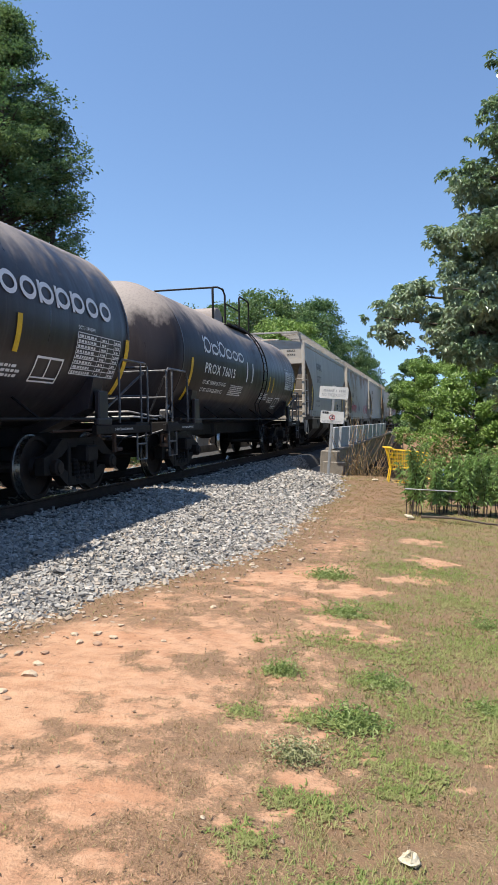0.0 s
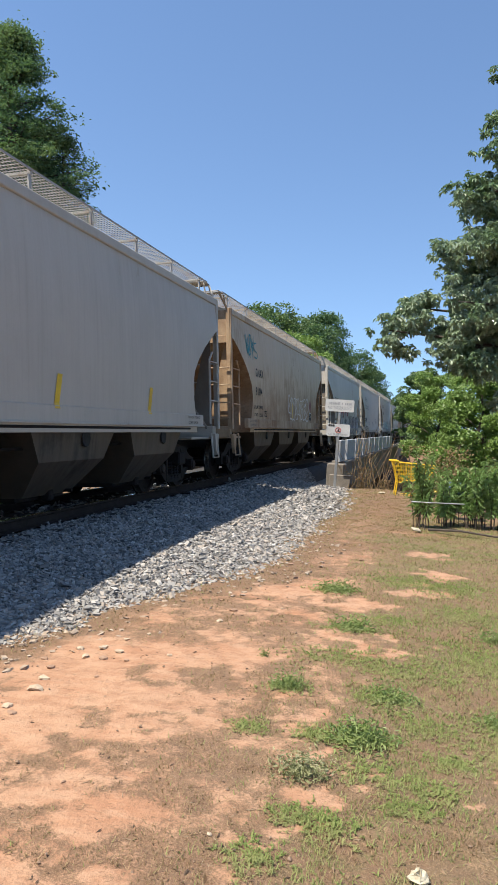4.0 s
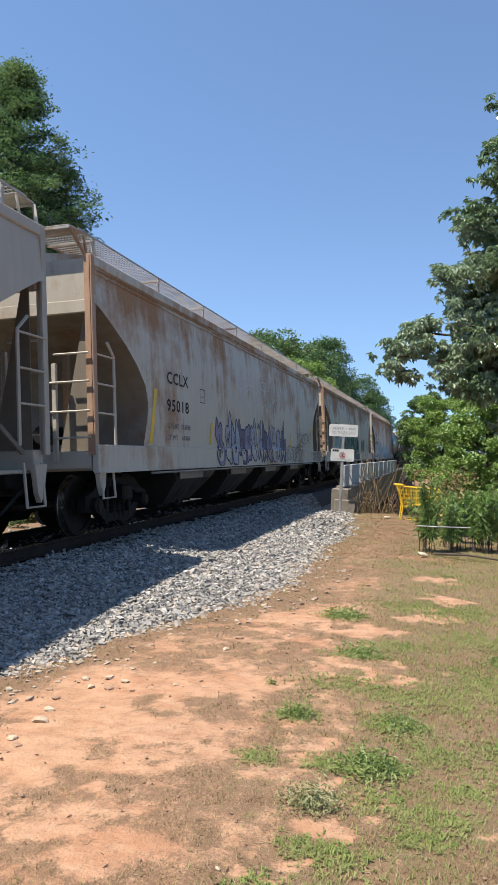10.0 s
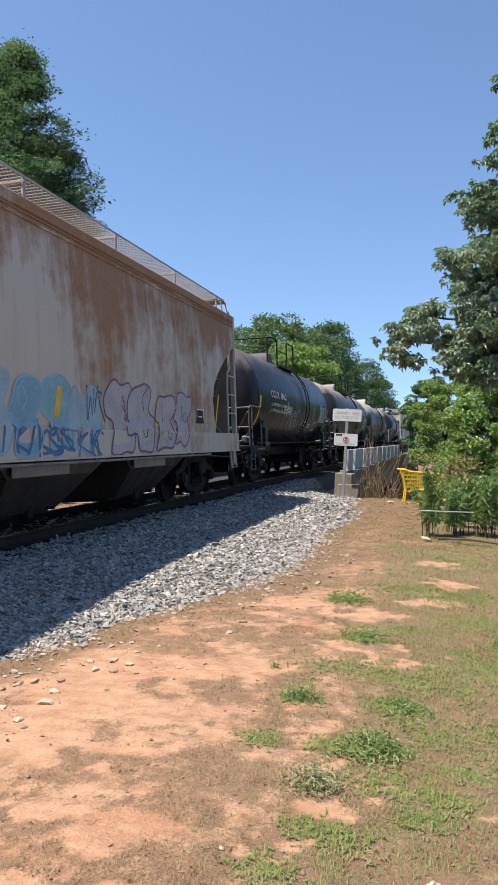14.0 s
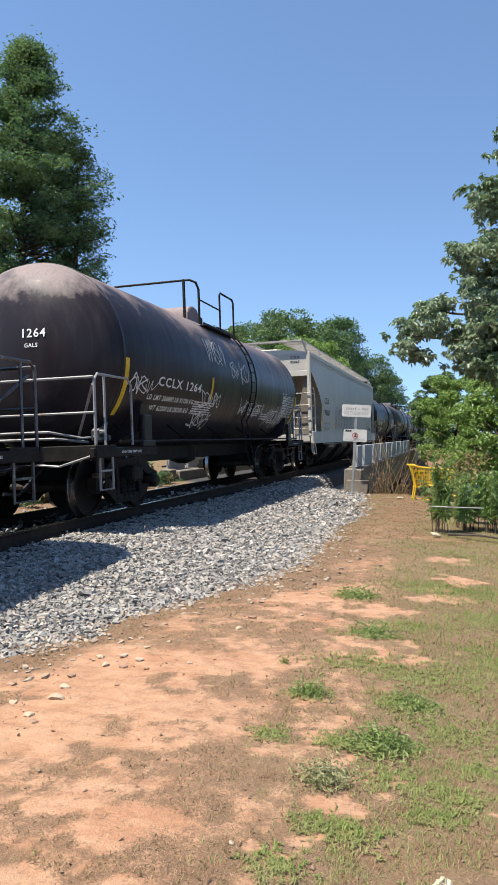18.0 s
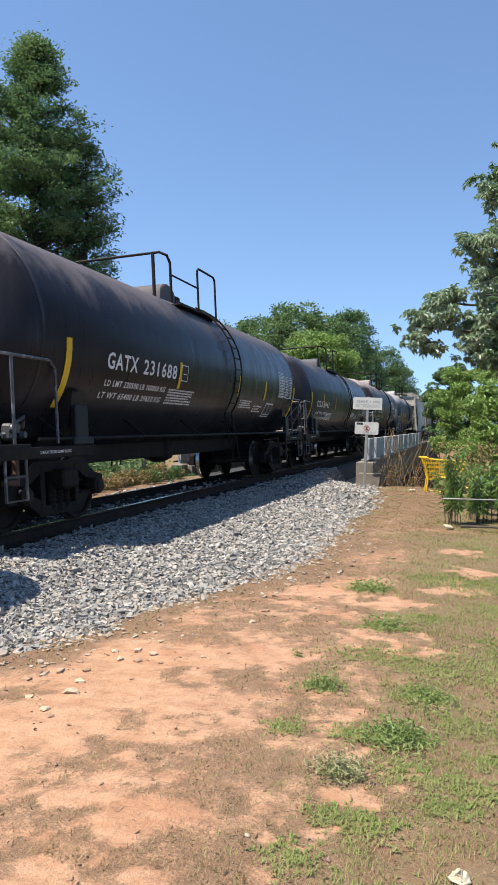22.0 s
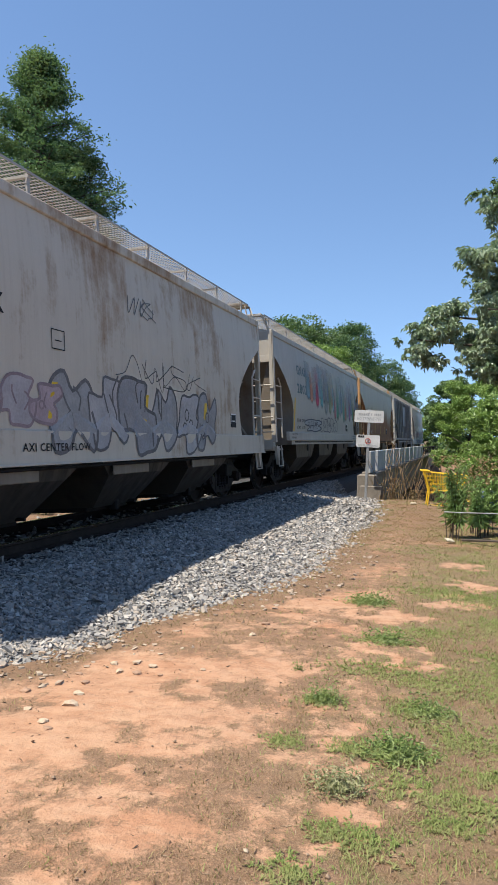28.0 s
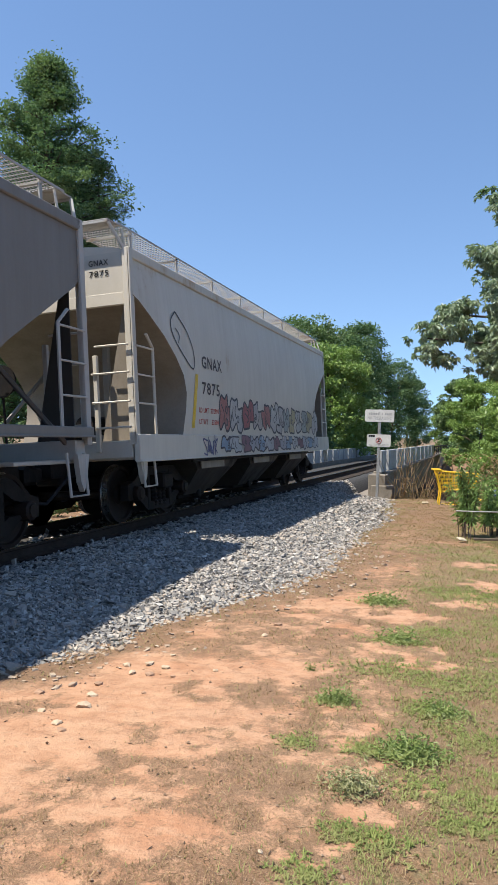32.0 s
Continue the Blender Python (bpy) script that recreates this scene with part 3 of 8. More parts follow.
# ---- track ----
TRACK = pose(TRACK_X, 0, RAIL_Z, 0, -CANT, 0)
track = thing("railway_track", "single railway track of rusty rails with polished heads on old wooden ties", "railway track", TRACK, kind="structure")
RAIL_SHAPE = ((-0.07, -0.172), (0.07, -0.172), (0.07, -0.158), (0.012, -0.14), (0.012, -0.045), (0.036, -0.03), (0.036, -0.004), (-0.036, -0.004), (-0.036, -0.03), (-0.012, -0.045), (-0.012, -0.14), (-0.07, -0.158))
for side in (-1, 1):
    b = Build()
    b.sheet([[(side * 0.755 + x, y, z) for x, z in RAIL_SHAPE] for y in (-60, 300)], close=True, cap=True)
    r = part("rail", b, RAIL, track)
    part("rail_head", Build().box((side * 0.755, 120, -0.001), (0.066, 359.9, 0.008), 0.003), RAIL_TOP, r, "polished steel rail head")
tie_me = Build().box((0, 0, 0), (2.6, 0.23, 0.18), 0.012).mesh("tie")
for i in range(160):
    part("tie", tie_me, TIE, track, m=pose(random.uniform(-0.04, 0.04), -8 + i * 0.53 + random.uniform(-0.02, 0.02), -0.265, 0, 0, random.uniform(-0.8, 0.8)))

# ---- bridge ----
bridge = thing("railway_bridge", "low concrete railway bridge with grey slab posts and pipe rails", "bridge", kind="structure")
part("abutment", Build().box((-2.88, 21.55, -0.05), (0.5, 0.75, 1.25), 0.02).box((-2.72, 21.2, -0.1), (0.62, 0.3, 0.75), 0.02), CONCRETE, bridge)
part("edge_beam", Build().box((-2.95, 48.5, 0.12), (0.26, 53, 0.86), 0.02).box((-2.9, 48.5, 0.58), (0.42, 53, 0.09), 0.015), CONCRETE, bridge)
part("edge_beam", Build().box((-9.5, 47, -0.2), (0.3, 56, 0.5), 0.02), CONCRETE, bridge)
part("deck", Build().box((-6.22, 48.5, -0.62), (6.4, 53, 0.5), 0.02), CONCRETE, bridge)
part("pier", Build().box((-6.2, 34, -2.7), (6.0, 1.0, 4.0), 0.03), CONCRETE, bridge)
part("pier", Build().box((-6.2, 22.2, -2.6), (6.6, 1.0, 3.9), 0.03), CONCRETE, bridge)
part("slab", Build().box((0, 0.52, 0.32), (0.10, 1.02, 0.64), 0.01), DECK_GREY, bridge, m=pose(-2.86, 21.63, 0.62))
post_me = Build().box((0, 1.02, 0.32), (0.10, 2.05, 0.64), 0.01).mesh("slab")
for i in range(9):
    part("slab", post_me, DECK_GREY, bridge, m=pose(-2.86, 23.35 + 2.5 * i, 0.62))
far_me = Build().box((0, 0, 0.40), (0.10, 1.5, 0.80), 0.008).mesh("slab")
for i in range(22):
    part("slab", far_me, DECK_GREY, bridge, m=pose(-9.45, 24 + 1.9 * i, -0.02))
for z in (0.82, 1.12):
    part("pipe_rail", Build().tube([(-2.97, 21.5, z), (-2.97, 44, z)], 0.02, 8), STEEL, bridge)
    part("pipe_rail", Build().tube([(-9.55, 23, z - 0.55), (-9.55, 68, z - 0.55)], 0.03, 8), STEEL, bridge)
for z in (0.75, 0.95, 1.15):
    part("handrail", Build().tube([(-2.9, 44, z), (-2.9, 75, z - 0.1)], 0.035, 8), STEEL, bridge)
for i in range(14):
    part("handrail_post", Build().box((-2.9, 45.2 + 2.2 * i, 0.86), (0.06, 0.06, 0.62), 0.005), STEEL, bridge)

# ---- signs at the bridge ----
SIGN_BACK = mottled("old_white_sign", (0.527, 0.527, 0.51), (0.425, 0.425, 0.408), 4, 50, 0.5, 0, 0.001)
PALE_INK = plain("faded_lettering", (0.33, 0.34, 0.34), 0.7)
RED = plain("faded_red", (0.45, 0.06, 0.05), 0.6)
signs = thing("warning_sign", "two weathered white warning plates on one steel post by the bridge", "sign", pose(-2.80, 20.6, -0.06, 0, 0.9, 0))
post = part("post", Build().box((0, 0.03, 1.22), (0.075, 0.045, 2.56), 0.004).box((0.028, 0.045, 1.22), (0.02, 0.05, 2.56), 0.002), GALV, signs)


def text_mesh(s, size):
    """Corners and faces of lettering that stands on its baseline at the start."""
    cu = bpy.data.curves.new("lettering", "FONT")
    cu.body, cu.size, cu.resolution_u = s, size, 2
    cu.offset = 0.018 * size
    cu.space_character = 1.14 if size > 0.3 else 1.05
    ob = bpy.data.objects.new("lettering", cu)
    me = bpy.data.meshes.new_from_object(ob)
    v, f = [p.co.copy() for p in me.vertices], [tuple(p.vertices) for p in me.polygons]
    bpy.data.objects.remove(ob)
    bpy.data.curves.remove(cu)
    bpy.data.meshes.remove(me)
    return v, f


def rounded_plate(w, h, t, r=0.04):
    ring = []
    for cx, cz, a0 in ((w / 2 - r, h / 2 - r, 0), (-w / 2 + r, h / 2 - r, 90), (-w / 2 + r, -h / 2 + r, 180), (w / 2 - r, -h / 2 + r, 270)):
        for k in range(5):
            a = radians(a0 + 22.5 * k)
            ring.append((cx + r * math.cos(a), cz + r * math.sin(a)))
    return Build().sheet([[(x, y, z) for x, z in ring] for y in (-t / 2, t / 2)], close=True, cap=True)


for w, h, z, tag in ((0.81, 0.34, 2.31, "faded plate"), (0.66, 0.345, 1.62, "white plate")):
    plate = part("plate", rounded_plate(w, h, 0.006), SIGN_BACK, signs, tag + " with worn rounded corners", pose(0, 0, z))
    for dz, ln, hh in (((0.055, 0.6, 0.075),) if w > 0.7 else ()):
        u = -ln / 2
        while u < ln / 2:
            k = random.uniform(0.035, 0.06)
            part("worn_letter", Build().box((u + k / 2, -0.005, dz), (k * 0.72, 0.003, hh * random.uniform(0.75, 1))), PALE_INK, plate)
            u += k + (0.05 if random.random() < 0.18 else 0.0)
    tv, tf = text_mesh("NO TRESPASSING", 1.0)
    wide, low, cap = (0.66, -0.105, 0.085) if w > 0.7 else (0.54, -0.15, 0.055)
    kx, kz = wide / max(p.x for p in tv), cap / max(p.y for p in tv)
    part("lettering", Build().add([(p.x * kx - wide / 2, -0.0045, p.y * kz + low) for p in tv], tf), PALE_INK, plate, "faded capital lettering")
    if w < 0.7:
        b = Build()
        b.box((-0.255, -0.006, 0.125), (0.05, 0.003, 0.055)).box((-0.195, -0.006, 0.125), (0.05, 0.003, 0.055)).box((-0.135, -0.006, 0.125), (0.05, 0.003, 0.055))
        part("marking", b, BLACK, plate, "dark company marking")
        ring = [(0.075 * math.cos(a), 0.075 * math.sin(a)) for a in np.linspace(0, 2 * math.pi, 25)[:-1]]
        b = Build().tube([(x, -0.006, z) for x, z in ring] + [(ring[0][0], -0.006, ring[0][1])], 0.008, 5)
        b.box((0, -0.006, 0), (0.14, 0.004, 0.014), 0, Matrix.Rotation(radians(-45), 3, "Y"))
        part("prohibition_ring", b, RED, plate, "faded red ring with a bar")
        part("figure", Build().box((0, -0.005, 0), (0.03, 0.003, 0.08)).box((0.02, -0.005, -0.03), (0.05, 0.003, 0.02)), BLACK, plate)
for z in (2.40, 2.22, 1.70, 1.52):
    part("bolt", Build().lathe([(-0.012, 0.011), (0.0, 0.014)], 8, "y", (0, -0.002, z)), GALV, signs)

# ---- vegetation ----
LEAF_PINE = leafy("dark_leaves", (0.045, 0.098, 0.052), (0.125, 0.205, 0.105), (0.185, 0.26, 0.12), 0.55)
LEAF_MID = leafy("mid_green_leaves", (0.066, 0.118, 0.046), (0.125, 0.192, 0.074), (0.155, 0.225, 0.088))
LEAF_LIGHT = leafy("light_green_leaves", (0.15, 0.235, 0.048), (0.22, 0.315, 0.075), (0.24, 0.335, 0.095))
LEAF_BIG = leafy("glossy_large_leaves", (0.09, 0.145, 0.07), (0.25, 0.33, 0.195), (0.31, 0.37, 0.25), 0.3)
LEAF_TALL = leafy("tall_weed_leaves", (0.165, 0.27, 0.075), (0.28, 0.40, 0.135), (0.33, 0.43, 0.17))
LEAF_WEED = leafy("weed_leaves", (0.105, 0.165, 0.046), (0.25, 0.32, 0.095), (0.29, 0.33, 0.12))
LEAF_SEED = leafy("seeding_weed", (0.16, 0.185, 0.075), (0.46, 0.42, 0.26), (0.30, 0.30, 0.15), 0.7)
LEAF_DRY = leafy("dry_leaves", (0.235, 0.143, 0.084), (0.319, 0.21, 0.118), (0.277, 0.227, 0.118), 0.8)
STRAW = leafy("straw", (0.403, 0.286, 0.168), (0.126, 0.0714, 0.0403), (0.336, 0.231, 0.139), 0.8)
GRASS = leafy("grass_blades", (0.13, 0.185, 0.05), (0.29, 0.32, 0.11), (0.31, 0.29, 0.13), 0.6)


def leaves(centres, rng, length, width, droop=0.3, fold=0.15, upright=0.0):
    """Folded leaf shapes, one at each centre: corners and faces."""
    n = len(centres)
    a = rng.random(n) * 2 * math.pi
    el = rng.normal(-droop, 0.45, n) + upright
    d = np.stack([np.cos(a) * np.cos(el), np.sin(a) * np.cos(el), np.sin(el)], -1)
    s = np.cross(d, rng.normal(size=(n, 3)) * 0.6 + (0, 0, 1))
    s /= np.linalg.norm(s, axis=1, keepdims=True) + 1e-9
    up = np.cross(s, d)
    ln = (length * (0.6 + 0.7 * rng.random(n)))[:, None]
    w = ln * width / length * 0.5
    base, tip = centres - d * ln * 0.5, centres + d * ln * 0.5 - up * ln * 0.12
    mid = centres + up * 0
    v = np.stack([base, mid + s * w - up * ln * -fold, tip, mid - s * w - up * ln * -fold], 1).reshape(-1, 3)
    i = 4 * np.arange(n)[:, None]
    f = np.concatenate([i + (0, 1, 2), i + (0, 2, 3)], 0)
    return v, f


def limbs(b, base, height, r, spread, rnd, n=14, lean=(0, 0)):
    """Trunk and branches; returns the branch ends."""
    top = Vector((base[0] + lean[0], base[1] + lean[1], base[2] + height))
    trunk = [Vector(base).lerp(top, k / 6) + Vector((rnd.uniform(-1, 1), rnd.uniform(-1, 1), 0)) * 0.02 * height * (0 < k < 6) for k in range(7)]
    b.tube(trunk, r, 9, r * 0.15)
    tips = []
    for k in range(n):
        u = 0.28 + 0.68 * k / n
        p = Vector(base).lerp(top, u)
        a, ln = rnd.uniform(0, 6.28), spread * (1.15 - 0.75 * u) * rnd.uniform(0.7, 1.15)
        e = p + Vector((math.cos(a) * ln, math.sin(a) * ln, ln * rnd.uniform(0.1, 0.55)))
        m = p.lerp(e, 0.5) + Vector((0, 0, 0.08 * ln))
        b.tube([p, m, e], r * 0.4 * (1.1 - u), 6, r * 0.08)
        tips.append((m, e))
    return tips


def crown_points(rng, n, clumps, sizes, hollow=0.55):
    """Leaf places in uneven clumps, denser at their outsides."""
    k = rng.integers(0, len(clumps), n)
    d = rng.normal(size=(n, 3))
    d /= np.linalg.norm(d, axis=1, keepdims=True)
    rad = (hollow + (1 - hollow) * rng.random(n)) * (0.85 + 0.3 * rng.random(n))
    return clumps[k] + d * (rad[:, None] * sizes[k])


def tree(name, label, x, y, height, radius, seed, leaf, n_leaf, size, z0=0.0, low=0.25, clumps=60, shape=1.0, droop=0.3, base_z=None, width=0.55):
    """A tree: tapered trunk with limbs, crown of leaf clumps; shape: 0 cone, 1 round."""
    rng, rnd = np.random.default_rng(seed), random.Random(seed)
    zg = float(land(np.array(x), np.array(y))) if base_z is None else base_z
    root = thing(name, label, "tree", pose(x, y, zg - 0.1))
    b = Build()
    limbs(b, (0, 0, 0), height * 0.93, 0.016 * height + 0.05, radius * (0.62 if shape < 0.1 else 0.9), rnd, 18)
    part("trunk", b, BARK, root)
    u = low + (1 - low) * rng.random(clumps) ** (0.85 if shape > 0.1 else 1.0)
    prof = (1 - shape) * 1.05 * (1.02 - u) ** 0.84 + shape * np.sqrt(np.clip(1 - ((u - (low + 0.42 * (1 - low))) / (0.62 * (1 - low) + 0.02)) ** 2, 0.03, 1))
    a, rr = rng.random(clumps) * 2 * math.pi, radius * prof * (0.45 + 0.55 * rng.random(clumps) ** 0.5)
    cs = np.stack([np.cos(a) * rr, np.sin(a) * rr, u * height * 0.97], -1)
    sz = radius * ((0.17 if shape > 0.1 else 0.07) + 0.14 * rng.random(clumps))[:, None] * ((1.0, 1.0, 0.9) if shape < 0.1 else (1.0, 1.0, 0.6)) * ((0.2 + 0.8 * np.clip(prof, 0, 1)) if shape < 0.1 else np.ones(clumps))[:, None]
    pts = crown_points(rng, n_leaf, cs, sz)
    v, f = leaves(pts, rng, size, size * width, droop)
    part("crown", fast_mesh("crown", v, f, leaf), leaf, root)
    return root


def layered_tree(name, label, x, y, height, radius, seed, leaf, boughs, per, size, low=0.16, taper=0.84):
    """A tall tree of spreading boughs that carry flat sprays of leaves, with gaps between them."""
    rng, rnd = np.random.default_rng(seed), random.Random(seed)
    zg = float(land(np.array(x), np.array(y)))
    root = thing(name, label, "tree", pose(x, y, zg - 0.1))
    b, pts = Build(), []
    b.tube([(rnd.uniform(-0.1, 0.1), rnd.uniform(-0.1, 0.1), height * 0.97 * k / 8) for k in range(9)], 0.36, 10, 0.03)
    for k in range(boughs):
        u = low + (1 - low) * (k + rnd.random()) / boughs
        ln = radius * 1.08 * (1.015 - u) ** taper * rnd.uniform(0.62, 1.08) + 0.25
        ln = min(ln, 3.9 * rnd.uniform(0.75, 1.0))
        a, rise = rnd.uniform(0, 6.283), rnd.uniform(-0.05, 0.42)
        p = Vector((0, 0, u * height * 0.97))
        d = Vector((math.cos(a), math.sin(a), rise))
        e = p + d * ln
        b.tube([p, p + d * ln * 0.5 + Vector((0, 0, 0.05 * ln)), e], 0.05 + 0.012 * ln, 5, 0.012)
        side = Vector((-math.sin(a), math.cos(a), 0))
        for _ in range(max(5, int(3.0 * ln))):
            v = rnd.uniform(0.3, 1.04) ** 0.8
            c = p + d * ln * v + side * rnd.gauss(0, 0.16 * ln * v + 0.1) + Vector((0, 0, rnd.uniform(-0.22, 0.3)))
            n = int(per * rnd.uniform(0.5, 1.3))
            pts.append(np.array(c) + rng.normal(size=(n, 3)) * np.array((0.24, 0.24, 0.14)) * rnd.uniform(0.7, 1.3))
    part("trunk", b, BARK, root)
    pts = np.concatenate(pts)
    v, f = leaves(pts, rng, size, size * 0.5, 0.15)
    part("crown", fast_mesh("crown", v, f, leaf), leaf, root)


layered_tree("tree", "tall dark green tree behind the railway line", -19.2, 29.2, 23.3, 7.7, 11, LEAF_PINE, 250, 70, 0.17, taper=0.8)
tree("tree", "tall green tree behind the railway line", -25.0, 29.5, 18.4, 5.0, 12, LEAF_MID, 16000, 0.36, low=0.2, clumps=90, shape=0.6)
layered_tree("tree", "slim light green tree beside a taller tree", -17.25, 30.5, 18.6, 1.8, 13, LEAF_MID, 70, 40, 0.15, low=0.3, taper=0.45)
far = (("broad green tree across the bridge", -14.6, 62, 12.6, 4.4, LEAF_MID, 0.75), ("light green tree across the bridge", -11.6, 57, 9.6, 3.4, LEAF_LIGHT, 0.9), ("tall dark tree across the bridge", -12.6, 80, 14.8, 4.6, LEAF_PINE, 0.45),
       ("dark green tree across the bridge", -19.5, 70, 12.6, 5.0, LEAF_MID, 0.8), ("dark tree at the end of the tree row", -11.6, 100, 13.2, 4.4, LEAF_PINE, 0.6), ("tree across the bridge", -26, 72, 12.5, 5.5, LEAF_MID, 0.8),
       ("distant dark tree by the line", -12.5, 130, 12.5, 4.6, LEAF_PINE, 0.7), ("low leafy tree by the bridge", -13.2, 50, 6.0, 3.0, LEAF_PINE, 0.9), ("tree behind the row", -17, 90, 15.5, 5.5, LEAF_MID, 0.7))
for i, (txt, x, y, h, r, ma, sh) in enumerate(far):
    tree("tree", txt, x, y, h, r, 20 + i, ma, 21000, 0.27, low=0.1, clumps=150, shape=sh, base_z=-0.6)
right = (("leafy young tree beyond the gully", -0.2, 50, 6.0, 2.6, LEAF_LIGHT), ("leafy tree beyond the gully", 2.6, 47, 7.4, 3.2, LEAF_LIGHT), ("leafy tree beyond the gully", 6.2, 44, 8.0, 3.6, LEAF_MID), ("small tree beside the far track", -1.9, 70, 7.6, 2.5, LEAF_MID),
         ("leafy bush over the gully", 1.6, 33, 4.6, 2.2, LEAF_LIGHT), ("leafy bush over the gully", 4.6, 30, 5.0, 2.6, LEAF_LIGHT), ("distant tree by the line", -3.6, 98, 6.6, 3.0, LEAF_LIGHT), ("dark leafy tree over the gully", 9.5, 36, 9.0, 4.0, LEAF_PINE))
for i, (txt, x, y, h, r, ma) in enumerate(right):
    tree("tree", txt, x, y, h + (3.0 if 25 < y < 60 else 0.5), r, 40 + i, ma, 30000 if y < 60 else 12000, 0.17 if y < 60 else 0.3, low=0.12, clumps=90, shape=0.85, base_z=-3.3 if 25 < y < 60 else -0.6)


def near_tree():
    """The near tree with large hanging leaves on arched boughs."""
    rng, rnd = np.random.default_rng(77), random.Random(77)
    root = thing("tree", "near tree with large glossy drooping leaves beside the path", "tree", pose(2.1, 15.2, -0.25))
    b, cs, sz = Build(), [], []
    b.tube([(0, 0, 0), (-0.15, 0.1, 2.2), (0.05, 0.15, 4.6), (0.2, 0.1, 7.5), (0.3, 0, 10)], 0.2, 10, 0.04)
    BOUGHS = ((3.1, -2.2, -0.5, 3.6), (3.0, -3.3, -0.6, 3.85), (3.4, -2.6, 0.5, 3.95), (3.6, -2.9, -0.2, 4.35), (3.8, -1.9, -1.2, 4.3), (4.6, -2.1, -0.4, 5.4), (5.0, -1.7, 0.5, 5.8), (5.6, -1.75, -0.5, 6.7), (6.4, -1.35, -0.3, 7.5), (3.0, 2.4, -0.6, 4.0), (4.5, 2.5, 0.4, 5.6), (6.0, 2.0, -0.4, 7.2), (3.5, 0.4, -2.2, 4.4), (4.8, 0.6, -1.8, 6.0), (7.3, 0.5, -0.8, 8.9), (7.8, -0.75, 0.2, 8.9),
              (3.0, -1.0, 1.8, 4.0), (5.2, 0.8, 1.8, 6.6), (4.5, -2.0, 0.1, 5.0), (5.0, -1.4, -0.9, 5.5), (6.1, -1.1, 0.6, 6.5), (5.6, -1.5, 0.2, 6.0), (3.0, -1.7, -0.8, 3.2), (4.0, -1.0, -0.6, 4.3), (3.3, -0.9, 0.3, 3.6), (2.6, -0.7, -0.9, 2.5), (7.0, -0.95, -0.6, 7.7), (6.9, -1.0, 0.4, 8.2))
    for z, dx, dy, ze in BOUGHS:
        p, e = Vector((0, 0.1, z)), Vector((dx, dy, ze))
        m = p.lerp(e, 0.55) + Vector((0, 0, 0.25))
        b.tube([p, m, e], 0.055, 7, 0.012)
        for k in range(14):
            u = 0.25 + 0.75 * k / 13
            c = (p.lerp(m, u * 2) if u < 0.5 else m.lerp(e, u * 2 - 1)) + Vector((rnd.uniform(-0.4, 0.4), rnd.uniform(-0.45, 0.45), rnd.uniform(-0.35, 0.3)))
            cs.append(c[:])
            sz.append(rnd.uniform(0.25, 0.48))
    part("trunk", b, BARK, root)
    cs, sz = np.array(cs), np.array(sz)[:, None] * (1.0, 1.0, 0.7)
    tips, k = crown_points(rng, 5000, cs, sz * 1.05, 0.2), 24
    n = len(tips) * k
    a, el = rng.random(n) * 2 * math.pi, rng.normal(-0.45, 0.4, n)
    d = np.stack([np.cos(a) * np.cos(el), np.sin(a) * np.cos(el), np.sin(el)], -1)
    s = np.cross(d, rng.normal(size=(n, 3)) * 0.35 + (0, 0, 1))
    s /= np.linalg.norm(s, axis=1, keepdims=True) + 1e-9
    up, ln = np.cross(s, d), (0.128 * (0.6 + 0.6 * rng.random(n)))[:, None]
    base = np.repeat(tips, k, 0) + rng.normal(size=(n, 3)) * 0.025
    mid, tip, w = base + d * ln * 0.55 + up * ln * 0.06, base + d * ln - up * ln * 0.14, ln * 0.19
    v = np.stack([base, mid + s * w + up * ln * 0.05, tip, mid - s * w + up * ln * 0.05], 1).reshape(-1, 3)
    i = 4 * np.arange(n)[:, None]
    f = np.concatenate([i + (0, 1, 2), i + (0, 2, 3)], 0)
    part("crown", fast_mesh("crown", v, f, LEAF_BIG), LEAF_BIG, root)


near_tree()


def hedge(name, label, x0, x1, y0, y1, h, n, leaf, seed, size=0.12, z=None):
    """Low tangled brush over a stretch of ground, too dense to count."""
    rng = np.random.default_rng(seed)
    m = max(12, n // 160)
    cx, cy = x0 + (x1 - x0) * rng.random(m), y0 + (y1 - y0) * rng.random(m)
    ch = h * (0.35 + 0.65 * rng.random(m))
    gz = land(cx, cy) if z is None else np.full(m, z)
    k = rng.integers(0, m, n)
    pts = np.stack([cx[k], cy[k], gz[k]], -1) + rng.normal(size=(n, 3)) * (0.28, 0.28, 0.0) * max(h * 0.5, 0.35)
    pts[:, 2] += ch[k] * rng.random(n) ** 0.7
    v, f = leaves(pts, rng, size, size * 0.5, 0.1)
    return tagged(new(name, fast_mesh(name, v, f, leaf)), label, "brush", kind="stuff")


hedge("brush", "green brush on the far side of the track", -15.5, -10.4, -4, 48, 2.1, 26000, LEAF_MID, 91, 0.2)
hedge("brush", "green brush under the trees across the bridge", -17, -10.6, 46, 100, 3.2, 12000, LEAF_PINE, 92, 0.4, -0.6)
hedge("brush", "green brush beside the bridge", -0.5, 6, 27, 42, 2.6, 22000, LEAF_LIGHT, 93, 0.13)
hedge("brush", "dry brown brush at the edge of the gully", -0.9, 2.4, 20.5, 25.5, 2.0, 11000, LEAF_DRY, 94, 0.10)
hedge("brush", "tan dry grass behind the weeds", -0.2, 3.6, 18, 24, 1.3, 6000, STRAW, 99, 0.12)
hedge("brush", "green weeds at the edge of the gully", 1.0, 5.0, 15.5, 22, 1.9, 5000, LEAF_WEED, 95, 0.16)
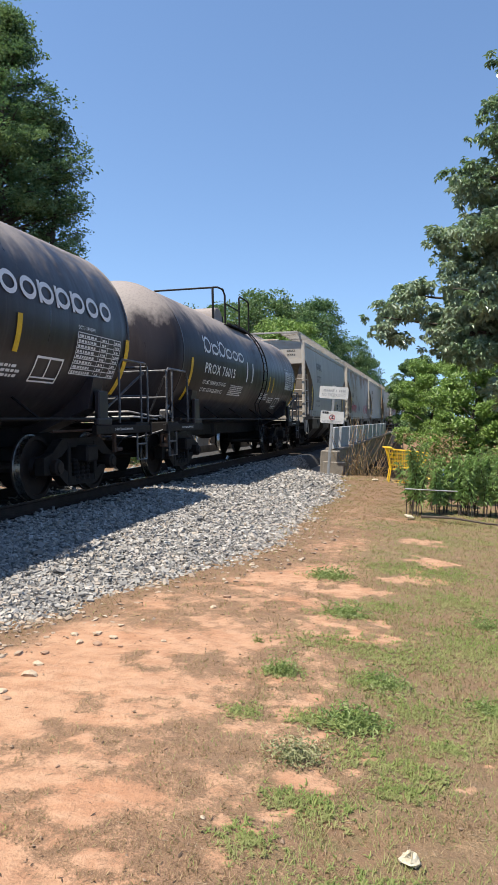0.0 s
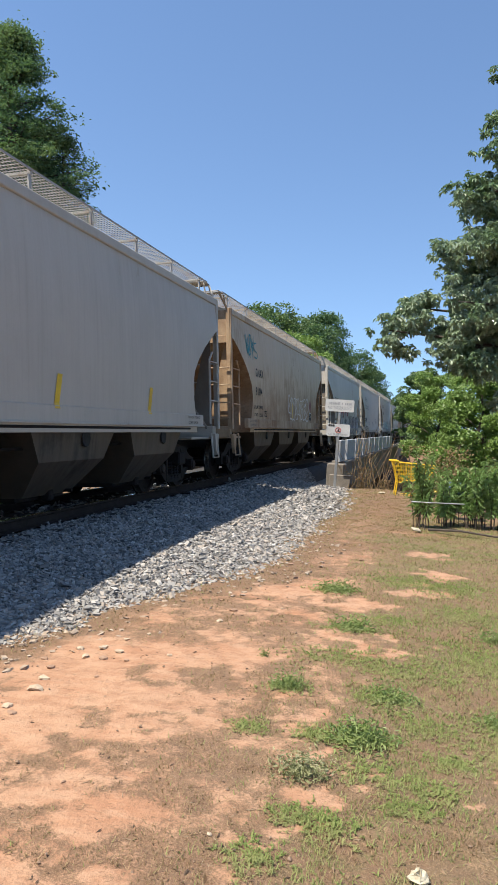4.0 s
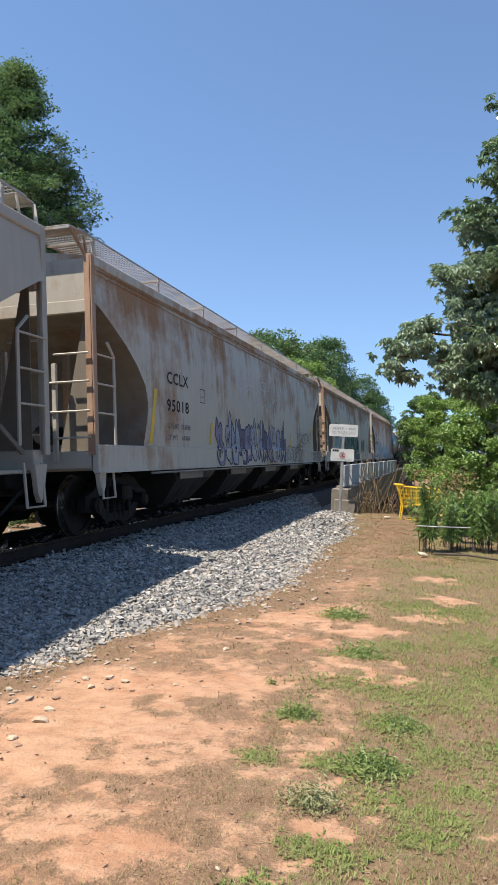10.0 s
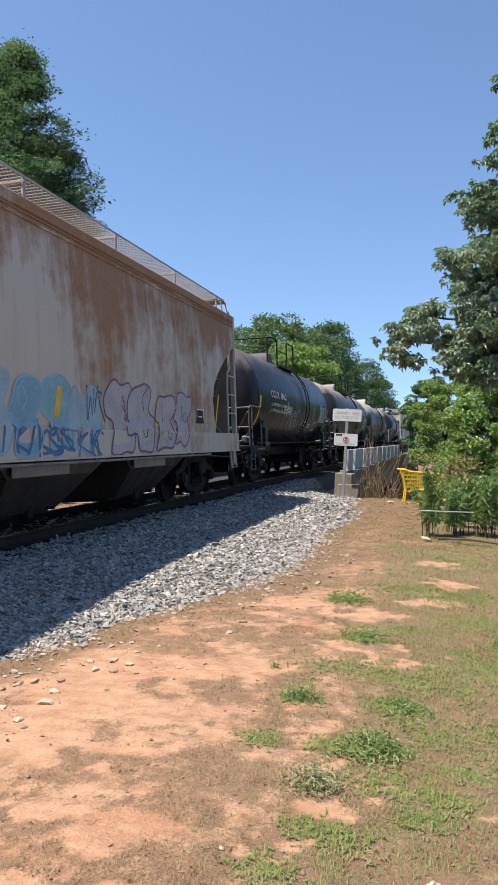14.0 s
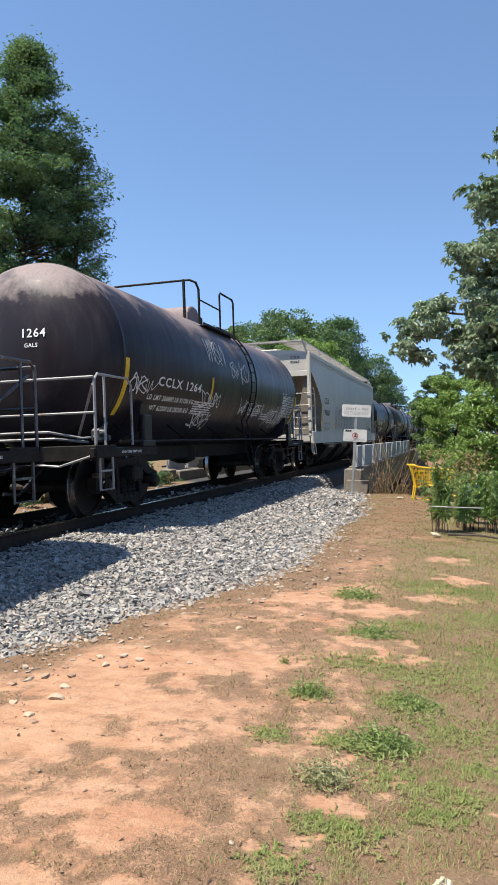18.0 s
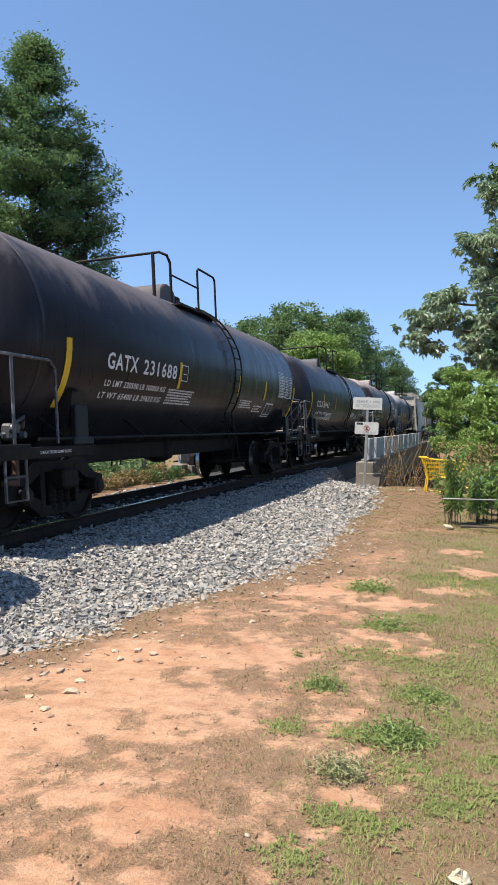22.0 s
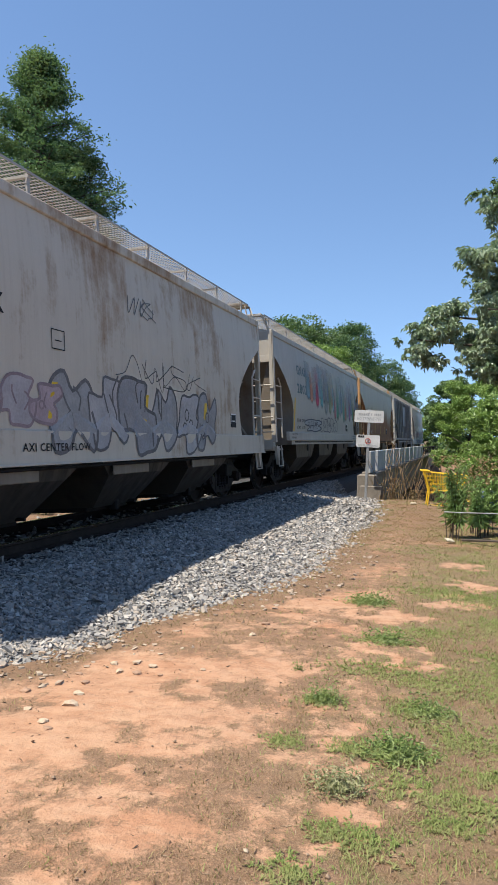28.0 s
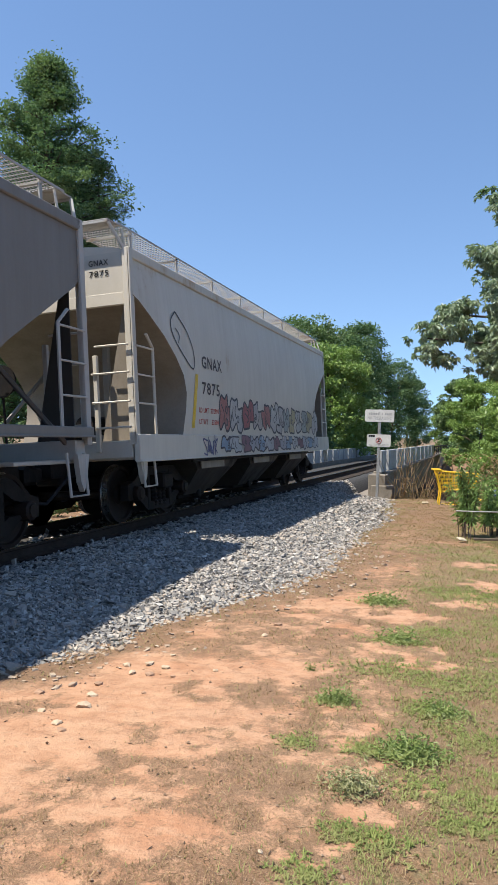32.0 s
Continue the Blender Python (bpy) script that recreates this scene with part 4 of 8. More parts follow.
hedge("brush", "dry weeds below the bridge beam", -2.4, -1.2, 21.0, 25, 0.9, 1600, LEAF_DRY, 96, 0.08)
hedge("brush", "green brush along the far track", -3.0, 1.0, 60, 130, 2.6, 9000, LEAF_MID, 97, 0.4, -0.4)

hedge("brush", "low dark brush close behind the track", -10.8, -9.1, -3, 22, 1.15, 13000, LEAF_PINE, 89, 0.13)

# bare stalks by the bridge
rnd = random.Random(4)
b = Build()
for k in range(340):
    x, y = rnd.uniform(-2.5, -0.5), rnd.uniform(20.8, 25.0)
    z = float(land(np.array(x), np.array(y)))
    a, ln = rnd.uniform(0, 6.28), rnd.uniform(0.7, 2.0)
    t = rnd.uniform(0.15, 0.9)
    e = Vector((x + math.cos(a) * ln * t, y + math.sin(a) * ln * t, z + ln))
    b.tube([(x, y, z - 0.05), Vector((x, y, z)).lerp(e, 0.5) + Vector((0, 0, 0.12)), e], 0.012, 4, 0.004)
tagged(new("dead_stalks", b.mesh("dead_stalks")), "tangle of bare grey-brown stalks by the bridge", "brush", kind="stuff").data.materials.append(STRAW)


def tall_weed(x, y, h, seed, label):
    """An upright weed with narrow leaves all round its stem."""
    rng, rnd = np.random.default_rng(seed), random.Random(seed)
    z = float(land(np.array(x), np.array(y)))
    root = thing("tall_weed", label, "weed", pose(x, y, z - 0.02), group="tall weeds by the path")
    stems, vs, k = 4, [], 0
    for j in range(stems):
        hh = h * rnd.uniform(0.7, 1.0)
        lean, foot = (rnd.uniform(-0.28, 0.28) * hh, rnd.uniform(-0.2, 0.2) * hh), (rnd.uniform(-0.06, 0.06), rnd.uniform(-0.06, 0.06))
        part("stem", Build().tube([(foot[0] + lean[0] * u * u, foot[1] + lean[1] * u * u, hh * u) for u in (0, 0.25, 0.5, 0.75, 1.0)], 0.008, 5, 0.003), BARK, root)
        n = int(120 * hh)
        u = 0.3 + 0.7 * rng.random(n) ** 0.85
        c = np.stack([foot[0] + lean[0] * u * u, foot[1] + lean[1] * u * u, hh * u], -1)
        a, el = rng.random(n) * 2 * math.pi, rng.normal(0.25, 0.4, n)
        d = np.stack([np.cos(a) * np.cos(el), np.sin(a) * np.cos(el), np.sin(el)], -1)
        ln = (0.15 - 0.05 * u) * (0.6 + 0.7 * rng.random(n))
        tip = c + d * ln[:, None] - np.stack([0 * u, 0 * u, ln * (0.2 + 0.4 * rng.random(n))], -1)
        mid, s = c + d * (ln * 0.5)[:, None], np.cross(d, (0, 0, 1.0)) * (0.008 + 0.006 * rng.random(n))[:, None]
        vs.append(np.stack([c, mid + s, tip, mid - s], 1).reshape(-1, 3))
        k += n
    i = 4 * np.arange(k)[:, None]
    part("foliage", fast_mesh("foliage", np.concatenate(vs), np.concatenate([i + (0, 1, 2), i + (0, 2, 3)], 0), LEAF_TALL), LEAF_TALL, root)


STANDS = ((-0.24, 12.7, 1.5), (-0.16, 12.62, 1.15), (-0.3, 12.85, 0.9), (0.12, 13.25, 1.1), (0.2, 13.1, 0.85), (0.3, 13.4, 1.15), (0.46, 13.4, 1.05), (0.55, 13.2, 1.2), (0.62, 13.5, 0.95), (0.72, 13.1, 1.1), (0.82, 13.5, 1.25), (0.95, 13.2, 1.0), (1.1, 13.4, 1.2), (1.25, 13.0, 1.05), (1.4, 13.5, 1.3), (1.6, 13.2, 1.1), (1.8, 13.4, 1.25), (2.0, 13.1, 1.15), (2.2, 13.4, 1.2), (0.02, 13.6, 0.7))
for k, (x, y, h) in enumerate(STANDS):
    tall_weed(x, y, h, 300 + k, "tall green weed with narrow drooping leaves")


def tuft(x, y, r, h, n, seed, leaf, label, name="weed_tuft"):
    """A low plant of many short leaves on the turf."""
    rng = np.random.default_rng(seed)
    z = float(cover_at(np.array([x]), np.array([y]))[2][0])
    d = rng.normal(size=(n, 3)) * (1, 1, 0.6)
    d /= np.linalg.norm(d, axis=1, keepdims=True)
    n = n * 3
    d = np.repeat(d, 3, 0)
    d = d + rng.normal(size=d.shape) * 0.25
    pts = d * (r, r, h) * (0.2 + 0.8 * rng.random((n, 1)))
    pts[:, 2] = np.abs(pts[:, 2])
    v, f = leaves(pts, rng, max(0.02, r * 0.17), r * (0.06 if leaf is not GRASS else 0.03), -0.3 if leaf is not GRASS else -0.8, 0.1)
    root = thing(name, label, "weed", pose(x, y, z), "weed tufts on the turf")
    part("foliage", fast_mesh("foliage", v, f, leaf), leaf, root)
    rnd = random.Random(seed)
    for _ in range(3):
        a = rnd.uniform(0, 6.28)
        part("stem", Build().tube([(0, 0, -0.01), (math.cos(a) * r * 0.3, math.sin(a) * r * 0.3, h * 0.4), (math.cos(a) * r * 0.6, math.sin(a) * r * 0.6, h * 0.7)], 0.003, 4, 0.001), leaf, root)
    return root


TUFTS = ((-0.83, 4.47, 0.12, 0.13, 300, LEAF_WEED), (-0.21, 4.49, 0.15, 0.12, 260, LEAF_WEED), (-0.32, 3.88, 0.19, 0.11, 340, LEAF_WEED), (-0.55, 3.4, 0.14, 0.10, 300, LEAF_SEED), (-0.93, 7.39, 0.22, 0.12, 260, LEAF_WEED), (-0.61, 6.01, 0.2, 0.1, 220, LEAF_WEED), (-1.12, 5.05, 0.05, 0.09, 40, LEAF_WEED), (0.48, 6.1, 0.16, 0.13, 160, LEAF_WEED), (0.42, 4.4, 0.14, 0.1, 160, LEAF_WEED))
for i, (x, y, r, h, n, leaf) in enumerate(TUFTS):
    tuft(x, y, r, h, n, 500 + i, leaf, {"weed_leaves": "low bushy green weed growing in dry turf", "seeding_weed": "low seeding weed with pale dry heads", "grass_blades": "fresh green patch of creeping grass"}[leaf.name])


def crab_grass(x, y, rx, ry, n, seed):
    """A patch of creeping grass: low rosettes of broad arching blades."""
    rng = np.random.default_rng(seed)
    px, py = x + rng.normal(0, 0.55, n) * rx, y + rng.normal(0, 0.55, n) * ry
    z0 = float(cover_at(np.array([x]), np.array([y]))[2][0])
    pz = cover_at(px, py)[2] - z0
    k = 7
    c = np.repeat(np.stack([px - x, py - y, pz], -1), k, 0)
    m = n * k
    t, ln = rng.random(m) * 2 * math.pi, 0.010 + 0.026 * rng.random(m) ** 1.5
    up = 0.25 + 0.75 * rng.random(m)
    d = np.stack([np.cos(t), np.sin(t), 0 * t], -1)
    s = np.stack([-np.sin(t), np.cos(t), 0 * t], -1) * (0.0014 + 0.0014 * rng.random(m))[:, None]
    mid = c + d * (ln * 0.5)[:, None] + np.stack([0 * t, 0 * t, ln * up * 0.75], -1)
    tip = c + d * ln[:, None] + np.stack([0 * t, 0 * t, ln * up * 0.55], -1)
    v = np.stack([c - s * 0.7, c + s * 0.7, mid + s, mid - s, tip], 1).reshape(-1, 3)
    i = 5 * np.arange(m)[:, None]
    f = np.concatenate([i + (0, 1, 2), i + (0, 2, 3), i + (3, 2, 4)], 0)
    root = thing("grass_patch", "fresh green patch of creeping grass in dry turf", "grass", pose(x, y, z0), "patches of creeping grass")
    part("foliage", fast_mesh("foliage", v, f, GRASS), GRASS, root)


for i, (px, py, rx, ry) in enumerate(GREENS):
    if py < 8.5:
        crab_grass(px, py, rx * 1.05, ry * 1.05, int(90 + 3000 * rx * ry), 900 + i)


def blades(name, label, n, leaf, seed, tall, pick, far=False):
    """Short blades strewn over the near ground where pick allows."""
    rng = np.random.default_rng(seed)
    y = 2.0 + 12.5 * rng.random(n) ** 1.9
    x = -3.2 + 5.4 * rng.random(n)
    y, x = y - 4.5 * rng.random(n) ** 5, x + 3.5 * rng.random(n) ** 5
    wide = rng.random(n) < 0.22
    y, x = np.where(wide, -8 + 14 * rng.random(n), y), np.where(wide, -3 + 11 * rng.random(n), x)
    c, g, z = cover_at(x, y)
    if far:
        y, x = 11.5 + 9.5 * rng.random(n), -2.6 + 3.4 * rng.random(n)
        c, g, z = cover_at(x, y)
    clump = np.clip(0.75 + 1.9 * fuzz(x, y, 6.5, seed * 0.37), 0.05, 1)
    keep = rng.random(n) < pick(c, g) * clump
    x, y, z = x[keep], y[keep], z[keep]
    m = len(x)
    h = tall * (0.4 + 0.9 * rng.random(m))
    a = rng.random(m) * 2 * math.pi
    lean = h * (0.3 + 1.1 * rng.random(m))
    w = 0.0009 + 0.0013 * rng.random(m) + 0.00022 * np.maximum(y, 0)
    p = np.stack([x, y, z - 0.004], -1)
    s = np.stack([-np.sin(a) * w, np.cos(a) * w, 0 * a], -1)
    tip = p + np.stack([np.cos(a) * lean, np.sin(a) * lean, h], -1)
    v = np.stack([p + s, p - s, tip], 1).reshape(-1, 3)
    i = 3 * np.arange(m)[:, None]
    tagged(new(name, fast_mesh(name, v, i + (0, 1, 2), leaf)), label, "grass", kind="stuff")


blades("dead_grass", "short dead brown grass over the clay", 400000, STRAW, 61, 0.022, lambda c, g: np.clip(1.0 - 1.6 * c, 0.0, 1) * (1 - 0.45 * g))
blades("green_grass", "short green grass in patches", 480000, GRASS, 62, 0.03, lambda c, g: np.clip(1.0 - 1.6 * c, 0, 1) * np.clip(g * 1.15, 0.06, 1))
blades("dry_litter", "dry grass and dead leaves at the gully edge", 60000, LEAF_DRY, 63, 0.03, lambda c, g: np.full(len(c), 0.8), True)

# ---- small things by the path ----


def shopping_cart():
    root = thing("shopping_cart", "abandoned yellow wire shopping cart tipped among the weeds", "shopping cart", pose(-0.85, 19.0, -0.12, 0, -6, 8))
    for s in (-1, 1):
        part("base_rail", Build().tube([(-0.18, s * 0.22, 0.12), (0.75, s * 0.19, 0.14), (0.85, s * 0.17, 0.2)], 0.018, 6).tube([(-0.18, s * 0.22, 0.12), (-0.1, s * 0.23, 0.5), (-0.18, s * 0.24, 1.0)], 0.018, 6), YELLOW, root)
    part("handle", Build().tube([(-0.05, -0.26, 1.0), (-0.22, -0.27, 1.02), (-0.24, 0.27, 1.02), (-0.05, 0.26, 1.0)], 0.02, 8), YELLOW, root, "yellow plastic push handle")
    basket = part("basket", Build().tube([(-0.15, -0.26, 0.98), (0.85, -0.2, 0.82), (0.85, 0.2, 0.82), (-0.15, 0.26, 0.98), (-0.15, -0.26, 0.98)], 0.013, 6).tube([(-0.1, -0.2, 0.45), (0.7, -0.15, 0.5), (0.7, 0.15, 0.5), (-0.1, 0.2, 0.45), (-0.1, -0.2, 0.45)], 0.011, 6), YELLOW, root)
    for k in range(16):
        u = k / 15
        for s in (-1, 1):
            part("wire", Build().tube([(-0.15 + u, s * (0.26 - 0.06 * u), 0.98 - 0.16 * u), (-0.1 + 0.8 * u, s * (0.2 - 0.05 * u), 0.45 + 0.05 * u)], 0.006, 4), YELLOW, basket)
    for k in range(5):
        for s in (-1, 1):
            z = k / 5
            part("wire", Build().tube([(-0.11 - 0.04 * z, s * (0.2 + 0.06 * z), 0.45 + 0.53 * z), (0.7 + 0.15 * z, s * (0.15 + 0.05 * z), 0.5 + 0.32 * z)], 0.006, 4), YELLOW, basket)
    for k in range(9):
        w = -0.2 + 0.05 * k
        part("wire", Build().tube([(-0.1, w, 0.45), (0.7, w * 0.75, 0.5), (0.85, w, 0.82)], 0.006, 4), YELLOW, basket)
        part("wire", Build().tube([(-0.1, w, 0.45), (-0.15, w * 1.3, 0.98)], 0.006, 4), YELLOW, basket)
    for x, y in ((-0.1, -0.22), (-0.1, 0.22), (0.75, -0.17), (0.75, 0.17)):
        part("caster", Build().lathe([(-0.015, 0.06), (0.015, 0.06)], 12, "y", (x, y, 0.06)).box((x, y, 0.12), (0.03, 0.045, 0.09), 0.004), BLACK, root)


shopping_cart()
BLUE = plain("blue_plastic", (0.02, 0.055, 0.19), 0.4)
tub = thing("storage_tub", "upturned dark blue plastic tub caught in the weeds", "tub", pose(0.44, 14.4, 0.48, 4, -3, 10))
part("shell", Build().sheet([[(sx * w, sy * d, z) for sx, sy in ((1, 0.8), (0.8, 1), (-0.8, 1), (-1, 0.8), (-1, -0.8), (-0.8, -1), (0.8, -1), (1, -0.8))] for w, d, z in ((0.26, 0.2, 0), (0.25, 0.19, 0.18), (0.22, 0.16, 0.22), (0.2, 0.14, 0.23))], close=True, cap=True), BLUE, tub)
part("rim", Build().box((0, 0, 0.01), (0.58, 0.44, 0.03), 0.01), BLUE, tub)
rod = thing("pipe", "thin grey pipe lying across the weeds", "pipe", pose(-0.6, 12.5, 0.0))
part("tube", Build().tube([(0.2, 0.02, 0.465), (0.5, 0.0, 0.47), (1.05, 0.05, 0.48)], 0.011, 8), GALV, rod)
rod2 = thing("fallen_branch", "long grey fallen branch along the edge of the weeds", "branch", pose(0, 12.0, 0.03))
part("limb", Build().tube([(-0.1, 0.45, 0.0), (0.4, 0.2, 0.05), (0.9, 0.0, 0.03), (1.6, -0.25, 0.06)], 0.024, 6, 0.012), BARK, rod2)

PAPER = mottled("crumpled_paper", (0.527, 0.468, 0.34), (0.357, 0.306, 0.212), 20, 90, 0.8)
litter = thing("litter", "crumpled cream paper wrapper lying on the turf", "litter", pose(0.015, 2.74, 0.0) @ Matrix.Scale(0.55, 4))
rnd = random.Random(3)
ring = []
for j in range(7):
    r_ = (0.012, 0.045, 0.06, 0.058, 0.05, 0.035, 0.008)[j]
    ring.append([(r_ * (0.6 + rnd.random()) * math.cos(a) * 1.1, r_ * (0.6 + rnd.random()) * math.sin(a), 0.012 * j * (0.6 + 0.7 * rnd.random())) for a in np.linspace(0, 2 * math.pi, 13)[:-1]])
part("wad", Build().sheet(ring, close=True, cap=True), PAPER, litter)
scrap = thing("litter", "small torn white scrap near the weeds", "litter", pose(-0.3, 12.2, 0.03, 20, 10, 40))
part("sheet", Build().box((0, 0, 0.02), (0.16, 0.1, 0.03), 0.012), PAPER, scrap)
scrap = thing("litter", "pale crumpled rag on the gully edge", "litter", pose(-1.35, 18.8, 0.0, 0, 0, 30))
part("sheet", Build().box((0, 0, 0.04), (0.16, 0.10, 0.05), 0.022), PAPER, scrap)

CUP_WHITE = plain("white_paper_cup", (0.72, 0.72, 0.70), 0.6)
cup = thing("paper_cup", "empty white paper cup that the train's wind rolls along the ballast", "cup")
part("wall", Build().sheet([[(r_ * math.cos(a), r_ * math.sin(a), z) for a in np.linspace(0, 2 * math.pi, 17)[:-1]] for r_, z in ((0.032, -0.055), (0.045, 0.06), (0.047, 0.062), (0.042, 0.055), (0.029, -0.05))], close=True).mesh("wall", 40), CUP_WHITE, cup)
part("base", Build().lathe([(-0.052, 0.031), (-0.047, 0.031)], 16, "z"), CUP_WHITE, cup)

# loose rocks on the clay
ROCK = mottled("field_stone", (0.46, 0.37, 0.265), (0.34, 0.25, 0.17), 14, 70, 0.9, 0, 0.01)
ROCK_B = mottled("reddish_stone", (0.36, 0.225, 0.145), (0.25, 0.16, 0.105), 14, 70, 0.9, 0, 0.01)


def rock(x, y, r, seed, ma):
    rg = np.random.default_rng(seed)
    bm = bmesh.new()
    bmesh.ops.create_icosphere(bm, subdivisions=1, radius=1)
    k = rg.normal(size=(3, 3)) * 0.9
    for v in bm.verts:
        c = np.array(v.co)
        s = 1 + 0.22 * np.sin(k @ c * 2.1).sum() / 2 + 0.5 * (rg.random() - 0.5)
        v.co = Vector(c * s * (r * 0.85, r * 0.65, r * 0.34))
    me = bpy.data.meshes.new("rock")
    bm.to_mesh(me)
    bm.free()
    me.materials.append(ma)
    ob = tagged(new("rock", me), "loose angular stone lying on bare clay" if ma is ROCK else "reddish stone half sunk in clay", "stone", "loose stones on the clay")
    ob.matrix_basis = pose(x, y, float(cover_at(np.array([x]), np.array([y]))[2][0]) + r * 0.15, 0, 0, rg.random() * 360)


ROCKS = ((-2.34, 4.71, 0.045, 0), (-2.19, 4.67, 0.05, 1), (-2.13, 4.81, 0.045, 0), (-2.38, 4.21, 0.055, 0), (-2.31, 4.0, 0.06, 0), (-2.76, 4.19, 0.05, 1), (-2.45, 4.43, 0.04, 1), (-2.33, 3.73, 0.04, 0), (-2.25, 3.64, 0.04, 1), (-2.29, 4.9, 0.045, 0), (-1.55, 2.96, 0.018, 1), (-1.76, 4.83, 0.028, 0), (-1.69, 6.23, 0.055, 1), (-1.7, 5.86, 0.05, 0), (-1.77, 7.38, 0.06, 1),
         (-0.87, 9.22, 0.05, 1), (-1.83, 7.72, 0.05, 0), (-2.2, 5.1, 0.03, 0), (-2.0, 4.65, 0.025, 1), (-2.45, 4.85, 0.04, 0), (-2.6, 4.6, 0.035, 1), (-2.1, 5.3, 0.03, 0), (-2.55, 3.9, 0.035, 0), (-1.9, 6.6, 0.03, 1), (-1.3, 6.5, 0.025, 0), (-1.65, 8.6, 0.05, 1), (-1.5, 9.6, 0.04, 0), (-0.8, 2.76, 0.018, 0), (-2.05, 4.3, 0.02, 1))
for i, (x, y, r, k) in enumerate(ROCKS):
    rock(x, y, r, 700 + i, ROCK_B if k else ROCK)

# beyond the track
block = thing("concrete_block", "pale concrete end block of the far bridge curb", "concrete block", pose(-9.2, 25.2, -0.12))
part("block", Build().box((0, 0, 0), (0.5, 4.0, 0.55), 0.03), CONCRETE, block)
part("wing", Build().box((-0.1, -2.3, -0.05), (0.4, 0.5, 0.75), 0.03), CONCRETE, block)
marker = thing("marker_post", "pair of slim pale marker posts beyond the track", "post", pose(-9.3, 20.0, -0.45))
for dx in (-0.04, 0.06):
    part("post", Build().box((dx, 0, 0.5), (0.05, 0.05, 1.0), 0.006), GALV, marker)
hedge("dry_grass", "tan mound of dry grass beyond the track", -9.7, -8.35, 0, 21, 0.55, 20000, LEAF_DRY, 98, 0.09)
hedge("weeds", "dark green weeds beyond the track", -9.3, -8.2, -2, 24, 0.5, 4000, LEAF_PINE, 100, 0.10)

# ---- the train ----
SPEED = 13.5


def letter(car, surf, s, y, z, size, material, name="lettering", label="", squeeze=0.9):
    """Lettering painted on a car's side: it starts at y, its baseline at z."""
    v, f = text_mesh(s, size)
    b = Build().add([(surf(z + p.y) + 0.006, y + p.x * squeeze, z + p.y) for p in v], f)
    return part(name, b, material, car, label)


def word(car, surf, s, y0, y1, z, cap, material, label=""):
    """Lettering that fills y0 to y1 of a car's side; its baseline lies at z."""
    v, f = text_mesh(s, 1.0)
    xs, top = [p.x for p in v], max(p.y for p in v)
    k = (y1 - y0) / (max(xs) - min(xs))
    b = Build().add([(surf(z + p.y * cap / top) + 0.006, y0 + (p.x - min(xs)) * k, z + p.y * cap / top) for p in v], f)
    return part("lettering", b, material, car, label)


def bars(car, surf, y, z, w, rows, h, material, label="fine illegible lettering"):
    """Lines of lettering too fine to read."""
    b = Build()
    for r in range(rows):
        u, zz = 0.0, z - r * h * 1.7
        while u < w * random.uniform(0.75, 1.0):
            k = h * random.uniform(0.8, 3.0)
            b.add([(surf(zz) + 0.006, y + u, zz), (surf(zz) + 0.006, y + u + k, zz), (surf(zz + h) + 0.006, y + u + k, zz + h), (surf(zz + h) + 0.006, y + u, zz + h)], [(0, 1, 2, 3)])
            u += k + h * 0.7
    return part("stencil", b, material, car, label)


def stripe(car, surf, y, z0, z1, w, material, name="reflector", lean=0.0):
    b, n = Build(), 6
    for i in range(n):
        a, c = z0 + (z1 - z0) * i / n, z0 + (z1 - z0) * (i + 1) / n
        ya, yc = y + lean * i / n, y + lean * (i + 1) / n
        b.add([(surf(a) + 0.007, ya, a), (surf(a) + 0.007, ya + w, a), (surf(c) + 0.007, yc + w, c), (surf(c) + 0.007, yc, c)], [(0, 1, 2, 3)])
    return part(name, b, material, car)


INKS = {}


def ink(rgb):
    if rgb not in INKS:
        INKS[rgb] = mottled("spray_paint", rgb, tuple(q * 0.75 for q in rgb), 3, 30, 0.6, 0, 0.0, tuple(0.5 * q + 0.16 for q in rgb), 0.6, 0.7)
    return INKS[rgb]


def ribbon(pts, w, lift, b, surf):
    """A band of paint along points (y, z), laid on the side of a car."""
    vs = []
    for i, p in enumerate(pts):
        d = Vector(pts[min(i + 1, len(pts) - 1)]) - Vector(pts[max(i - 1, 0)])
        d = Vector((-d.y, d.x)).normalized() * w / 2 if d.length > 1e-6 else Vector((0, w / 2))
        for sg in (1, -1):
            y, z = p[0] + sg * d.x, p[1] + sg * d.y
            vs.append((surf(z) + lift + 0.00003 * i, y, z))
    b.add(vs, [(2 * i, 2 * i + 1, 2 * i + 3, 2 * i + 2) for i in range(len(pts) - 1)])


def bent(pts, steps=5):
    """A smooth way through points."""
    out, n = [], len(pts)
    for i in range(n - 1):
        p0, p1, p2, p3 = (Vector(pts[max(0, min(n - 1, i + k))]) for k in (-1, 0, 1, 2))
        for j in range(steps):
            t = j / steps
            out.append(tuple(0.5 * (2 * p1 + (p2 - p0) * t + (2 * p0 - 5 * p1 + 4 * p2 - p3) * t * t + (3 * p1 - p0 - 3 * p2 + p3) * t ** 3)))
    return out + [tuple(pts[-1])]


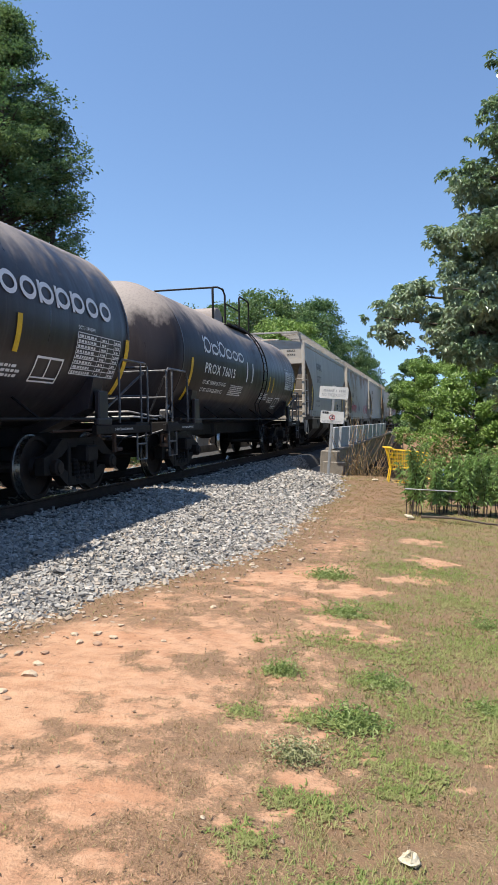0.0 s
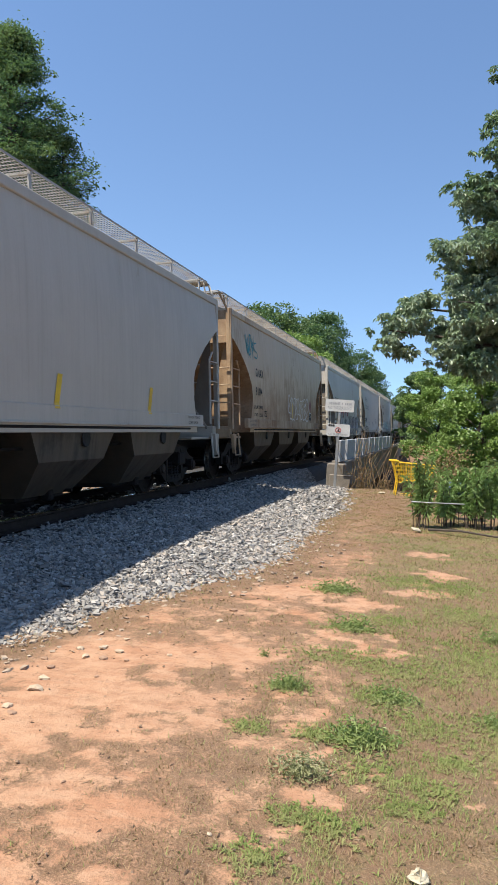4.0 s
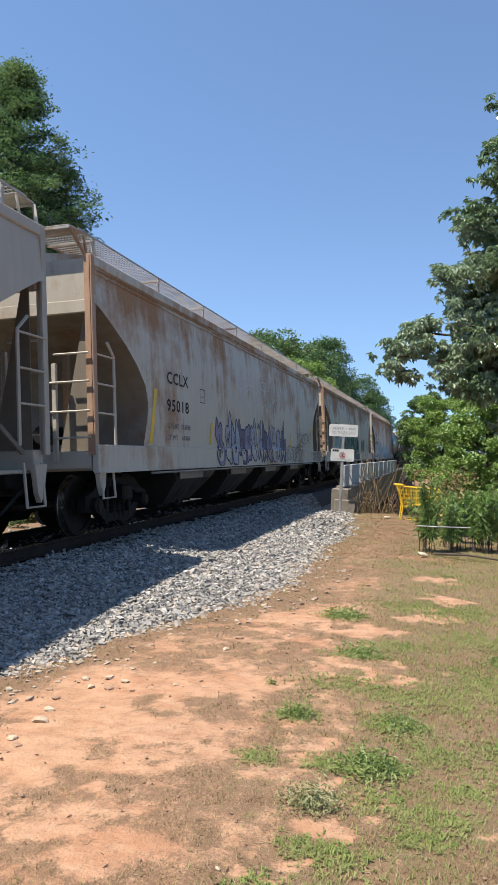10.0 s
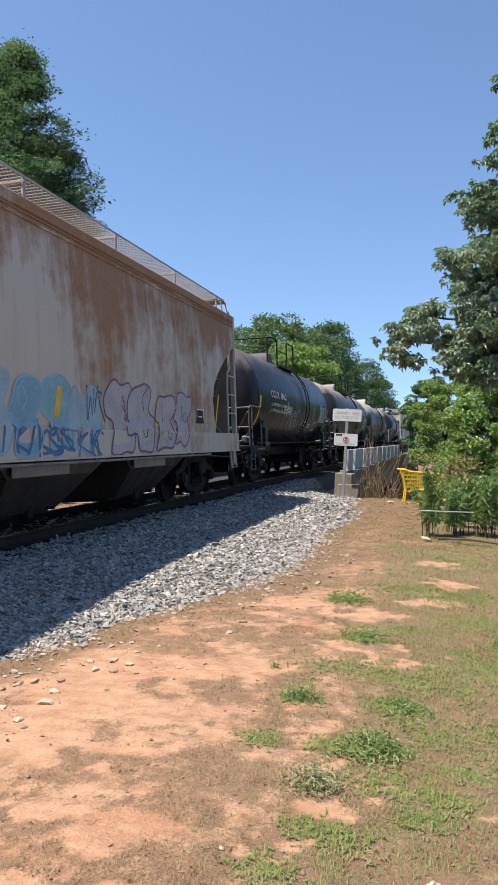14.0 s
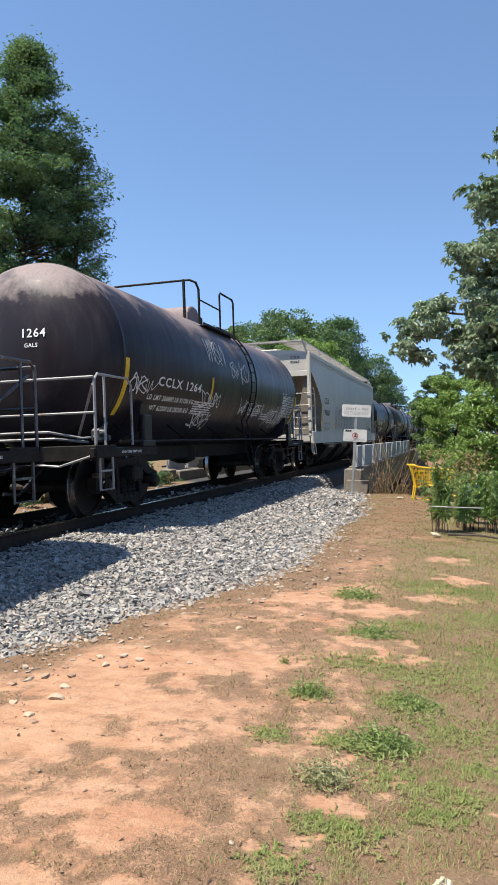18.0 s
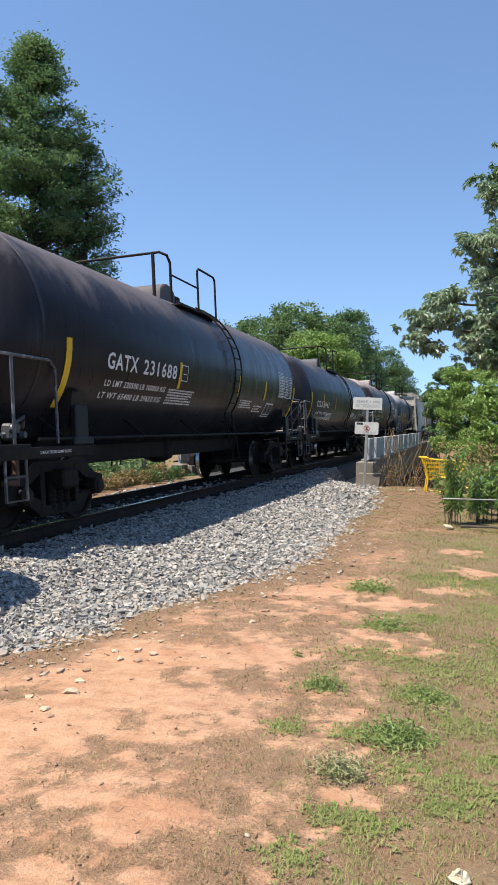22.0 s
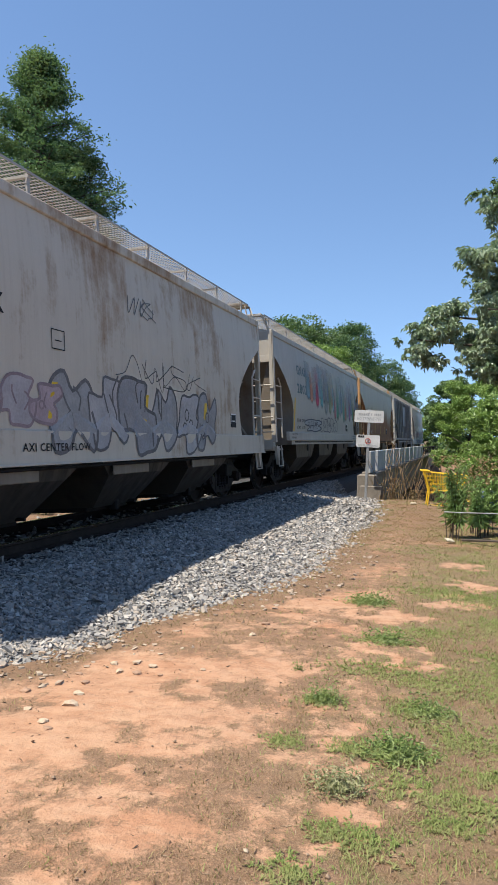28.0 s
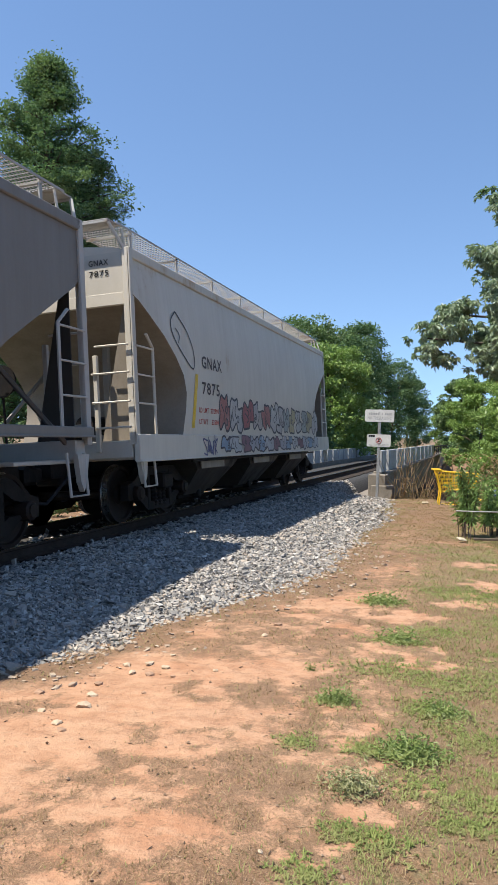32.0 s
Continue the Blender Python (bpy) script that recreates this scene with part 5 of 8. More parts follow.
def graffiti(car, surf, y0, y1, z0, z1, fills, line_rgb, n, seed, fill=True, weight=0.035, spike=0.0):
    """Sprayed letter-like strokes that form no word: filled pieces, or a thin scrawl."""
    rnd = random.Random(seed)
    outl, glints, shapes = Build(), Build(), {}
    step, h = (y1 - y0) / n, z1 - z0
    if not fill:
        # a handwritten scrawl: short looping strokes
        for k in range(n):
            cy = y0 + (k + 0.5) * step
            for m in range(rnd.randint(1, 2)):
                kind, lo, hi, wd = rnd.randrange(5), z0 + h * rnd.uniform(-0.05, 0.15), z1 - h * rnd.uniform(-0.05, 0.15), step * rnd.uniform(0.36, 0.62)
                mid = (lo + hi) / 2
                if kind == 0:
                    pts = [(cy - wd, hi), (cy - wd * 0.7, lo), (cy - wd * 0.1, mid + 0.2 * h), (cy + wd * 0.4, lo), (cy + wd, hi)]
                elif kind == 1:
                    pts = [(cy + wd * math.cos(a), mid + (hi - lo) / 2 * math.sin(a)) for a in np.linspace(0.4, 6.5, 9)]
                elif kind == 2:
                    pts = [(cy - wd, lo), (cy - wd * 0.8, mid), (cy - wd * 0.2, hi), (cy + wd * 0.7, hi - 0.15 * h), (cy + wd * 0.8, lo)]
                elif kind == 3:
                    pts = [(cy + wd, hi - 0.1 * h), (cy - wd * 0.5, hi), (cy - wd * 0.7, mid + 0.1 * h), (cy + wd * 0.7, mid - 0.1 * h), (cy + wd * 0.5, lo), (cy - wd, lo + 0.1 * h)]
                else:
                    pts = [(cy - wd * 0.6, hi), (cy - wd * 0.5, lo), (cy - wd * 0.5, mid), (cy + wd * 0.7, hi - 0.1 * h), (cy - wd * 0.3, mid), (cy + wd, lo)]
                pts = [(u + step * rnd.uniform(-0.24, 0.24), w + h * rnd.uniform(-0.2, 0.2)) for u, w in pts]
                ribbon(bent(pts), weight * rnd.uniform(0.6, 1.0), 0.006 + 0.0003 * (k + m), outl, surf)
    else:
        for k in range(n):
            cy = y0 + (k + 0.5) * step + step * rnd.uniform(-0.12, 0.12)
            lean = rnd.uniform(-0.12, 0.2) * step
            strokes = []
            for m in range(rnd.randint(2, 4)):
                kind = rnd.random()
                a, c = z0 + h * rnd.uniform(-0.03, 0.2), z1 - h * rnd.uniform(-0.03 - spike, 0.2)
                u = cy + step * rnd.uniform(-0.42, 0.42)
                if kind < 0.45:
                    pts = [(u, a), (u + lean * 0.5 + step * rnd.uniform(-0.1, 0.1), (a + c) / 2), (u + lean, c)]
                elif kind < 0.75:
                    w = z0 + h * rnd.uniform(0.15, 0.9)
                    pts = [(cy - step * 0.5, w), (cy, w + h * rnd.uniform(-0.15, 0.15)), (cy + step * 0.5, w + h * rnd.uniform(-0.3, 0.3))]
                else:
                    pts = [(cy - step * 0.4, c), (cy + step * 0.3, z0 + h * 0.7), (cy - step * 0.1, z0 + h * 0.45), (cy + step * 0.45, a)]
                strokes.append(pts)
            wd = min(step * 0.5, h * 0.34)
            for m, pts in enumerate(strokes):
                way, lf = bent(pts, 4), 0.004 + 0.0022 * (k % 3) + 0.0005 * m
                ribbon(way, wd + 2 * weight, lf, outl, surf)
                ribbon(way, wd, lf + 0.0012, shapes.setdefault(fills[(k + m // 2) % len(fills)], Build()), surf)
            for m in range(2):
                u, w = cy + step * rnd.uniform(-0.4, 0.4), z0 + h * rnd.uniform(0.2, 0.8)
                ribbon(bent([(u, w), (u + step * rnd.uniform(-0.3, 0.3), w + h * rnd.uniform(-0.25, 0.25)), (u + step * rnd.uniform(-0.3, 0.3), w + h * rnd.uniform(-0.2, 0.3))], 3), weight * 0.6, 0.0125, outl, surf)
            ribbon([(cy - wd * 0.2, z1 - h * 0.25), (cy - wd * 0.1, z1 - h * 0.45)], weight * 0.5, 0.0132, glints, surf)
    for rgb, b in shapes.items():
        part("graffiti_fill", b, ink(rgb), car, "sprayed letter strokes in one colour")
    part("graffiti_line", outl, ink(line_rgb), car, "sprayed outlines that form no word")
    if fill:
        part("graffiti_glint", glints, WHITE, car)


def piece(car, surf, y0, y1, z0, z1, fills, line_rgb, n, seed, weight=0.04, spike=0.0, fill=True, inner=2, drip=None):
    """A sprayed piece: swollen overlapping letter forms that spell nothing, outlined, with strokes inside them."""
    rnd = random.Random(seed)
    step, h = (y1 - y0) / n, z1 - z0
    outl, inside, shapes, caps = Build(), Build(), {}, Build()
    for k in range(n):
        cy, cz = y0 + (k + 0.5) * step + step * rnd.uniform(-0.1, 0.1), (z0 + z1) / 2 + h * rnd.uniform(-0.04, 0.04)
        hw, hh = step * rnd.uniform(0.5, 0.66), h * rnd.uniform(0.42, 0.52)
        lean, notch, pts, m = rnd.uniform(-0.2, 0.25) * hw, rnd.randrange(14), [], 14
        for j in range(m):
            a = 2 * math.pi * j / m
            ca, sa = math.cos(a), math.sin(a)
            r = (abs(ca) ** 4 + abs(sa) ** 4) ** -0.25 * rnd.uniform(0.82, 1.05)
            if j == notch or j == (notch + 6) % m:
                r *= 0.5
            up = spike * h * rnd.uniform(0.0, 0.6) if sa > 0.5 and j % 2 else 0.0
            pts.append((cy + hw * r * ca + lean * sa, min(z1 + spike * h, max(z0, cz + hh * r * sa + up))))
        way, lf = bent(pts + pts[:1], 3), 0.004 + 0.0016 * (k % 3)
        if fill:
            b = shapes.setdefault(fills[k % len(fills)], Build())
            b.add([(surf(cz) + lf, cy, cz)] + [(surf(z) + lf, y, z) for y, z in way], [(0, i + 1, i + 2) for i in range(len(way) - 1)])
        ribbon(way, weight * rnd.uniform(0.75, 1.2), lf + 0.0008, outl, surf)
        for _ in range(inner):
            u, w = cy + hw * rnd.uniform(-0.45, 0.45), cz + hh * rnd.uniform(-0.5, 0.3)
            if rnd.random() < 0.4:
                ring = [(u + hw * 0.16 * math.cos(a), w + hh * 0.2 * math.sin(a)) for a in np.linspace(0, 6.283, 8)]
                ribbon(ring, weight * 0.7, lf + 0.0012, inside, surf)
            else:
                ribbon(bent([(u, w), (u + hw * rnd.uniform(-0.3, 0.3), w + hh * rnd.uniform(0.2, 0.5)), (u + hw * rnd.uniform(-0.4, 0.4), min(z1, w + hh * rnd.uniform(0.5, 0.9)))], 3), weight * 0.7, lf + 0.0012, inside, surf)
        if drip:
            for _ in range(3):
                u, w, q = cy + hw * rnd.uniform(-0.7, 0.7), z1 - h * rnd.uniform(-0.02, 0.12), h * rnd.uniform(0.05, 0.1)
                ring = [(u + 1.2 * q * rnd.uniform(0.8, 1.2) * math.cos(a), w + q * rnd.uniform(0.8, 1.2) * math.sin(a)) for a in np.linspace(0, 6.283, 11)[:-1]]
                caps.add([(surf(z) + lf + 0.002, y, z) for y, z in ring], [tuple(range(10))])
                ribbon([(u, w), (u + 0.01, w - h * rnd.uniform(0.15, 0.3))], q * 0.6, lf + 0.002, caps, surf)
    for rgb, b in shapes.items():
        part("graffiti_fill", b, ink(rgb), car, "sprayed letter forms in one colour")
    part("graffiti_line", outl, ink(line_rgb), car, "sprayed outlines that form no word")
    if inner:
        part("graffiti_stroke", inside, ink(line_rgb), car)
    if drip:
        part("graffiti_drip", caps, ink(drip), car, "red sprayed caps with drips")


def fade(car, surf, strokes):
    """Upright sprays of colour, each (middle, width, foot, top, colour, strength): dense at the foot, fading upwards."""
    for i, (c, w, low, top, rgb, dense) in enumerate(strokes):
        ma, nt, p = nodes_of("thin_spray_mist")
        mist = nt.nodes.new("ShaderNodeAttribute")
        mist.attribute_name = "mist"
        thick = arith(nt, "MULTIPLY", mist.outputs["Fac"], span(nt, noise_tex(nt, coords(nt, (1, 7.0, 0.3), True), 2.4, 5.0, 0.65), 0.2, 0.55, 0.45, 1.0))
        p.inputs["Base Color"].default_value = (*rgb, 1)
        p.inputs["Roughness"].default_value = 0.6
        nt.links.new(thick, p.inputs["Alpha"])
        k, m = 14, 8
        vs, fs, am = [], [], []
        for a in range(k + 1):
            for b in range(m + 1):
                u = 2 * b / m - 1
                g = a / k
                z = low + (top - low) * g + 0.22 * w * u * u * (1 - g)
                vs.append((surf(z) + 0.0035 + 0.0009 * (i % 5), c + 0.5 * u * w, z))
                am.append(dense * (1 - abs(u) ** 2.2) * min(1.0, 7 * g) * (1 - 0.85 * g ** 0.8))
        for a in range(k):
            for b in range(m):
                j = a * (m + 1) + b
                fs.append((j, j + 1, j + m + 2, j + m + 1))
        me = bpy.data.meshes.new("spray_mist")
        me.from_pydata(vs, [], fs)
        me.attributes.new("mist", "FLOAT", "POINT").data.foreach_set("value", np.array(am, np.float32))
        part("spray_mist", me, ma, car, "faded upright spray of colour")


def frame_box(car, surf, y, z, w, h, material, name="stencil_frame", t=0.025, solid=None):
    """A small stencilled frame, on a plate or not."""
    if solid:
        part("data_plate", Build().box((surf(z + h / 2) + 0.004, y + w / 2, z + h / 2), (0.008, w, h), 0.002), solid, car, "small dark data plate")
    b = Build()
    for y0, y1, a, c in ((y, y + w, z, z + t), (y, y + w, z + h - t, z + h), (y, y + t, z + t, z + h - t), (y + w - t, y + w, z + t, z + h - t), (y + w * 0.25, y + w * 0.75, z + h * 0.42, z + h * 0.42 + t)):
        b.add([(surf(a) + 0.0095, y0, a), (surf(a) + 0.0095, y1, a), (surf(c) + 0.0095, y1, c), (surf(c) + 0.0095, y0, c)], [(0, 1, 2, 3)])
    part(name, b, material, car)


CACHE = {}


def kept(key, make):
    if key not in CACHE:
        CACHE[key] = make()
    return CACHE[key]


def sideframe_mesh():
    outer = [(-1.16, 0.60), (-0.92, 0.66), (-0.62, 0.86), (0.62, 0.86), (0.92, 0.66), (1.16, 0.60), (1.16, 0.36), (0.78, 0.36), (0.48, 0.16), (-0.48, 0.16), (-0.78, 0.36), (-1.16, 0.36)]
    rings = []
    for y, z in outer + outer[:1]:
        yi, zi = y * 0.72, 0.5 + (z - 0.5) * 0.62
        rings.append([(0.07, y, z), (0.07, yi, zi), (-0.07, yi, zi), (-0.07, y, z)])
    b = Build().sheet(rings, close=True)
    return b.mesh("sideframe")


def wheelset_mesh():
    b = Build()
    b.tube([(-1.05, 0, 0), (1.05, 0, 0)], 0.075, 10)
    for s in (-1, 1):
        b.lathe([(s * 0.68, 0.485), (s * 0.705, 0.48), (s * 0.71, 0.458), (s * 0.81, 0.455), (s * 0.815, 0.40), (s * 0.775, 0.385), (s * 0.765, 0.16), (s * 0.82, 0.13), (s * 0.82, 0.02)], 28)
        b.lathe([(s * 0.68, 0.485), (s * 0.685, 0.39), (s * 0.72, 0.36), (s * 0.73, 0.16), (s * 0.68, 0.13), (s * 0.68, 0.02)], 28)
        for k in range(3):
            a = 2.09 * k
            b.box((s * 0.835, 0.06 * math.cos(a), 0.06 * math.sin(a)), (0.03, 0.03, 0.03), 0.004)
    me = b.mesh("wheelset", 30)
    me.materials.append(WHEEL), me.materials.append(TREAD)
    for p in me.polygons:
        rim = [math.hypot(me.vertices[i].co.y, me.vertices[i].co.z) for i in p.vertices]
        out = [abs(me.vertices[i].co.x) for i in p.vertices]
        p.material_index = 1 if min(rim) > 0.452 and min(out) > 0.7 else 0
    return me


TURNING = []


def truck(car, y, q0):
    """A two-axle truck whose centre lies at y of the car."""
    tr = part("truck", kept("bolster", lambda: Build().box((0, 0, 0.62), (2.5, 0.38, 0.26), 0.03).box((0, 0, 0.8), (0.5, 0.5, 0.14), 0.03).mesh("truck")), STEEL, car, "grimy cast-steel two-axle truck", pose(0, y, 0))
    for s in (-1, 1):
        part("sideframe", kept("sideframe", sideframe_mesh), STEEL, tr, m=pose(s * 1.0, 0, 0))
        for dy in (-0.42, 0.42):
            part("column_guide", kept("column_guide", lambda: Build().box((0, 0, 0.5), (0.16, 0.1, 0.62), 0.01).mesh("column_guide")), STEEL, tr, m=pose(s * 1.0, dy, 0))
        for dy in (-0.17, 0.0, 0.17):
            part("spring", kept("spring", lambda: Build().lathe([(0.22 + 0.03 * k, 0.06 if k % 2 else 0.08) for k in range(12)], 10, "z").mesh("spring")), STEEL, tr, m=pose(s * 1.02, dy, 0))
        for w in (-0.89, 0.89):
            part("bearing", kept("bearing", lambda: Build().lathe([(-0.1, 0.12), (0.07, 0.12), (0.09, 0.09), (0.11, 0.085), (0.115, 0.02)], 14).mesh("bearing", 30)), WHEEL, tr, m=pose(s * 1.08, w, 0.457, 0, 0, 0 if s > 0 else 180))
    for w in (-0.89, 0.89):
        ws = part("wheelset", kept("wheelset", wheelset_mesh), WHEEL, tr, m=pose(0, w, 0.457))
        TURNING.append((ws, w, q0 + y + w))
        part("brake_shoe", kept("brake_shoe", lambda: Build().box((0.74, 0, 0), (0.1, 0.07, 0.3), 0.02).box((-0.74, 0, 0), (0.1, 0.07, 0.3), 0.02).box((0, 0.03, 0), (1.5, 0.08, 0.08), 0.01).mesh("brake_shoe")), STEEL, tr, m=pose(0, w - math.copysign(0.53, w), 0.43))
    return tr


def coupler(car, y, way):
    b = Build().box((0, y + way * 0.35, 0.84), (0.16, 0.75, 0.2), 0.03).box((0.05, y + way * 0.72, 0.84), (0.3, 0.26, 0.28), 0.05).box((0, y - way * 0.1, 0.85), (0.42, 0.3, 0.4), 0.03)
    part("coupler", b, STEEL, car, "rusty steel knuckle coupler")
    pts = [(0.38, y + way * 0.05, 0.78), (0.36, y + way * 0.3, 0.62), (0.3, y + way * 0.55, 0.42), (0.22, y + way * 0.8, 0.45)]
    part("air_hose", Build().tube(pts, 0.025, 6), BLACK, car)


INSET = ((0.95, 1.5), (1.2, 1.58), (1.5, 1.68), (1.8, 1.78), (2.1, 1.82), (2.4, 1.72), (2.7, 1.42), (3.0, 1.0), (3.3, 0.45), (3.45, 0.16), (3.5, 0.0), (4.2, 0.0))


def hopper(q0, q1, body_rgb, rust_rgb, amount, gap=0.0, tops=0.0, ribs=0, bays=3, trim=None, label="", board=None, round_end=True, wall=1.53, dirt=None, lows=0.0, end_rgb=None, post_rgb=None, sill=(0.95, 1.34), pale_bays=False):
    """A covered hopper car whose body begins at q0 of the train; returns the car, its length and its side."""
    ln = q1 - q0 - gap
    body_rgb = tuple(min(0.62, q * v) for q, v in zip(body_rgb, (1.2, 1.1, 0.96)))
    car = thing("covered_hopper_car", label, "freight car", group="cars of the freight train")
    paint = car_paint("hopper_paint", body_rgb, dirt or tuple(q * 0.84 for q in body_rgb), rust_rgb, amount, 0.55, tops, lows)
    # Strut paint: body colour darkened for grime and for shade in the end recess.
    grimy_shade = car_paint("grimy_shaded_paint", tuple(q * 0.42 for q in body_rgb), tuple(q * 0.25 for q in body_rgb), rust_rgb, amount + 0.06)
    # Bay paint: dirt and the shade under the car, both mixed into the colour.
    under = car_paint("dirty_shaded_bay_paint", tuple(q * v for q, v in zip(body_rgb, (0.15, 0.125, 0.10) if pale_bays else (0.07, 0.062, 0.055))), tuple(q * (0.05 if pale_bays else 0.03) for q in body_rgb), (0.02, 0.018, 0.016), 0.06 if pale_bays else 0.1)
    # End paint: brown dirt, dimmed further to stand for shade in the recess.
    ends = car_paint("dirty_shaded_end_paint", tuple(q * v for q, v in zip(body_rgb, (0.40, 0.38, 0.36))), tuple(q * v for q, v in zip(body_rgb, (0.22, 0.18, 0.15))), tuple(q * 0.5 for q in rust_rgb), amount - 0.02)
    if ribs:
        # Ribbed car: the deep shade of its ends is put into a near-black colour.
        ends = car_paint("shaded_end_paint", (0.032, 0.029, 0.026), (0.02, 0.018, 0.017), tuple(q * 0.4 for q in rust_rgb), 0.0)
    if end_rgb:
        ends = car_paint("rust_stained_end", end_rgb, tuple(q * 0.7 for q in end_rgb), rust_rgb, 0.2)
        trim = car_paint("rust_stained_trim", end_rgb, tuple(q * 0.75 for q in end_rgb), rust_rgb, 0.12)
    wall_end = trim if end_rgb else car_paint("pale_end_paint", (0.42, 0.40, 0.36), (0.30, 0.28, 0.25), rust_rgb, -0.02) if ribs else car_paint("end_wall_paint", tuple(q * 0.92 for q in body_rgb), tuple(q * 0.75 for q in body_rgb), rust_rgb, amount - 0.03)
    trim = trim or wall_end
    posts = car_paint("rusty_corner_post", post_rgb, tuple(q * 0.7 for q in post_rgb), rust_rgb, 0.05, tops=0.1) if post_rgb else trim
    board = board or BOARD

    def surf(z):
        """Half width of the car at height z, its sill included."""
        if z < sill[1] + 0.004:
            return wall + 0.052
        return width_at(z)

    def width_at(z):
        if ribs:
            return wall - 0.03
        return wall + 0.045 - 0.05 * ((z - 2.5) / 1.7) ** 2 - 0.03 * max(0.0, z - 3.2)

    levels = [1.12, 1.3, 1.5, 1.8, 2.1, 2.4, 2.7, 3.0, 3.3, 3.45, 3.5, 3.95, 4.2]
    rings = []
    for z in levels:
        i = float(np.interp(z, [p[0] for p in INSET], [p[1] for p in INSET]))
        if not round_end:
            i = float(np.interp(z, (1.1, 2.15, 3.3, 3.35), (1.95, 1.95, 0.15, 0.0)))
        w = width_at(z)
        ys = np.linspace(i, ln - i, 15)
        rings.append([(w, y, z) for y in ys] + [(-w, y, z) for y in ys[::-1]])
    for w, z in ((1.25, 4.28), (0.8, 4.34), (0.3, 4.36)):
        ys = np.linspace(0, ln, 15)
        rings.append([(w, y, z) for y in ys] + [(-w, y, z) for y in ys[::-1]])
    half, nl = len(rings[0]) // 2, len(levels)
    b = Build()
    for cut in (slice(0, half), slice(half, 2 * half)):
        b.sheet([r[cut] for r in rings])
    b.add([p for p in rings[0]], [tuple(range(2 * half))]).add([p for p in rings[-1]], [tuple(range(2 * half))])
    b.sheet([[r[half - 1], r[half]] for r in rings[nl - 1:]]).sheet([[r[-1], r[0]] for r in rings[nl - 1:]])
    part("body", b.mesh("body", 28), paint, car)
    low = [i for i, z in enumerate(levels) if z <= 3.51]
    for a, c in ((half - 1, half), (-1, 0)):
        part("slope_sheet", Build().sheet([[Vector(rings[i][a]).lerp(Vector(rings[i][c]), u / 6) for u in range(7)] for i in low]).mesh("slope_sheet", 28), ends, car, "sloping end sheet brown with dirt and painted-in shade")
        part("end_wall", Build().sheet([[Vector(rings[i][a]).lerp(Vector(rings[i][c]), u / 6) for u in range(7)] for i in range(low[-1], nl)]), wall_end, car)
    for s in (-1, 1):
        part("top_chord", Build().box((s * (surf(4.18) - 0.005), ln / 2, 4.17), (0.09, ln, 0.16), 0.015), paint, car)
        mid, tall, inset = sum(sill) / 2, sill[1] - sill[0], 1.25 if pale_bays else -0.05
        part("side_sill", Build().box((s * wall, ln / 2, mid), (0.10, ln - 2 * inset, tall), 0.012).box((s * (wall + 0.02), ln / 2, sill[0]), (0.11, ln - 2 * inset, 0.025), 0.005), paint, car)
        part("sill_pipe", Build().tube([(s * (wall + 0.01), 2.0, sill[0] - 0.05), (s * (wall + 0.01), ln - 2.0, sill[0] - 0.05)], 0.02, 6), PALE_PIPE if bays > 3 else STEEL, car)
    if ribs:
        rib = kept(("rib", wall), lambda: Build().box((wall + 0.005, 0, 2.72), (0.09, 0.075, 2.86), 0.012).mesh("rib"))
        for k in range(ribs):
            part("rib", rib, paint, car, m=pose(0, 1.97 + (ln - 3.94) * k / (ribs - 1), 0))
    if bays > 3:
        for z in (3.98, 4.06):
            part("eave_ridge", Build().box((surf(z) + 0.008, ln / 2, z), (0.03, ln - 0.1, 0.03), 0.006), paint, car)
    # hopper bays below the sill
    for k in range(bays):
        c, h = ln * (k + 0.5) / bays * 0.70 + ln * 0.15, ln * 0.30 / bays
        rg = [[(sx * w, c + sy * d, z) for sx, sy in ((1, -1), (1, 1), (-1, 1), (-1, -1))] for w, d, z in ((1.46, h, sill[0] + 0.03), (1.38, h * 0.72, 0.74), (0.95, h * 0.5, 0.27))]
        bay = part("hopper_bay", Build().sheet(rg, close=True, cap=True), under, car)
        if not pale_bays:
            part("hatch_frame", Build().box((1.47, c - h * 0.3, sill[0] - 0.12), (0.03, h * 0.9, 0.16), 0.01), ends, bay, "pale pocket plate below the sill")
        else:
            part("chute_hole", Build().lathe([(1.455, 0.13), (1.47, 0.12)], 12, "x", (-0.02, c + h * 0.2, sill[0] - 0.2)), BLACK, bay, "dark round port")
        part("outlet_gate", Build().box((0, c, 0.25), (1.7, h, 0.09), 0.015).box((0.95, c, 0.27), (0.16, 0.12, 0.16), 0.02).tube([(-0.7, c + 0.45, 0.3), (1.1, c + 0.45, 0.3)], 0.025, 6), STEEL, bay)
    if pale_bays:
        for y in (1.45, ln - 2.25):
            word(car, surf, "2 INCH TREAD", y, y + 0.75, mid + 0.03, 0.05, INK_GREY, "small stencil on the side sill")
            word(car, surf, "COMP SHOE", y + 0.05, y + 0.62, mid - 0.07, 0.05, INK_GREY, "small stencil on the side sill")
    part("centre_sill", Build().box((0, ln / 2, 0.92), (0.5, ln + 0.6, 0.34), 0.02), STEEL, car)
    part("brake_pipe", Build().tube([(1.18, 2.6, 0.95), (1.22, ln * 0.4, 0.92), (1.18, ln - 2.6, 0.95)], 0.022, 6), STEEL, car)
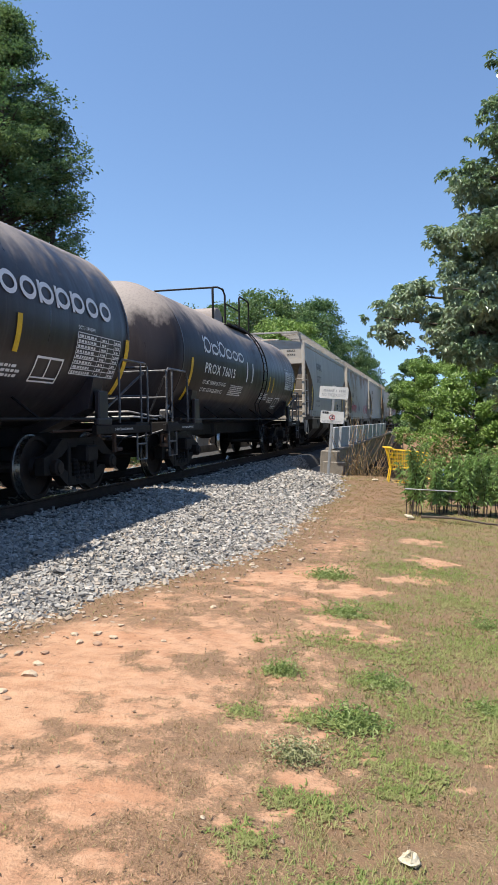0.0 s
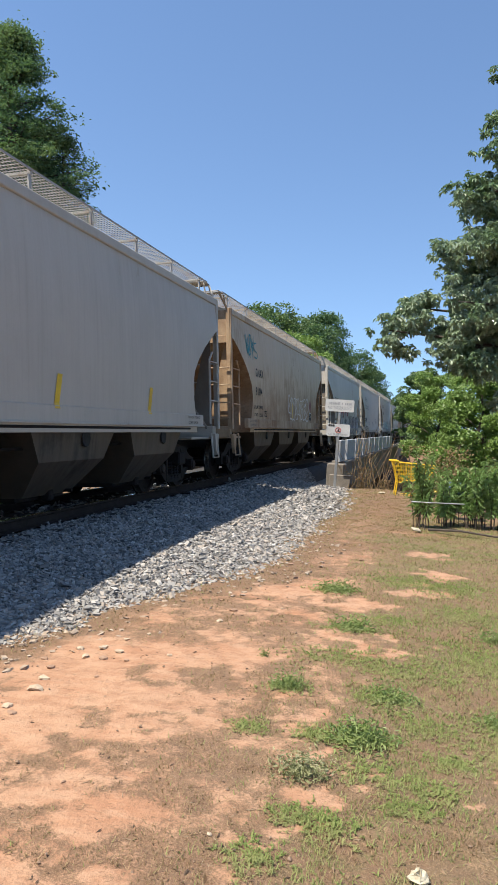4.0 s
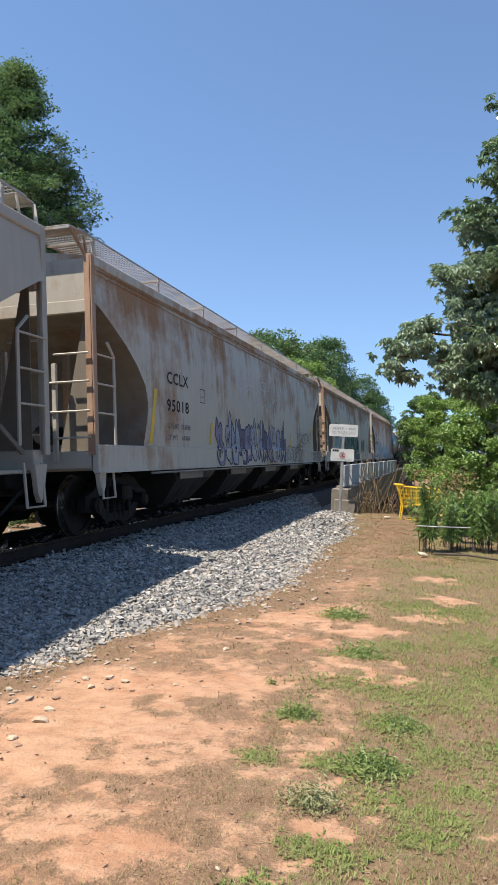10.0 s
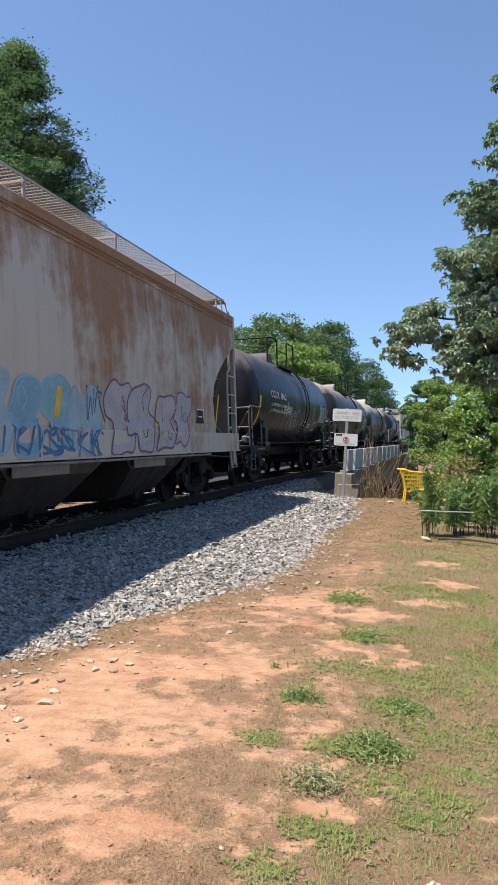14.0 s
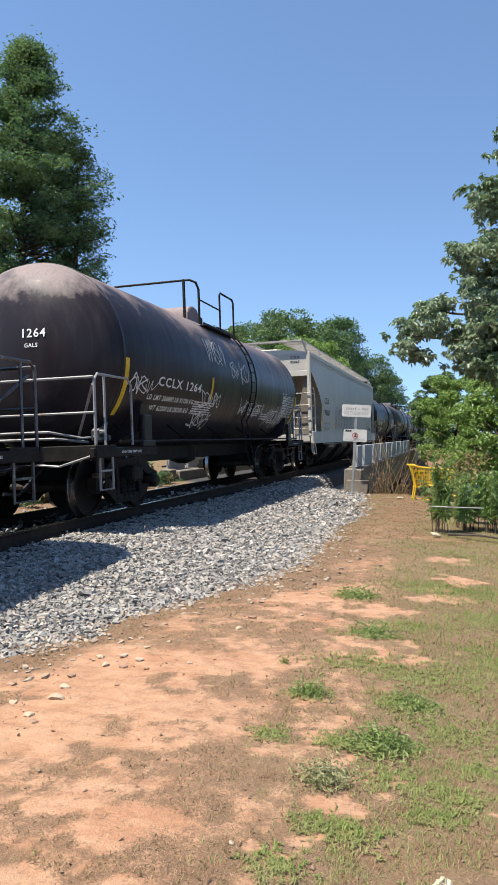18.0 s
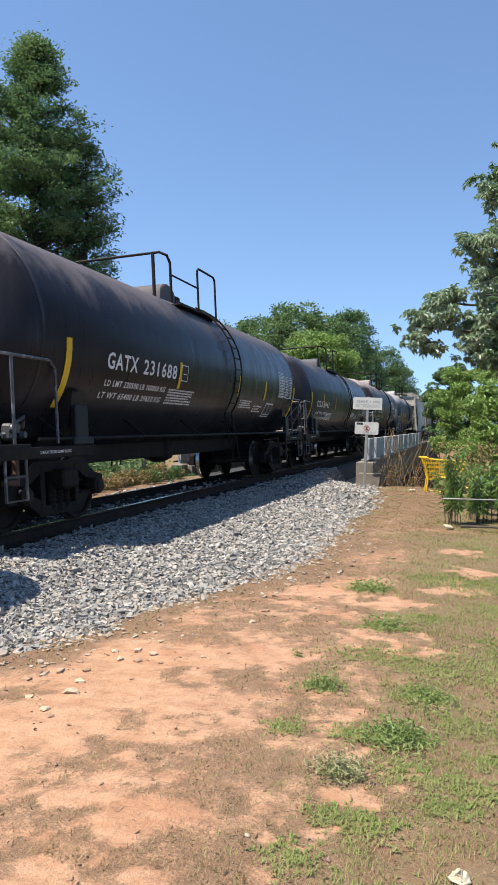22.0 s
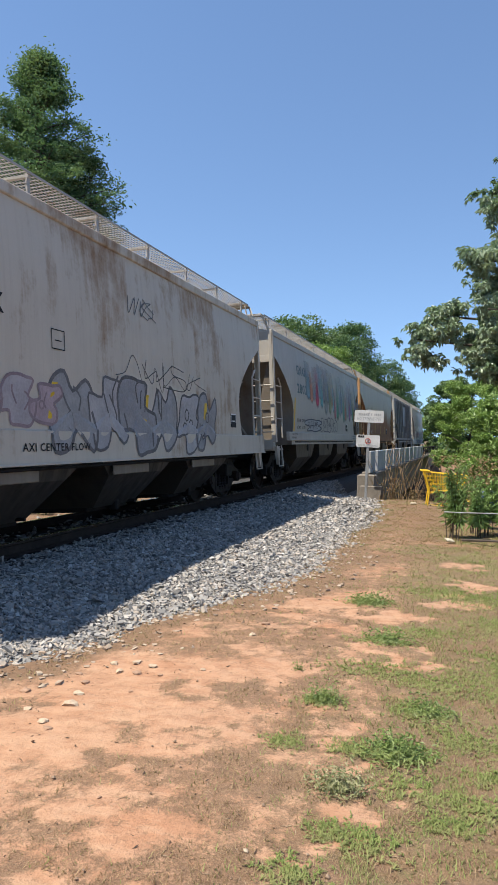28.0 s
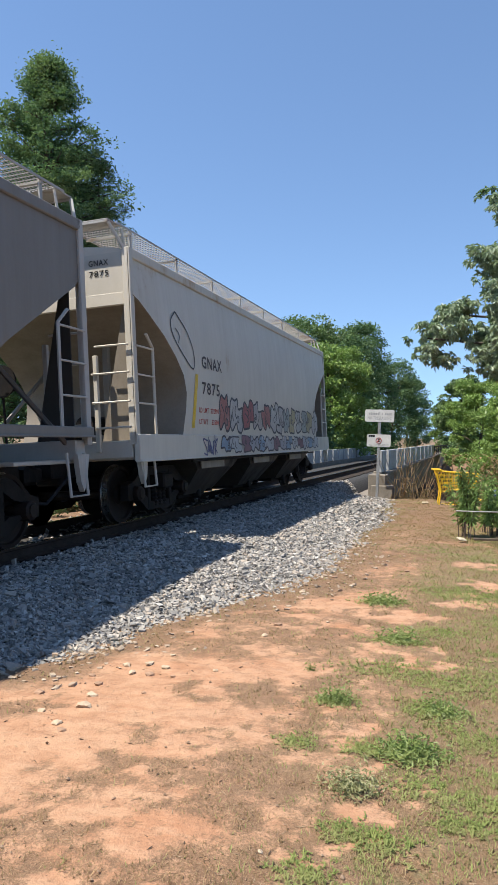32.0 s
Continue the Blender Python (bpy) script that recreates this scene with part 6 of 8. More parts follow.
    # ends: platform, posts, ladders, slope-sheet struts
    for e, way in ((0.0, -1), (ln, 1)):
        part("end_sill", Build().box((0, e - way * 0.08, 1.13), (2.9, 0.22, 0.26), 0.015).box((0, e - way * 0.7, 1.0), (2.7, 1.3, 0.05), 0.01), trim, car)
        for s in (-1, 1):
            part("corner_post", Build().box((s * (wall - 0.06), e + way * 0.03, 2.72), (0.11, 0.05, 3.05), 0.008).box((s * (wall - 0.01), e, 2.72), (0.04, 0.11, 3.05), 0.006), posts, car)
            part("side_post", Build().tube([(s * wall, e - way * 0.62, 1.3), (s * wall, e - way * 0.62, 2.75), (s * wall, e - way * 0.4, 2.95)], 0.024, 6), trim, car)
            part("ladder_post", Build().box((s * (wall - 0.62), e + way * 0.05, 1.85), (0.07, 0.06, 1.5), 0.008), trim, car)
            lad = part("ladder", Build().tube([(s * (wall - 0.05), e + way * 0.1, 1.45), (s * (wall - 0.62), e + way * 0.1, 1.45)], 0.017, 6), trim, car)
            for z in (1.85, 2.3, 2.75):
                part("rung", Build().tube([(s * (wall - 0.05), e + way * 0.1, z), (s * (wall - (0.62 if z < 2.6 else 0.0) - 0.05), e + way * 0.1, z)] if z < 2.6 else [(s * (wall - 0.05), e + way * 0.1, z - 0.02), (s * (wall - 0.6), e + way * 0.1, z - 0.02)], 0.017, 6), trim, lad)
                part("rung", Build().tube([(s * (wall + 0.01), e - way * 0.02, z - 0.03), (s * (wall + 0.01), e - way * 0.62, z - 0.03)], 0.017, 6), trim, lad)
            part("sill_step", Build().tube([(s * (wall - 0.02), e - way * 0.12, 1.1), (s * (wall + 0.02), e - way * 0.12, 0.58), (s * (wall + 0.02), e - way * 0.52, 0.58), (s * (wall - 0.02), e - way * 0.52, 1.1)], 0.02, 6), trim, car)
            part("jacking_bracket", Build().sheet([[(s * (wall - d), e - way * 0.02, 1.08), (s * (wall - d), e - way * 0.3, 1.08), (s * (wall - d), e - way * 0.24, 0.74), (s * (wall - d), e - way * 0.17, 0.62), (s * (wall - d), e - way * 0.1, 0.74)] for d in (0.0, 0.07)], close=True, cap=True), trim, car)
            part("strut", Build().box((s * 0.55, e - way * 0.95, 2.0), (0.1, 0.1, 1.85), 0.01), grimy_shade, car)
            part("strut", Build().tube([(s * 1.3, e - way * 0.15, 1.2), (s * 0.75, e - way * 1.2, 2.55)], 0.035, 6), grimy_shade, car)
        part("crossover_board", Build().box((0, e + way * 0.02, 4.66), (2.6, 0.4, 0.025), 0.006).box((0, e + way * 0.21, 4.64), (2.6, 0.02, 0.05), 0.004), board, car)
        for s in (-1, 1):
            part("board_bracket", Build().tube([(s * 1.3, e + way * 0.2, 4.62), (s * (wall - 0.08), e + way * 0.02, 4.2)], 0.028, 6).tube([(s * 1.3, e - way * 0.2, 4.62), (s * 1.35, e - way * 0.2, 4.25)], 0.02, 6), posts, car)
        part("end_flange", Build().box((0, e - way * 0.03, 3.47), (2.9, 0.07, 0.2), 0.01), trim, car)
        for s in (-1, 1):
            inner, outer_x = s * (wall - 0.66), s * (wall - 0.12)
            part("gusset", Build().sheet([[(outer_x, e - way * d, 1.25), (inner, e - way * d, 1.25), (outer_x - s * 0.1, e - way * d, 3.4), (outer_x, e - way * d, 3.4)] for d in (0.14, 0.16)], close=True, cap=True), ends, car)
        coupler(car, e, way)
        truck(car, 1.65 if way < 0 else ln - 1.65, q0)
    part("brake_wheel", Build().lathe([(-0.02, 0.28), (0.02, 0.28)], 18, "y", (-0.9, 0.15, 2.35)), STEEL, car)
    part("brake_housing", Build().box((-0.9, 0.3, 2.35), (0.16, 0.3, 0.3), 0.02).tube([(-0.9, 0.2, 2.2), (-0.9, 0.25, 1.2)], 0.02, 6), STEEL, car)
    part("brake_cylinder", Build().tube([(0.3, 0.6, 1.55), (0.3, 1.5, 1.55)], 0.16, 12), STEEL, car)
    part("air_reservoir", Build().box((-0.2, 0.9, 1.4), (0.4, 0.35, 0.35), 0.03), STEEL, car)
    # roof walks and hatches
    for s in (-1, 1):
        b = Build()
        for k in range(16):
            b.box((s * (0.56 + 0.05 * k), ln / 2, 4.66), (0.009, ln, 0.012))
        for k in range(int(ln / 0.10)):
            b.box((s * 0.93, 0.05 + 0.10 * k, 4.652), (0.76, 0.010, 0.012))
        b.box((s * 1.32, ln / 2, 4.665), (0.012, ln, 0.035)).box((s * 0.54, ln / 2, 4.665), (0.012, ln, 0.06))
        walk_board = part("running_board", b, board, car, "steel grating walk")
        for k in range(8):
            y = 0.5 + (ln - 1.0) * k / 7
            part("bracket", Build().box((s * 1.29, y, 4.45), (0.03, 0.06, 0.42), 0.004).box((s * 0.93, y, 4.62), (0.78, 0.05, 0.04), 0.004), board, walk_board)
    part("roof_hatch", Build().box((0, ln / 2, 4.40), (0.6, ln - 0.8, 0.12), 0.03), paint, car)
    for k in range(9):
        part("hatch_batten", Build().box((0, 0.9 + (ln - 1.8) * k / 8, 4.48), (0.66, 0.05, 0.05), 0.01), board, car)
    return car, ln, surf


def tank(q0, q1, rgb, label, gap=0.0, r=1.48, zc=2.50, gloss=0.35, dome=True, rgb2=None, tops=0.56, dust=(0.29, 0.25, 0.225), rails=None):
    """A tank car whose shell takes up q0 to q1 of the train."""
    ln = q1 - q0 - 0.7
    car = thing("tank_car", label, "freight car", group="cars of the freight train")
    ma = car_paint("tank_paint", rgb, rgb2 or tuple(min(1, q * 1.3 + 0.002) for q in rgb), dust, -0.11, gloss, tops, 0.0, 0.2)
    rails = rails or PIPE
    part("tank", Build().lathe([(-0.35, 0.05), (-0.34, 0.35), (-0.28, 0.75), (-0.16, 1.12), (0.0, 1.33), (0.14, 1.43), (0.3, r), (ln - 0.3, r), (ln - 0.14, 1.43), (ln, 1.33), (ln + 0.16, 1.12), (ln + 0.28, 0.75), (ln + 0.34, 0.35), (ln + 0.35, 0.05)], 56, "y", (0, 0, zc)).mesh("tank", 40), ma, car)
    for y in (0.32, ln - 0.32):
        part("jacket_band", Build().lathe([(y - 0.03, r + 0.001), (y - 0.025, r + 0.007), (y + 0.025, r + 0.007), (y + 0.03, r + 0.001)], 56, "y", (0, 0, zc)).mesh("jacket_band", 40), ma, car)

    def surf(z):
        return math.sqrt(max(0.01, r * r - (z - zc) ** 2)) + 0.004

    part("centre_sill", Build().box((0, ln / 2, 0.9), (0.45, ln + 1.4, 0.32), 0.02), STEEL, car)
    for s in (-1, 1):
        part("side_rail", Build().tube([(s * 1.42, 0.2, 1.14), (s * 1.42, ln - 0.2, 1.14)], 0.022, 6), STEEL, car)
        for k in range(6):
            y = 0.8 + (ln - 1.6) * k / 5
            part("rail_bracket", Build().tube([(s * 1.42, y, 1.14), (s * 1.0, y, 1.45)], 0.018, 6), STEEL, car)
    for e, way in ((0.0, -1), (ln, 1)):
        cy = e - way * 1.25
        rg = [[(sx * w, cy + sy * d, z) for sx, sy in ((1, -1), (1, 1), (-1, 1), (-1, -1))] for w, d, z in ((1.38, 0.16, 1.75), (1.3, 0.2, 1.3), (0.5, 0.25, 0.95))]
        part("saddle", Build().sheet(rg, close=True, cap=True), ma, car)
        part("end_platform", Build().box((0, e + way * 0.32, 1.06), (2.9, 0.62, 0.06), 0.01).box((0, e + way * 0.64, 0.98), (2.95, 0.06, 0.22), 0.01).box((1.42, e - way * 0.4, 0.98), (0.08, 2.2, 0.14), 0.01).box((-1.42, e - way * 0.4, 0.98), (0.08, 2.2, 0.14), 0.01), STEEL, car)
        for s in (-1, 1):
            x = s * 1.43
            part("end_handrail", Build().tube([(x, e + way * 0.6, 1.0), (x, e + way * 0.6, 2.02), (x, e + way * 0.5, 2.1), (x, e - way * 0.48, 2.1), (x, e - way * 0.6, 2.0), (x, e - way * 0.6, 1.08)], 0.022, 6).tube([(x, e + way * 0.3, 1.0), (x, e + way * 0.3, 2.1)], 0.02, 6), rails, car)
            part("sill_step", Build().tube([(x, e + way * 0.1, 1.0), (x, e + way * 0.1, 0.45), (x, e + way * 0.5, 0.45), (x, e + way * 0.5, 1.0)], 0.02, 6).tube([(x, e + way * 0.1, 0.72), (x, e + way * 0.5, 0.72)], 0.016, 6), rails, car)
            part("uncoupling_lever", Build().tube([(x, e + way * 0.66, 0.95), (s * 0.9, e + way * 0.7, 0.8), (s * 0.25, e + way * 0.72, 0.86)], 0.018, 6), rails, car)
            part("platform_brace", Build().tube([(s * 1.38, e + way * 0.55, 1.95), (s * 0.75, e - way * 0.1, 1.15)], 0.022, 6), rails, car)
            part("jacking_pad", Build().box((s * 1.4, e - way * 1.2, 1.32), (0.09, 0.32, 0.5), 0.02).box((s * 1.43, e - way * 1.2, 1.1), (0.07, 0.5, 0.1), 0.015), ma, car)
        part("crossing_handrail", Build().tube([(-1.43, e + way * 0.62, 2.05), (1.43, e + way * 0.62, 2.05)], 0.022, 6).tube([(-1.43, e + way * 0.62, 1.55), (1.43, e + way * 0.62, 1.55)], 0.018, 6), rails, car)
        at = e - way * 0.5 - 0.35
        word(car, lambda z: 1.458, "2 INCH TREAD COMP SHOES", at, at + 0.7, 0.965, 0.035, WHITE, "small white stencil on the end sill")
        part("brake_lever", Build().box((0.95, e - way * 0.35, 0.78), (0.05, 0.09, 0.5), 0.015, Matrix.Rotation(radians(14 * way), 3, "X")).tube([(0.95, e - way * 0.3, 0.98), (0.95, e - way * 1.9, 0.96)], 0.02, 6), RUSTY, car, "rusty brake lever and rod")
        part("brake_hanger", Build().box((1.12, e - way * 0.15, 0.8), (0.06, 0.07, 0.42), 0.01).box((1.12, e - way * 0.02, 0.64), (0.1, 0.22, 0.07), 0.015), RUSTY, car)
        coupler(car, e + way * 0.25, way)
        truck(car, 1.2 if way < 0 else ln - 1.2, q0 + 0.35)
    part("brake_valve", Build().box((1.12, 0.05, 1.24), (0.16, 0.14, 0.2), 0.03).lathe([(1.2, 0.06), (1.27, 0.05)], 12, "x", (0, 0.0, 1.27)).lathe([(1.2, 0.05), (1.26, 0.04)], 12, "x", (0, 0.17, 1.2)).box((1.1, 0.2, 1.3), (0.12, 0.12, 0.1), 0.03).tube([(1.12, 0.1, 1.32), (1.12, 0.35, 1.42), (1.0, 0.5, 1.3)], 0.025, 8), PIPE, car, "grey cast brake valve with round ports")
    part("air_reservoir", Build().lathe([(0.55, 0.05), (0.6, 0.2), (1.5, 0.2), (1.55, 0.05)], 14, "y", (0.72, 0, 1.32)), STEEL, car)
    part("brake_pipe", Build().tube([(-0.6, -0.45, 1.3), (0.6, -0.45, 1.3), (1.0, -0.2, 1.2), (1.12, 0.02, 1.22)], 0.02, 6), PALE_PIPE, car)
    part("brake_pipe", Build().tube([(-0.6, -0.45, 1.2), (0.7, -0.45, 1.2), (1.05, -0.1, 1.14)], 0.02, 6), PALE_PIPE, car)
    part("brake_wheel", Build().lathe([(-0.02, 0.28), (0.02, 0.28)], 18, "y", (-0.9, -0.5, 1.9)), STEEL, car)
    m = ln / 2
    top = zc + r
    ring = [(-0.38, 0.0), (-0.38, 0.2), (-0.33, 0.3), (-0.2, 0.38), (0.0, 0.41), (0.2, 0.38), (0.33, 0.3), (0.38, 0.2), (0.38, 0.0)]
    part("valve_box", Build().sheet([[(x, m - 0.3 + dy * g, top - 0.14 + dz * g) for dy, dz in ring] for x, g in ((-0.52, 0.93), (-0.5, 1.0), (0.5, 1.0), (0.52, 0.93))], close=True, cap=True).mesh("valve_box", 30), ma, car, "rounded housing over the valves")
    part("manway", Build().lathe([(top - 0.1, 0.42), (top + 0.14, 0.42), (top + 0.2, 0.3), (top + 0.22, 0.02)], 18, "z", (0, m + 0.5, 0)).mesh("manway", 40), STEEL, car)
    if dome:
        y1, hi = m - 1.45, top + 0.62
        plat = part("top_platform", Build().box((0.88, m + 0.1, top - 0.3), (0.36, 2.2, 0.03), 0.006).box((0.99, m + 0.1, top - 0.27), (0.03, 2.2, 0.07), 0.006), STEEL, car)
        part("railing", Build().tube([(-1.0, y1, top - 0.3), (-1.0, y1, hi - 0.1), (-0.9, y1, hi), (0.85, y1, hi), (0.98, y1 + 0.05, hi - 0.06), (1.02, y1 + 0.1, hi - 0.2), (1.02, y1 + 0.1, top - 0.32)], 0.026, 8), STEEL, plat, "railing across the top of the tank")
        part("railing_post", Build().box((0.72, y1, top + 0.22), (0.05, 0.06, 0.84), 0.006), STEEL, plat)
        part("mid_rail", Build().tube([(1.02, y1 + 0.1, top + 0.2), (1.02, m + 0.1, top + 0.2)], 0.018, 6), STEEL, plat)
        part("grab_loop", Build().tube([(1.02, m + 0.1, top - 0.3), (1.02, m + 0.1, hi - 0.06), (1.02, m + 0.18, hi), (1.02, m + 1.1, hi), (1.02, m + 1.18, hi - 0.06), (1.02, m + 1.18, top - 0.3)], 0.024, 8), STEEL, plat)
    for s in (-1, 1):
        b = Build()
        arc = [(s * (r + 0.1) * math.cos(a), zc + (r + 0.1) * math.sin(a)) for a in np.linspace(radians(-35), radians(62), 12)]
        for dy in (-0.22, 0.22):
            b.tube([(s * 1.45, m + 0.9 + dy, 0.55)] + [(x, m + 0.9 + dy, z) for x, z in arc], 0.02, 6)
        lad = part("ladder", b, STEEL, car)
        for k in range(12):
            x, z = arc[k]
            part("rung", Build().tube([(x, m + 0.68, z), (x, m + 1.12, z)], 0.015, 6), STEEL, lad)
    part("bottom_outlet", Build().lathe([(0.62, 0.12), (0.7, 0.3), (1.1, 0.34)], 14, "z", (0, m, 0)), STEEL, car)
    return car, ln, surf


BOARD = mottled("weathered_grating", (0.30, 0.285, 0.26), (0.38, 0.365, 0.34), 2.5, 40, 0.6, 0.1, 0.002, (0.2, 0.13, 0.08), 0.54, 0.7)
GREY_W, RUST, TAN = (0.44, 0.44, 0.42), (0.20, 0.105, 0.055), (0.36, 0.24, 0.13)
CARS = []


def put(q0, made):
    CARS.append((made[0], q0 + (0.35 if made[0].name.startswith("tank") else 0.0)))
    return made


def end_letters(car, name, number, material, high=3.86, k=1.0, x0=0.84):
    """Small reporting marks on the end wall, beside the corner post."""
    for s, z in ((name, high), (number, high - 0.17 * k)):
        v, f = text_mesh(s, 1.0)
        kx, kz = 0.33 * k / max(p.x for p in v), 0.09 * k / max(p.y for p in v)
        part("lettering", Build().add([(x0 + p.x * kx, -0.008, z + p.y * kz) for p in v], f), material, car)


def on_curve(b, surf, y0, y1, z0, z1):
    """A painted rectangle that follows a rounded side."""
    n = max(1, math.ceil((z1 - z0) / 0.08))
    zs = [z0 + (z1 - z0) * i / n for i in range(n + 1)]
    b.sheet([[(surf(z) + 0.006, y0, z), (surf(z) + 0.006, y1, z)] for z in zs])


def tank_marks(car, ln, surf, name, y, z, stripes, data=(), front=0.42, table=2.42, square=1.82, cap=0.2, ink_for=None, small=(1.3, 6)):
    """Lettering (text, its span), yellow stripes and stencil panels of a tank car."""
    col = ink_for or WHITE
    for s, y0, y1 in name:
        word(car, surf, s, y0, y1, z, cap, col)
    for i, (s, y0, y1) in enumerate(data):
        word(car, surf, s, y0, y1, z - 0.24 - 0.17 * i, 0.085, col)
    if name:
        bars(car, surf, name[-1][2] - 0.2 if small[1] > 4 else name[-1][2] + 0.55, z - 0.2, *small, 0.026, col)
    stripe(car, surf, front, 1.55, 2.42, 0.14, YELLOW, lean=-0.08)
    stripe(car, surf, ln - 0.42, 1.55, 2.42, 0.14, YELLOW)
    for x in stripes:
        stripe(car, surf, x, 1.96, 2.42, 0.11, YELLOW)
    y0, y1, top = ln - 2.05, ln - 0.62, table
    letter(car, surf, "DOT 111A100W1", y0, top + 0.05, 0.075, WHITE)
    b = Build()
    lines = [(y0, y1, top - 0.072 * k, top - 0.072 * k + 0.012) for k in range(9)] + [(u, u + 0.014, top - 0.576, top) for u in (y0, y0 + 0.72, y0 + 0.98, y0 + 1.2, y1)]
    for a, c, z0, z1 in lines:
        on_curve(b, surf, a, c, z0, z1)
    part("stencil_frame", b, WHITE, car, "ruled white table of test dates")
    for k in range(8):
        bars(car, surf, y0 + 0.04, top - 0.055 - 0.072 * k, 0.6, 1, 0.034, WHITE)
        bars(car, surf, y0 + 0.78, top - 0.055 - 0.072 * k, 0.14, 1, 0.03, WHITE)
        bars(car, surf, y0 + 1.24, top - 0.055 - 0.072 * k, 0.14, 1, 0.03, WHITE)
    b = Build()
    for y0, y1, z0, z1 in ((ln - 3.0, ln - 2.3, 0.30, 0.33), (ln - 3.0, ln - 2.3, 0.05, 0.07), (ln - 3.0, ln - 2.3, 0.0, 0.02), (ln - 3.0, ln - 2.97, 0.0, 0.33), (ln - 2.33, ln - 2.3, 0.0, 0.33), (ln - 2.67, ln - 2.64, 0.07, 0.33)):
        z0, z1 = z0 + square - 0.25, z1 + square - 0.25
        on_curve(b, surf, y0, y1, z0, z1)
    part("test_stencil", b, WHITE, car, "small framed test stencil")
    bars(car, surf, ln - (5.2 if small[1] > 4 else 4.35), 1.88, 1.0 if small[1] > 4 else 0.5, 4, 0.028, WHITE)
    bars(car, surf, ln - 4.0, 1.78, 0.7, 3, 0.034, WHITE)


def brand(car, surf, y, z, h, n, material, wide=0.55):
    """A row of plain stems and rings in place of a company's name."""
    rnd, b = random.Random(n * 7 + int(h * 100)), Build()

    def patch(ring_a, ring_b):
        k = len(ring_a)
        b.add([(surf(c) + 0.006, a, c) for a, c in ring_a + ring_b], [(i, i + 1, k + i + 1, k + i) for i in range(k - 1)])

    t, w = 0.15 * h, h * wide
    for k in range(n):
        y0 = y + k * w * 1.16
        hh = h if k in (0, n // 3) else h * 0.7
        turns = np.linspace(0, 2 * math.pi, 17)
        patch([(y0 + w / 2 + w / 2 * math.cos(a), z + hh * 0.5 + hh / 2 * math.sin(a)) for a in turns], [(y0 + w / 2 + (w / 2 - t) * math.cos(a), z + hh * 0.5 + (hh / 2 - t) * math.sin(a)) for a in turns])
        if rnd.random() < 0.5:
            patch([(y0, z), (y0, z + hh)], [(y0 + t, z), (y0 + t, z + hh)])
    part("company_marking", b, material, car, "large white rings and stems that stand for a company name")


def taller(car):
    """Sets a hopper's body to its height above the trucks."""
    done = set()
    for ob in car.children_recursive:
        low = ob
        while low.parent is not car:
            low = low.parent
        if not low.name.startswith(("truck", "coupler", "air_hose")) and ob.data not in done and not ob.data.get("tall"):
            done.add(ob.data)
            for v in ob.data.vertices:
                v.co.z = v.co.z * 1.02 if v.co.z < 1.4 else 1.428 + (v.co.z - 1.4) * 0.94
            ob.data["tall"] = 1


def head_text(car, s, x, z, cap, zc=2.50, material=None):
    """Lettering on the near head of a tank car; it starts at x, its baseline at z."""
    v, f = text_mesh(s, 1.0)
    k = cap / max(p.y for p in v)
    prof = ((0.05, -0.35), (0.35, -0.34), (0.75, -0.28), (1.12, -0.16), (1.33, 0.0), (1.48, 0.3))

    def depth(px, pz):
        return float(np.interp(math.hypot(px, pz - zc), [p[0] for p in prof], [p[1] for p in prof])) - 0.012

    part("lettering", Build().add([(x + p.x * k, depth(x + p.x * k, z + p.y * k), z + p.y * k) for p in v], f), material or WHITE, car)

JET, DUST = (0.014, 0.013, 0.016), (0.026, 0.022, 0.024)
# tank cars and hoppers in running order
FADED = plain("faded_lettering", (0.16, 0.16, 0.16), 0.7)
WARN = plain("red_stencil", (0.5, 0.05, 0.04), 0.6)
NAVY = plain("navy_lettering", (0.02, 0.025, 0.06), 0.5)
A_SILL, LONG = dict(sill=(1.24, 1.47), pale_bays=True), dict(bays=4)
RED_INK, INK_BLACK = (0.55, 0.02, 0.05), (0.03, 0.028, 0.035)


def numbers(c, su, name, number, y, w, z, cap, nz, nw=None, material=None):
    """A hopper's reporting marks over its number."""
    word(c, su, name, y, y + w, z, cap, material or BLACK)
    word(c, su, number, y - 0.03, y + (nw or w), nz, cap, material or BLACK)


def weights(c, su, y, w, z, load, light, material=None):
    """The two lines of load limit and light weight."""
    word(c, su, "LD LMT  " + load, y, y + w, z - 0.09, 0.095, material or BLACK)
    word(c, su, "LT WT    " + light, y, y + w * 0.98, z - 0.31, 0.095, material or BLACK)


def plate_c(c, su, y, z, w=0.3, h=0.3):
    frame_box(c, su, y, z, w, h, BLACK, t=0.014)


def tall_stripe(c, su, y, z0=1.5, z1=2.5, lean=0.24, w=0.13):
    stripe(c, su, y, z0, z1, w, YELLOW, lean=lean)


def short_stripes(c, su, ys, z0=1.42, z1=1.9, w=0.13):
    for y in ys:
        stripe(c, su, y, z0, z1, w, YELLOW, lean=0.1)


def stencils(c, su, ys, z=1.85, rows=5):
    for y in ys:
        bars(c, su, y, z, 0.75, rows, 0.035, FADED)


def drip_lines(c, su, ys, z0, z1, rgb):
    """Thin stains that run straight down from a seam."""
    rnd, b = random.Random(int(ys[0] * 100)), Build()
    for y in ys:
        top = z1 - rnd.uniform(0, 0.3)
        ribbon([(y, top), (y + rnd.uniform(-0.02, 0.02), (top + z0) / 2), (y + rnd.uniform(-0.03, 0.03), z0 + rnd.uniform(0, 0.4))], rnd.uniform(0.015, 0.03), 0.0035, b, su)
    part("stain", b, ink(rgb), c, "thin dark run of dirt down the side")


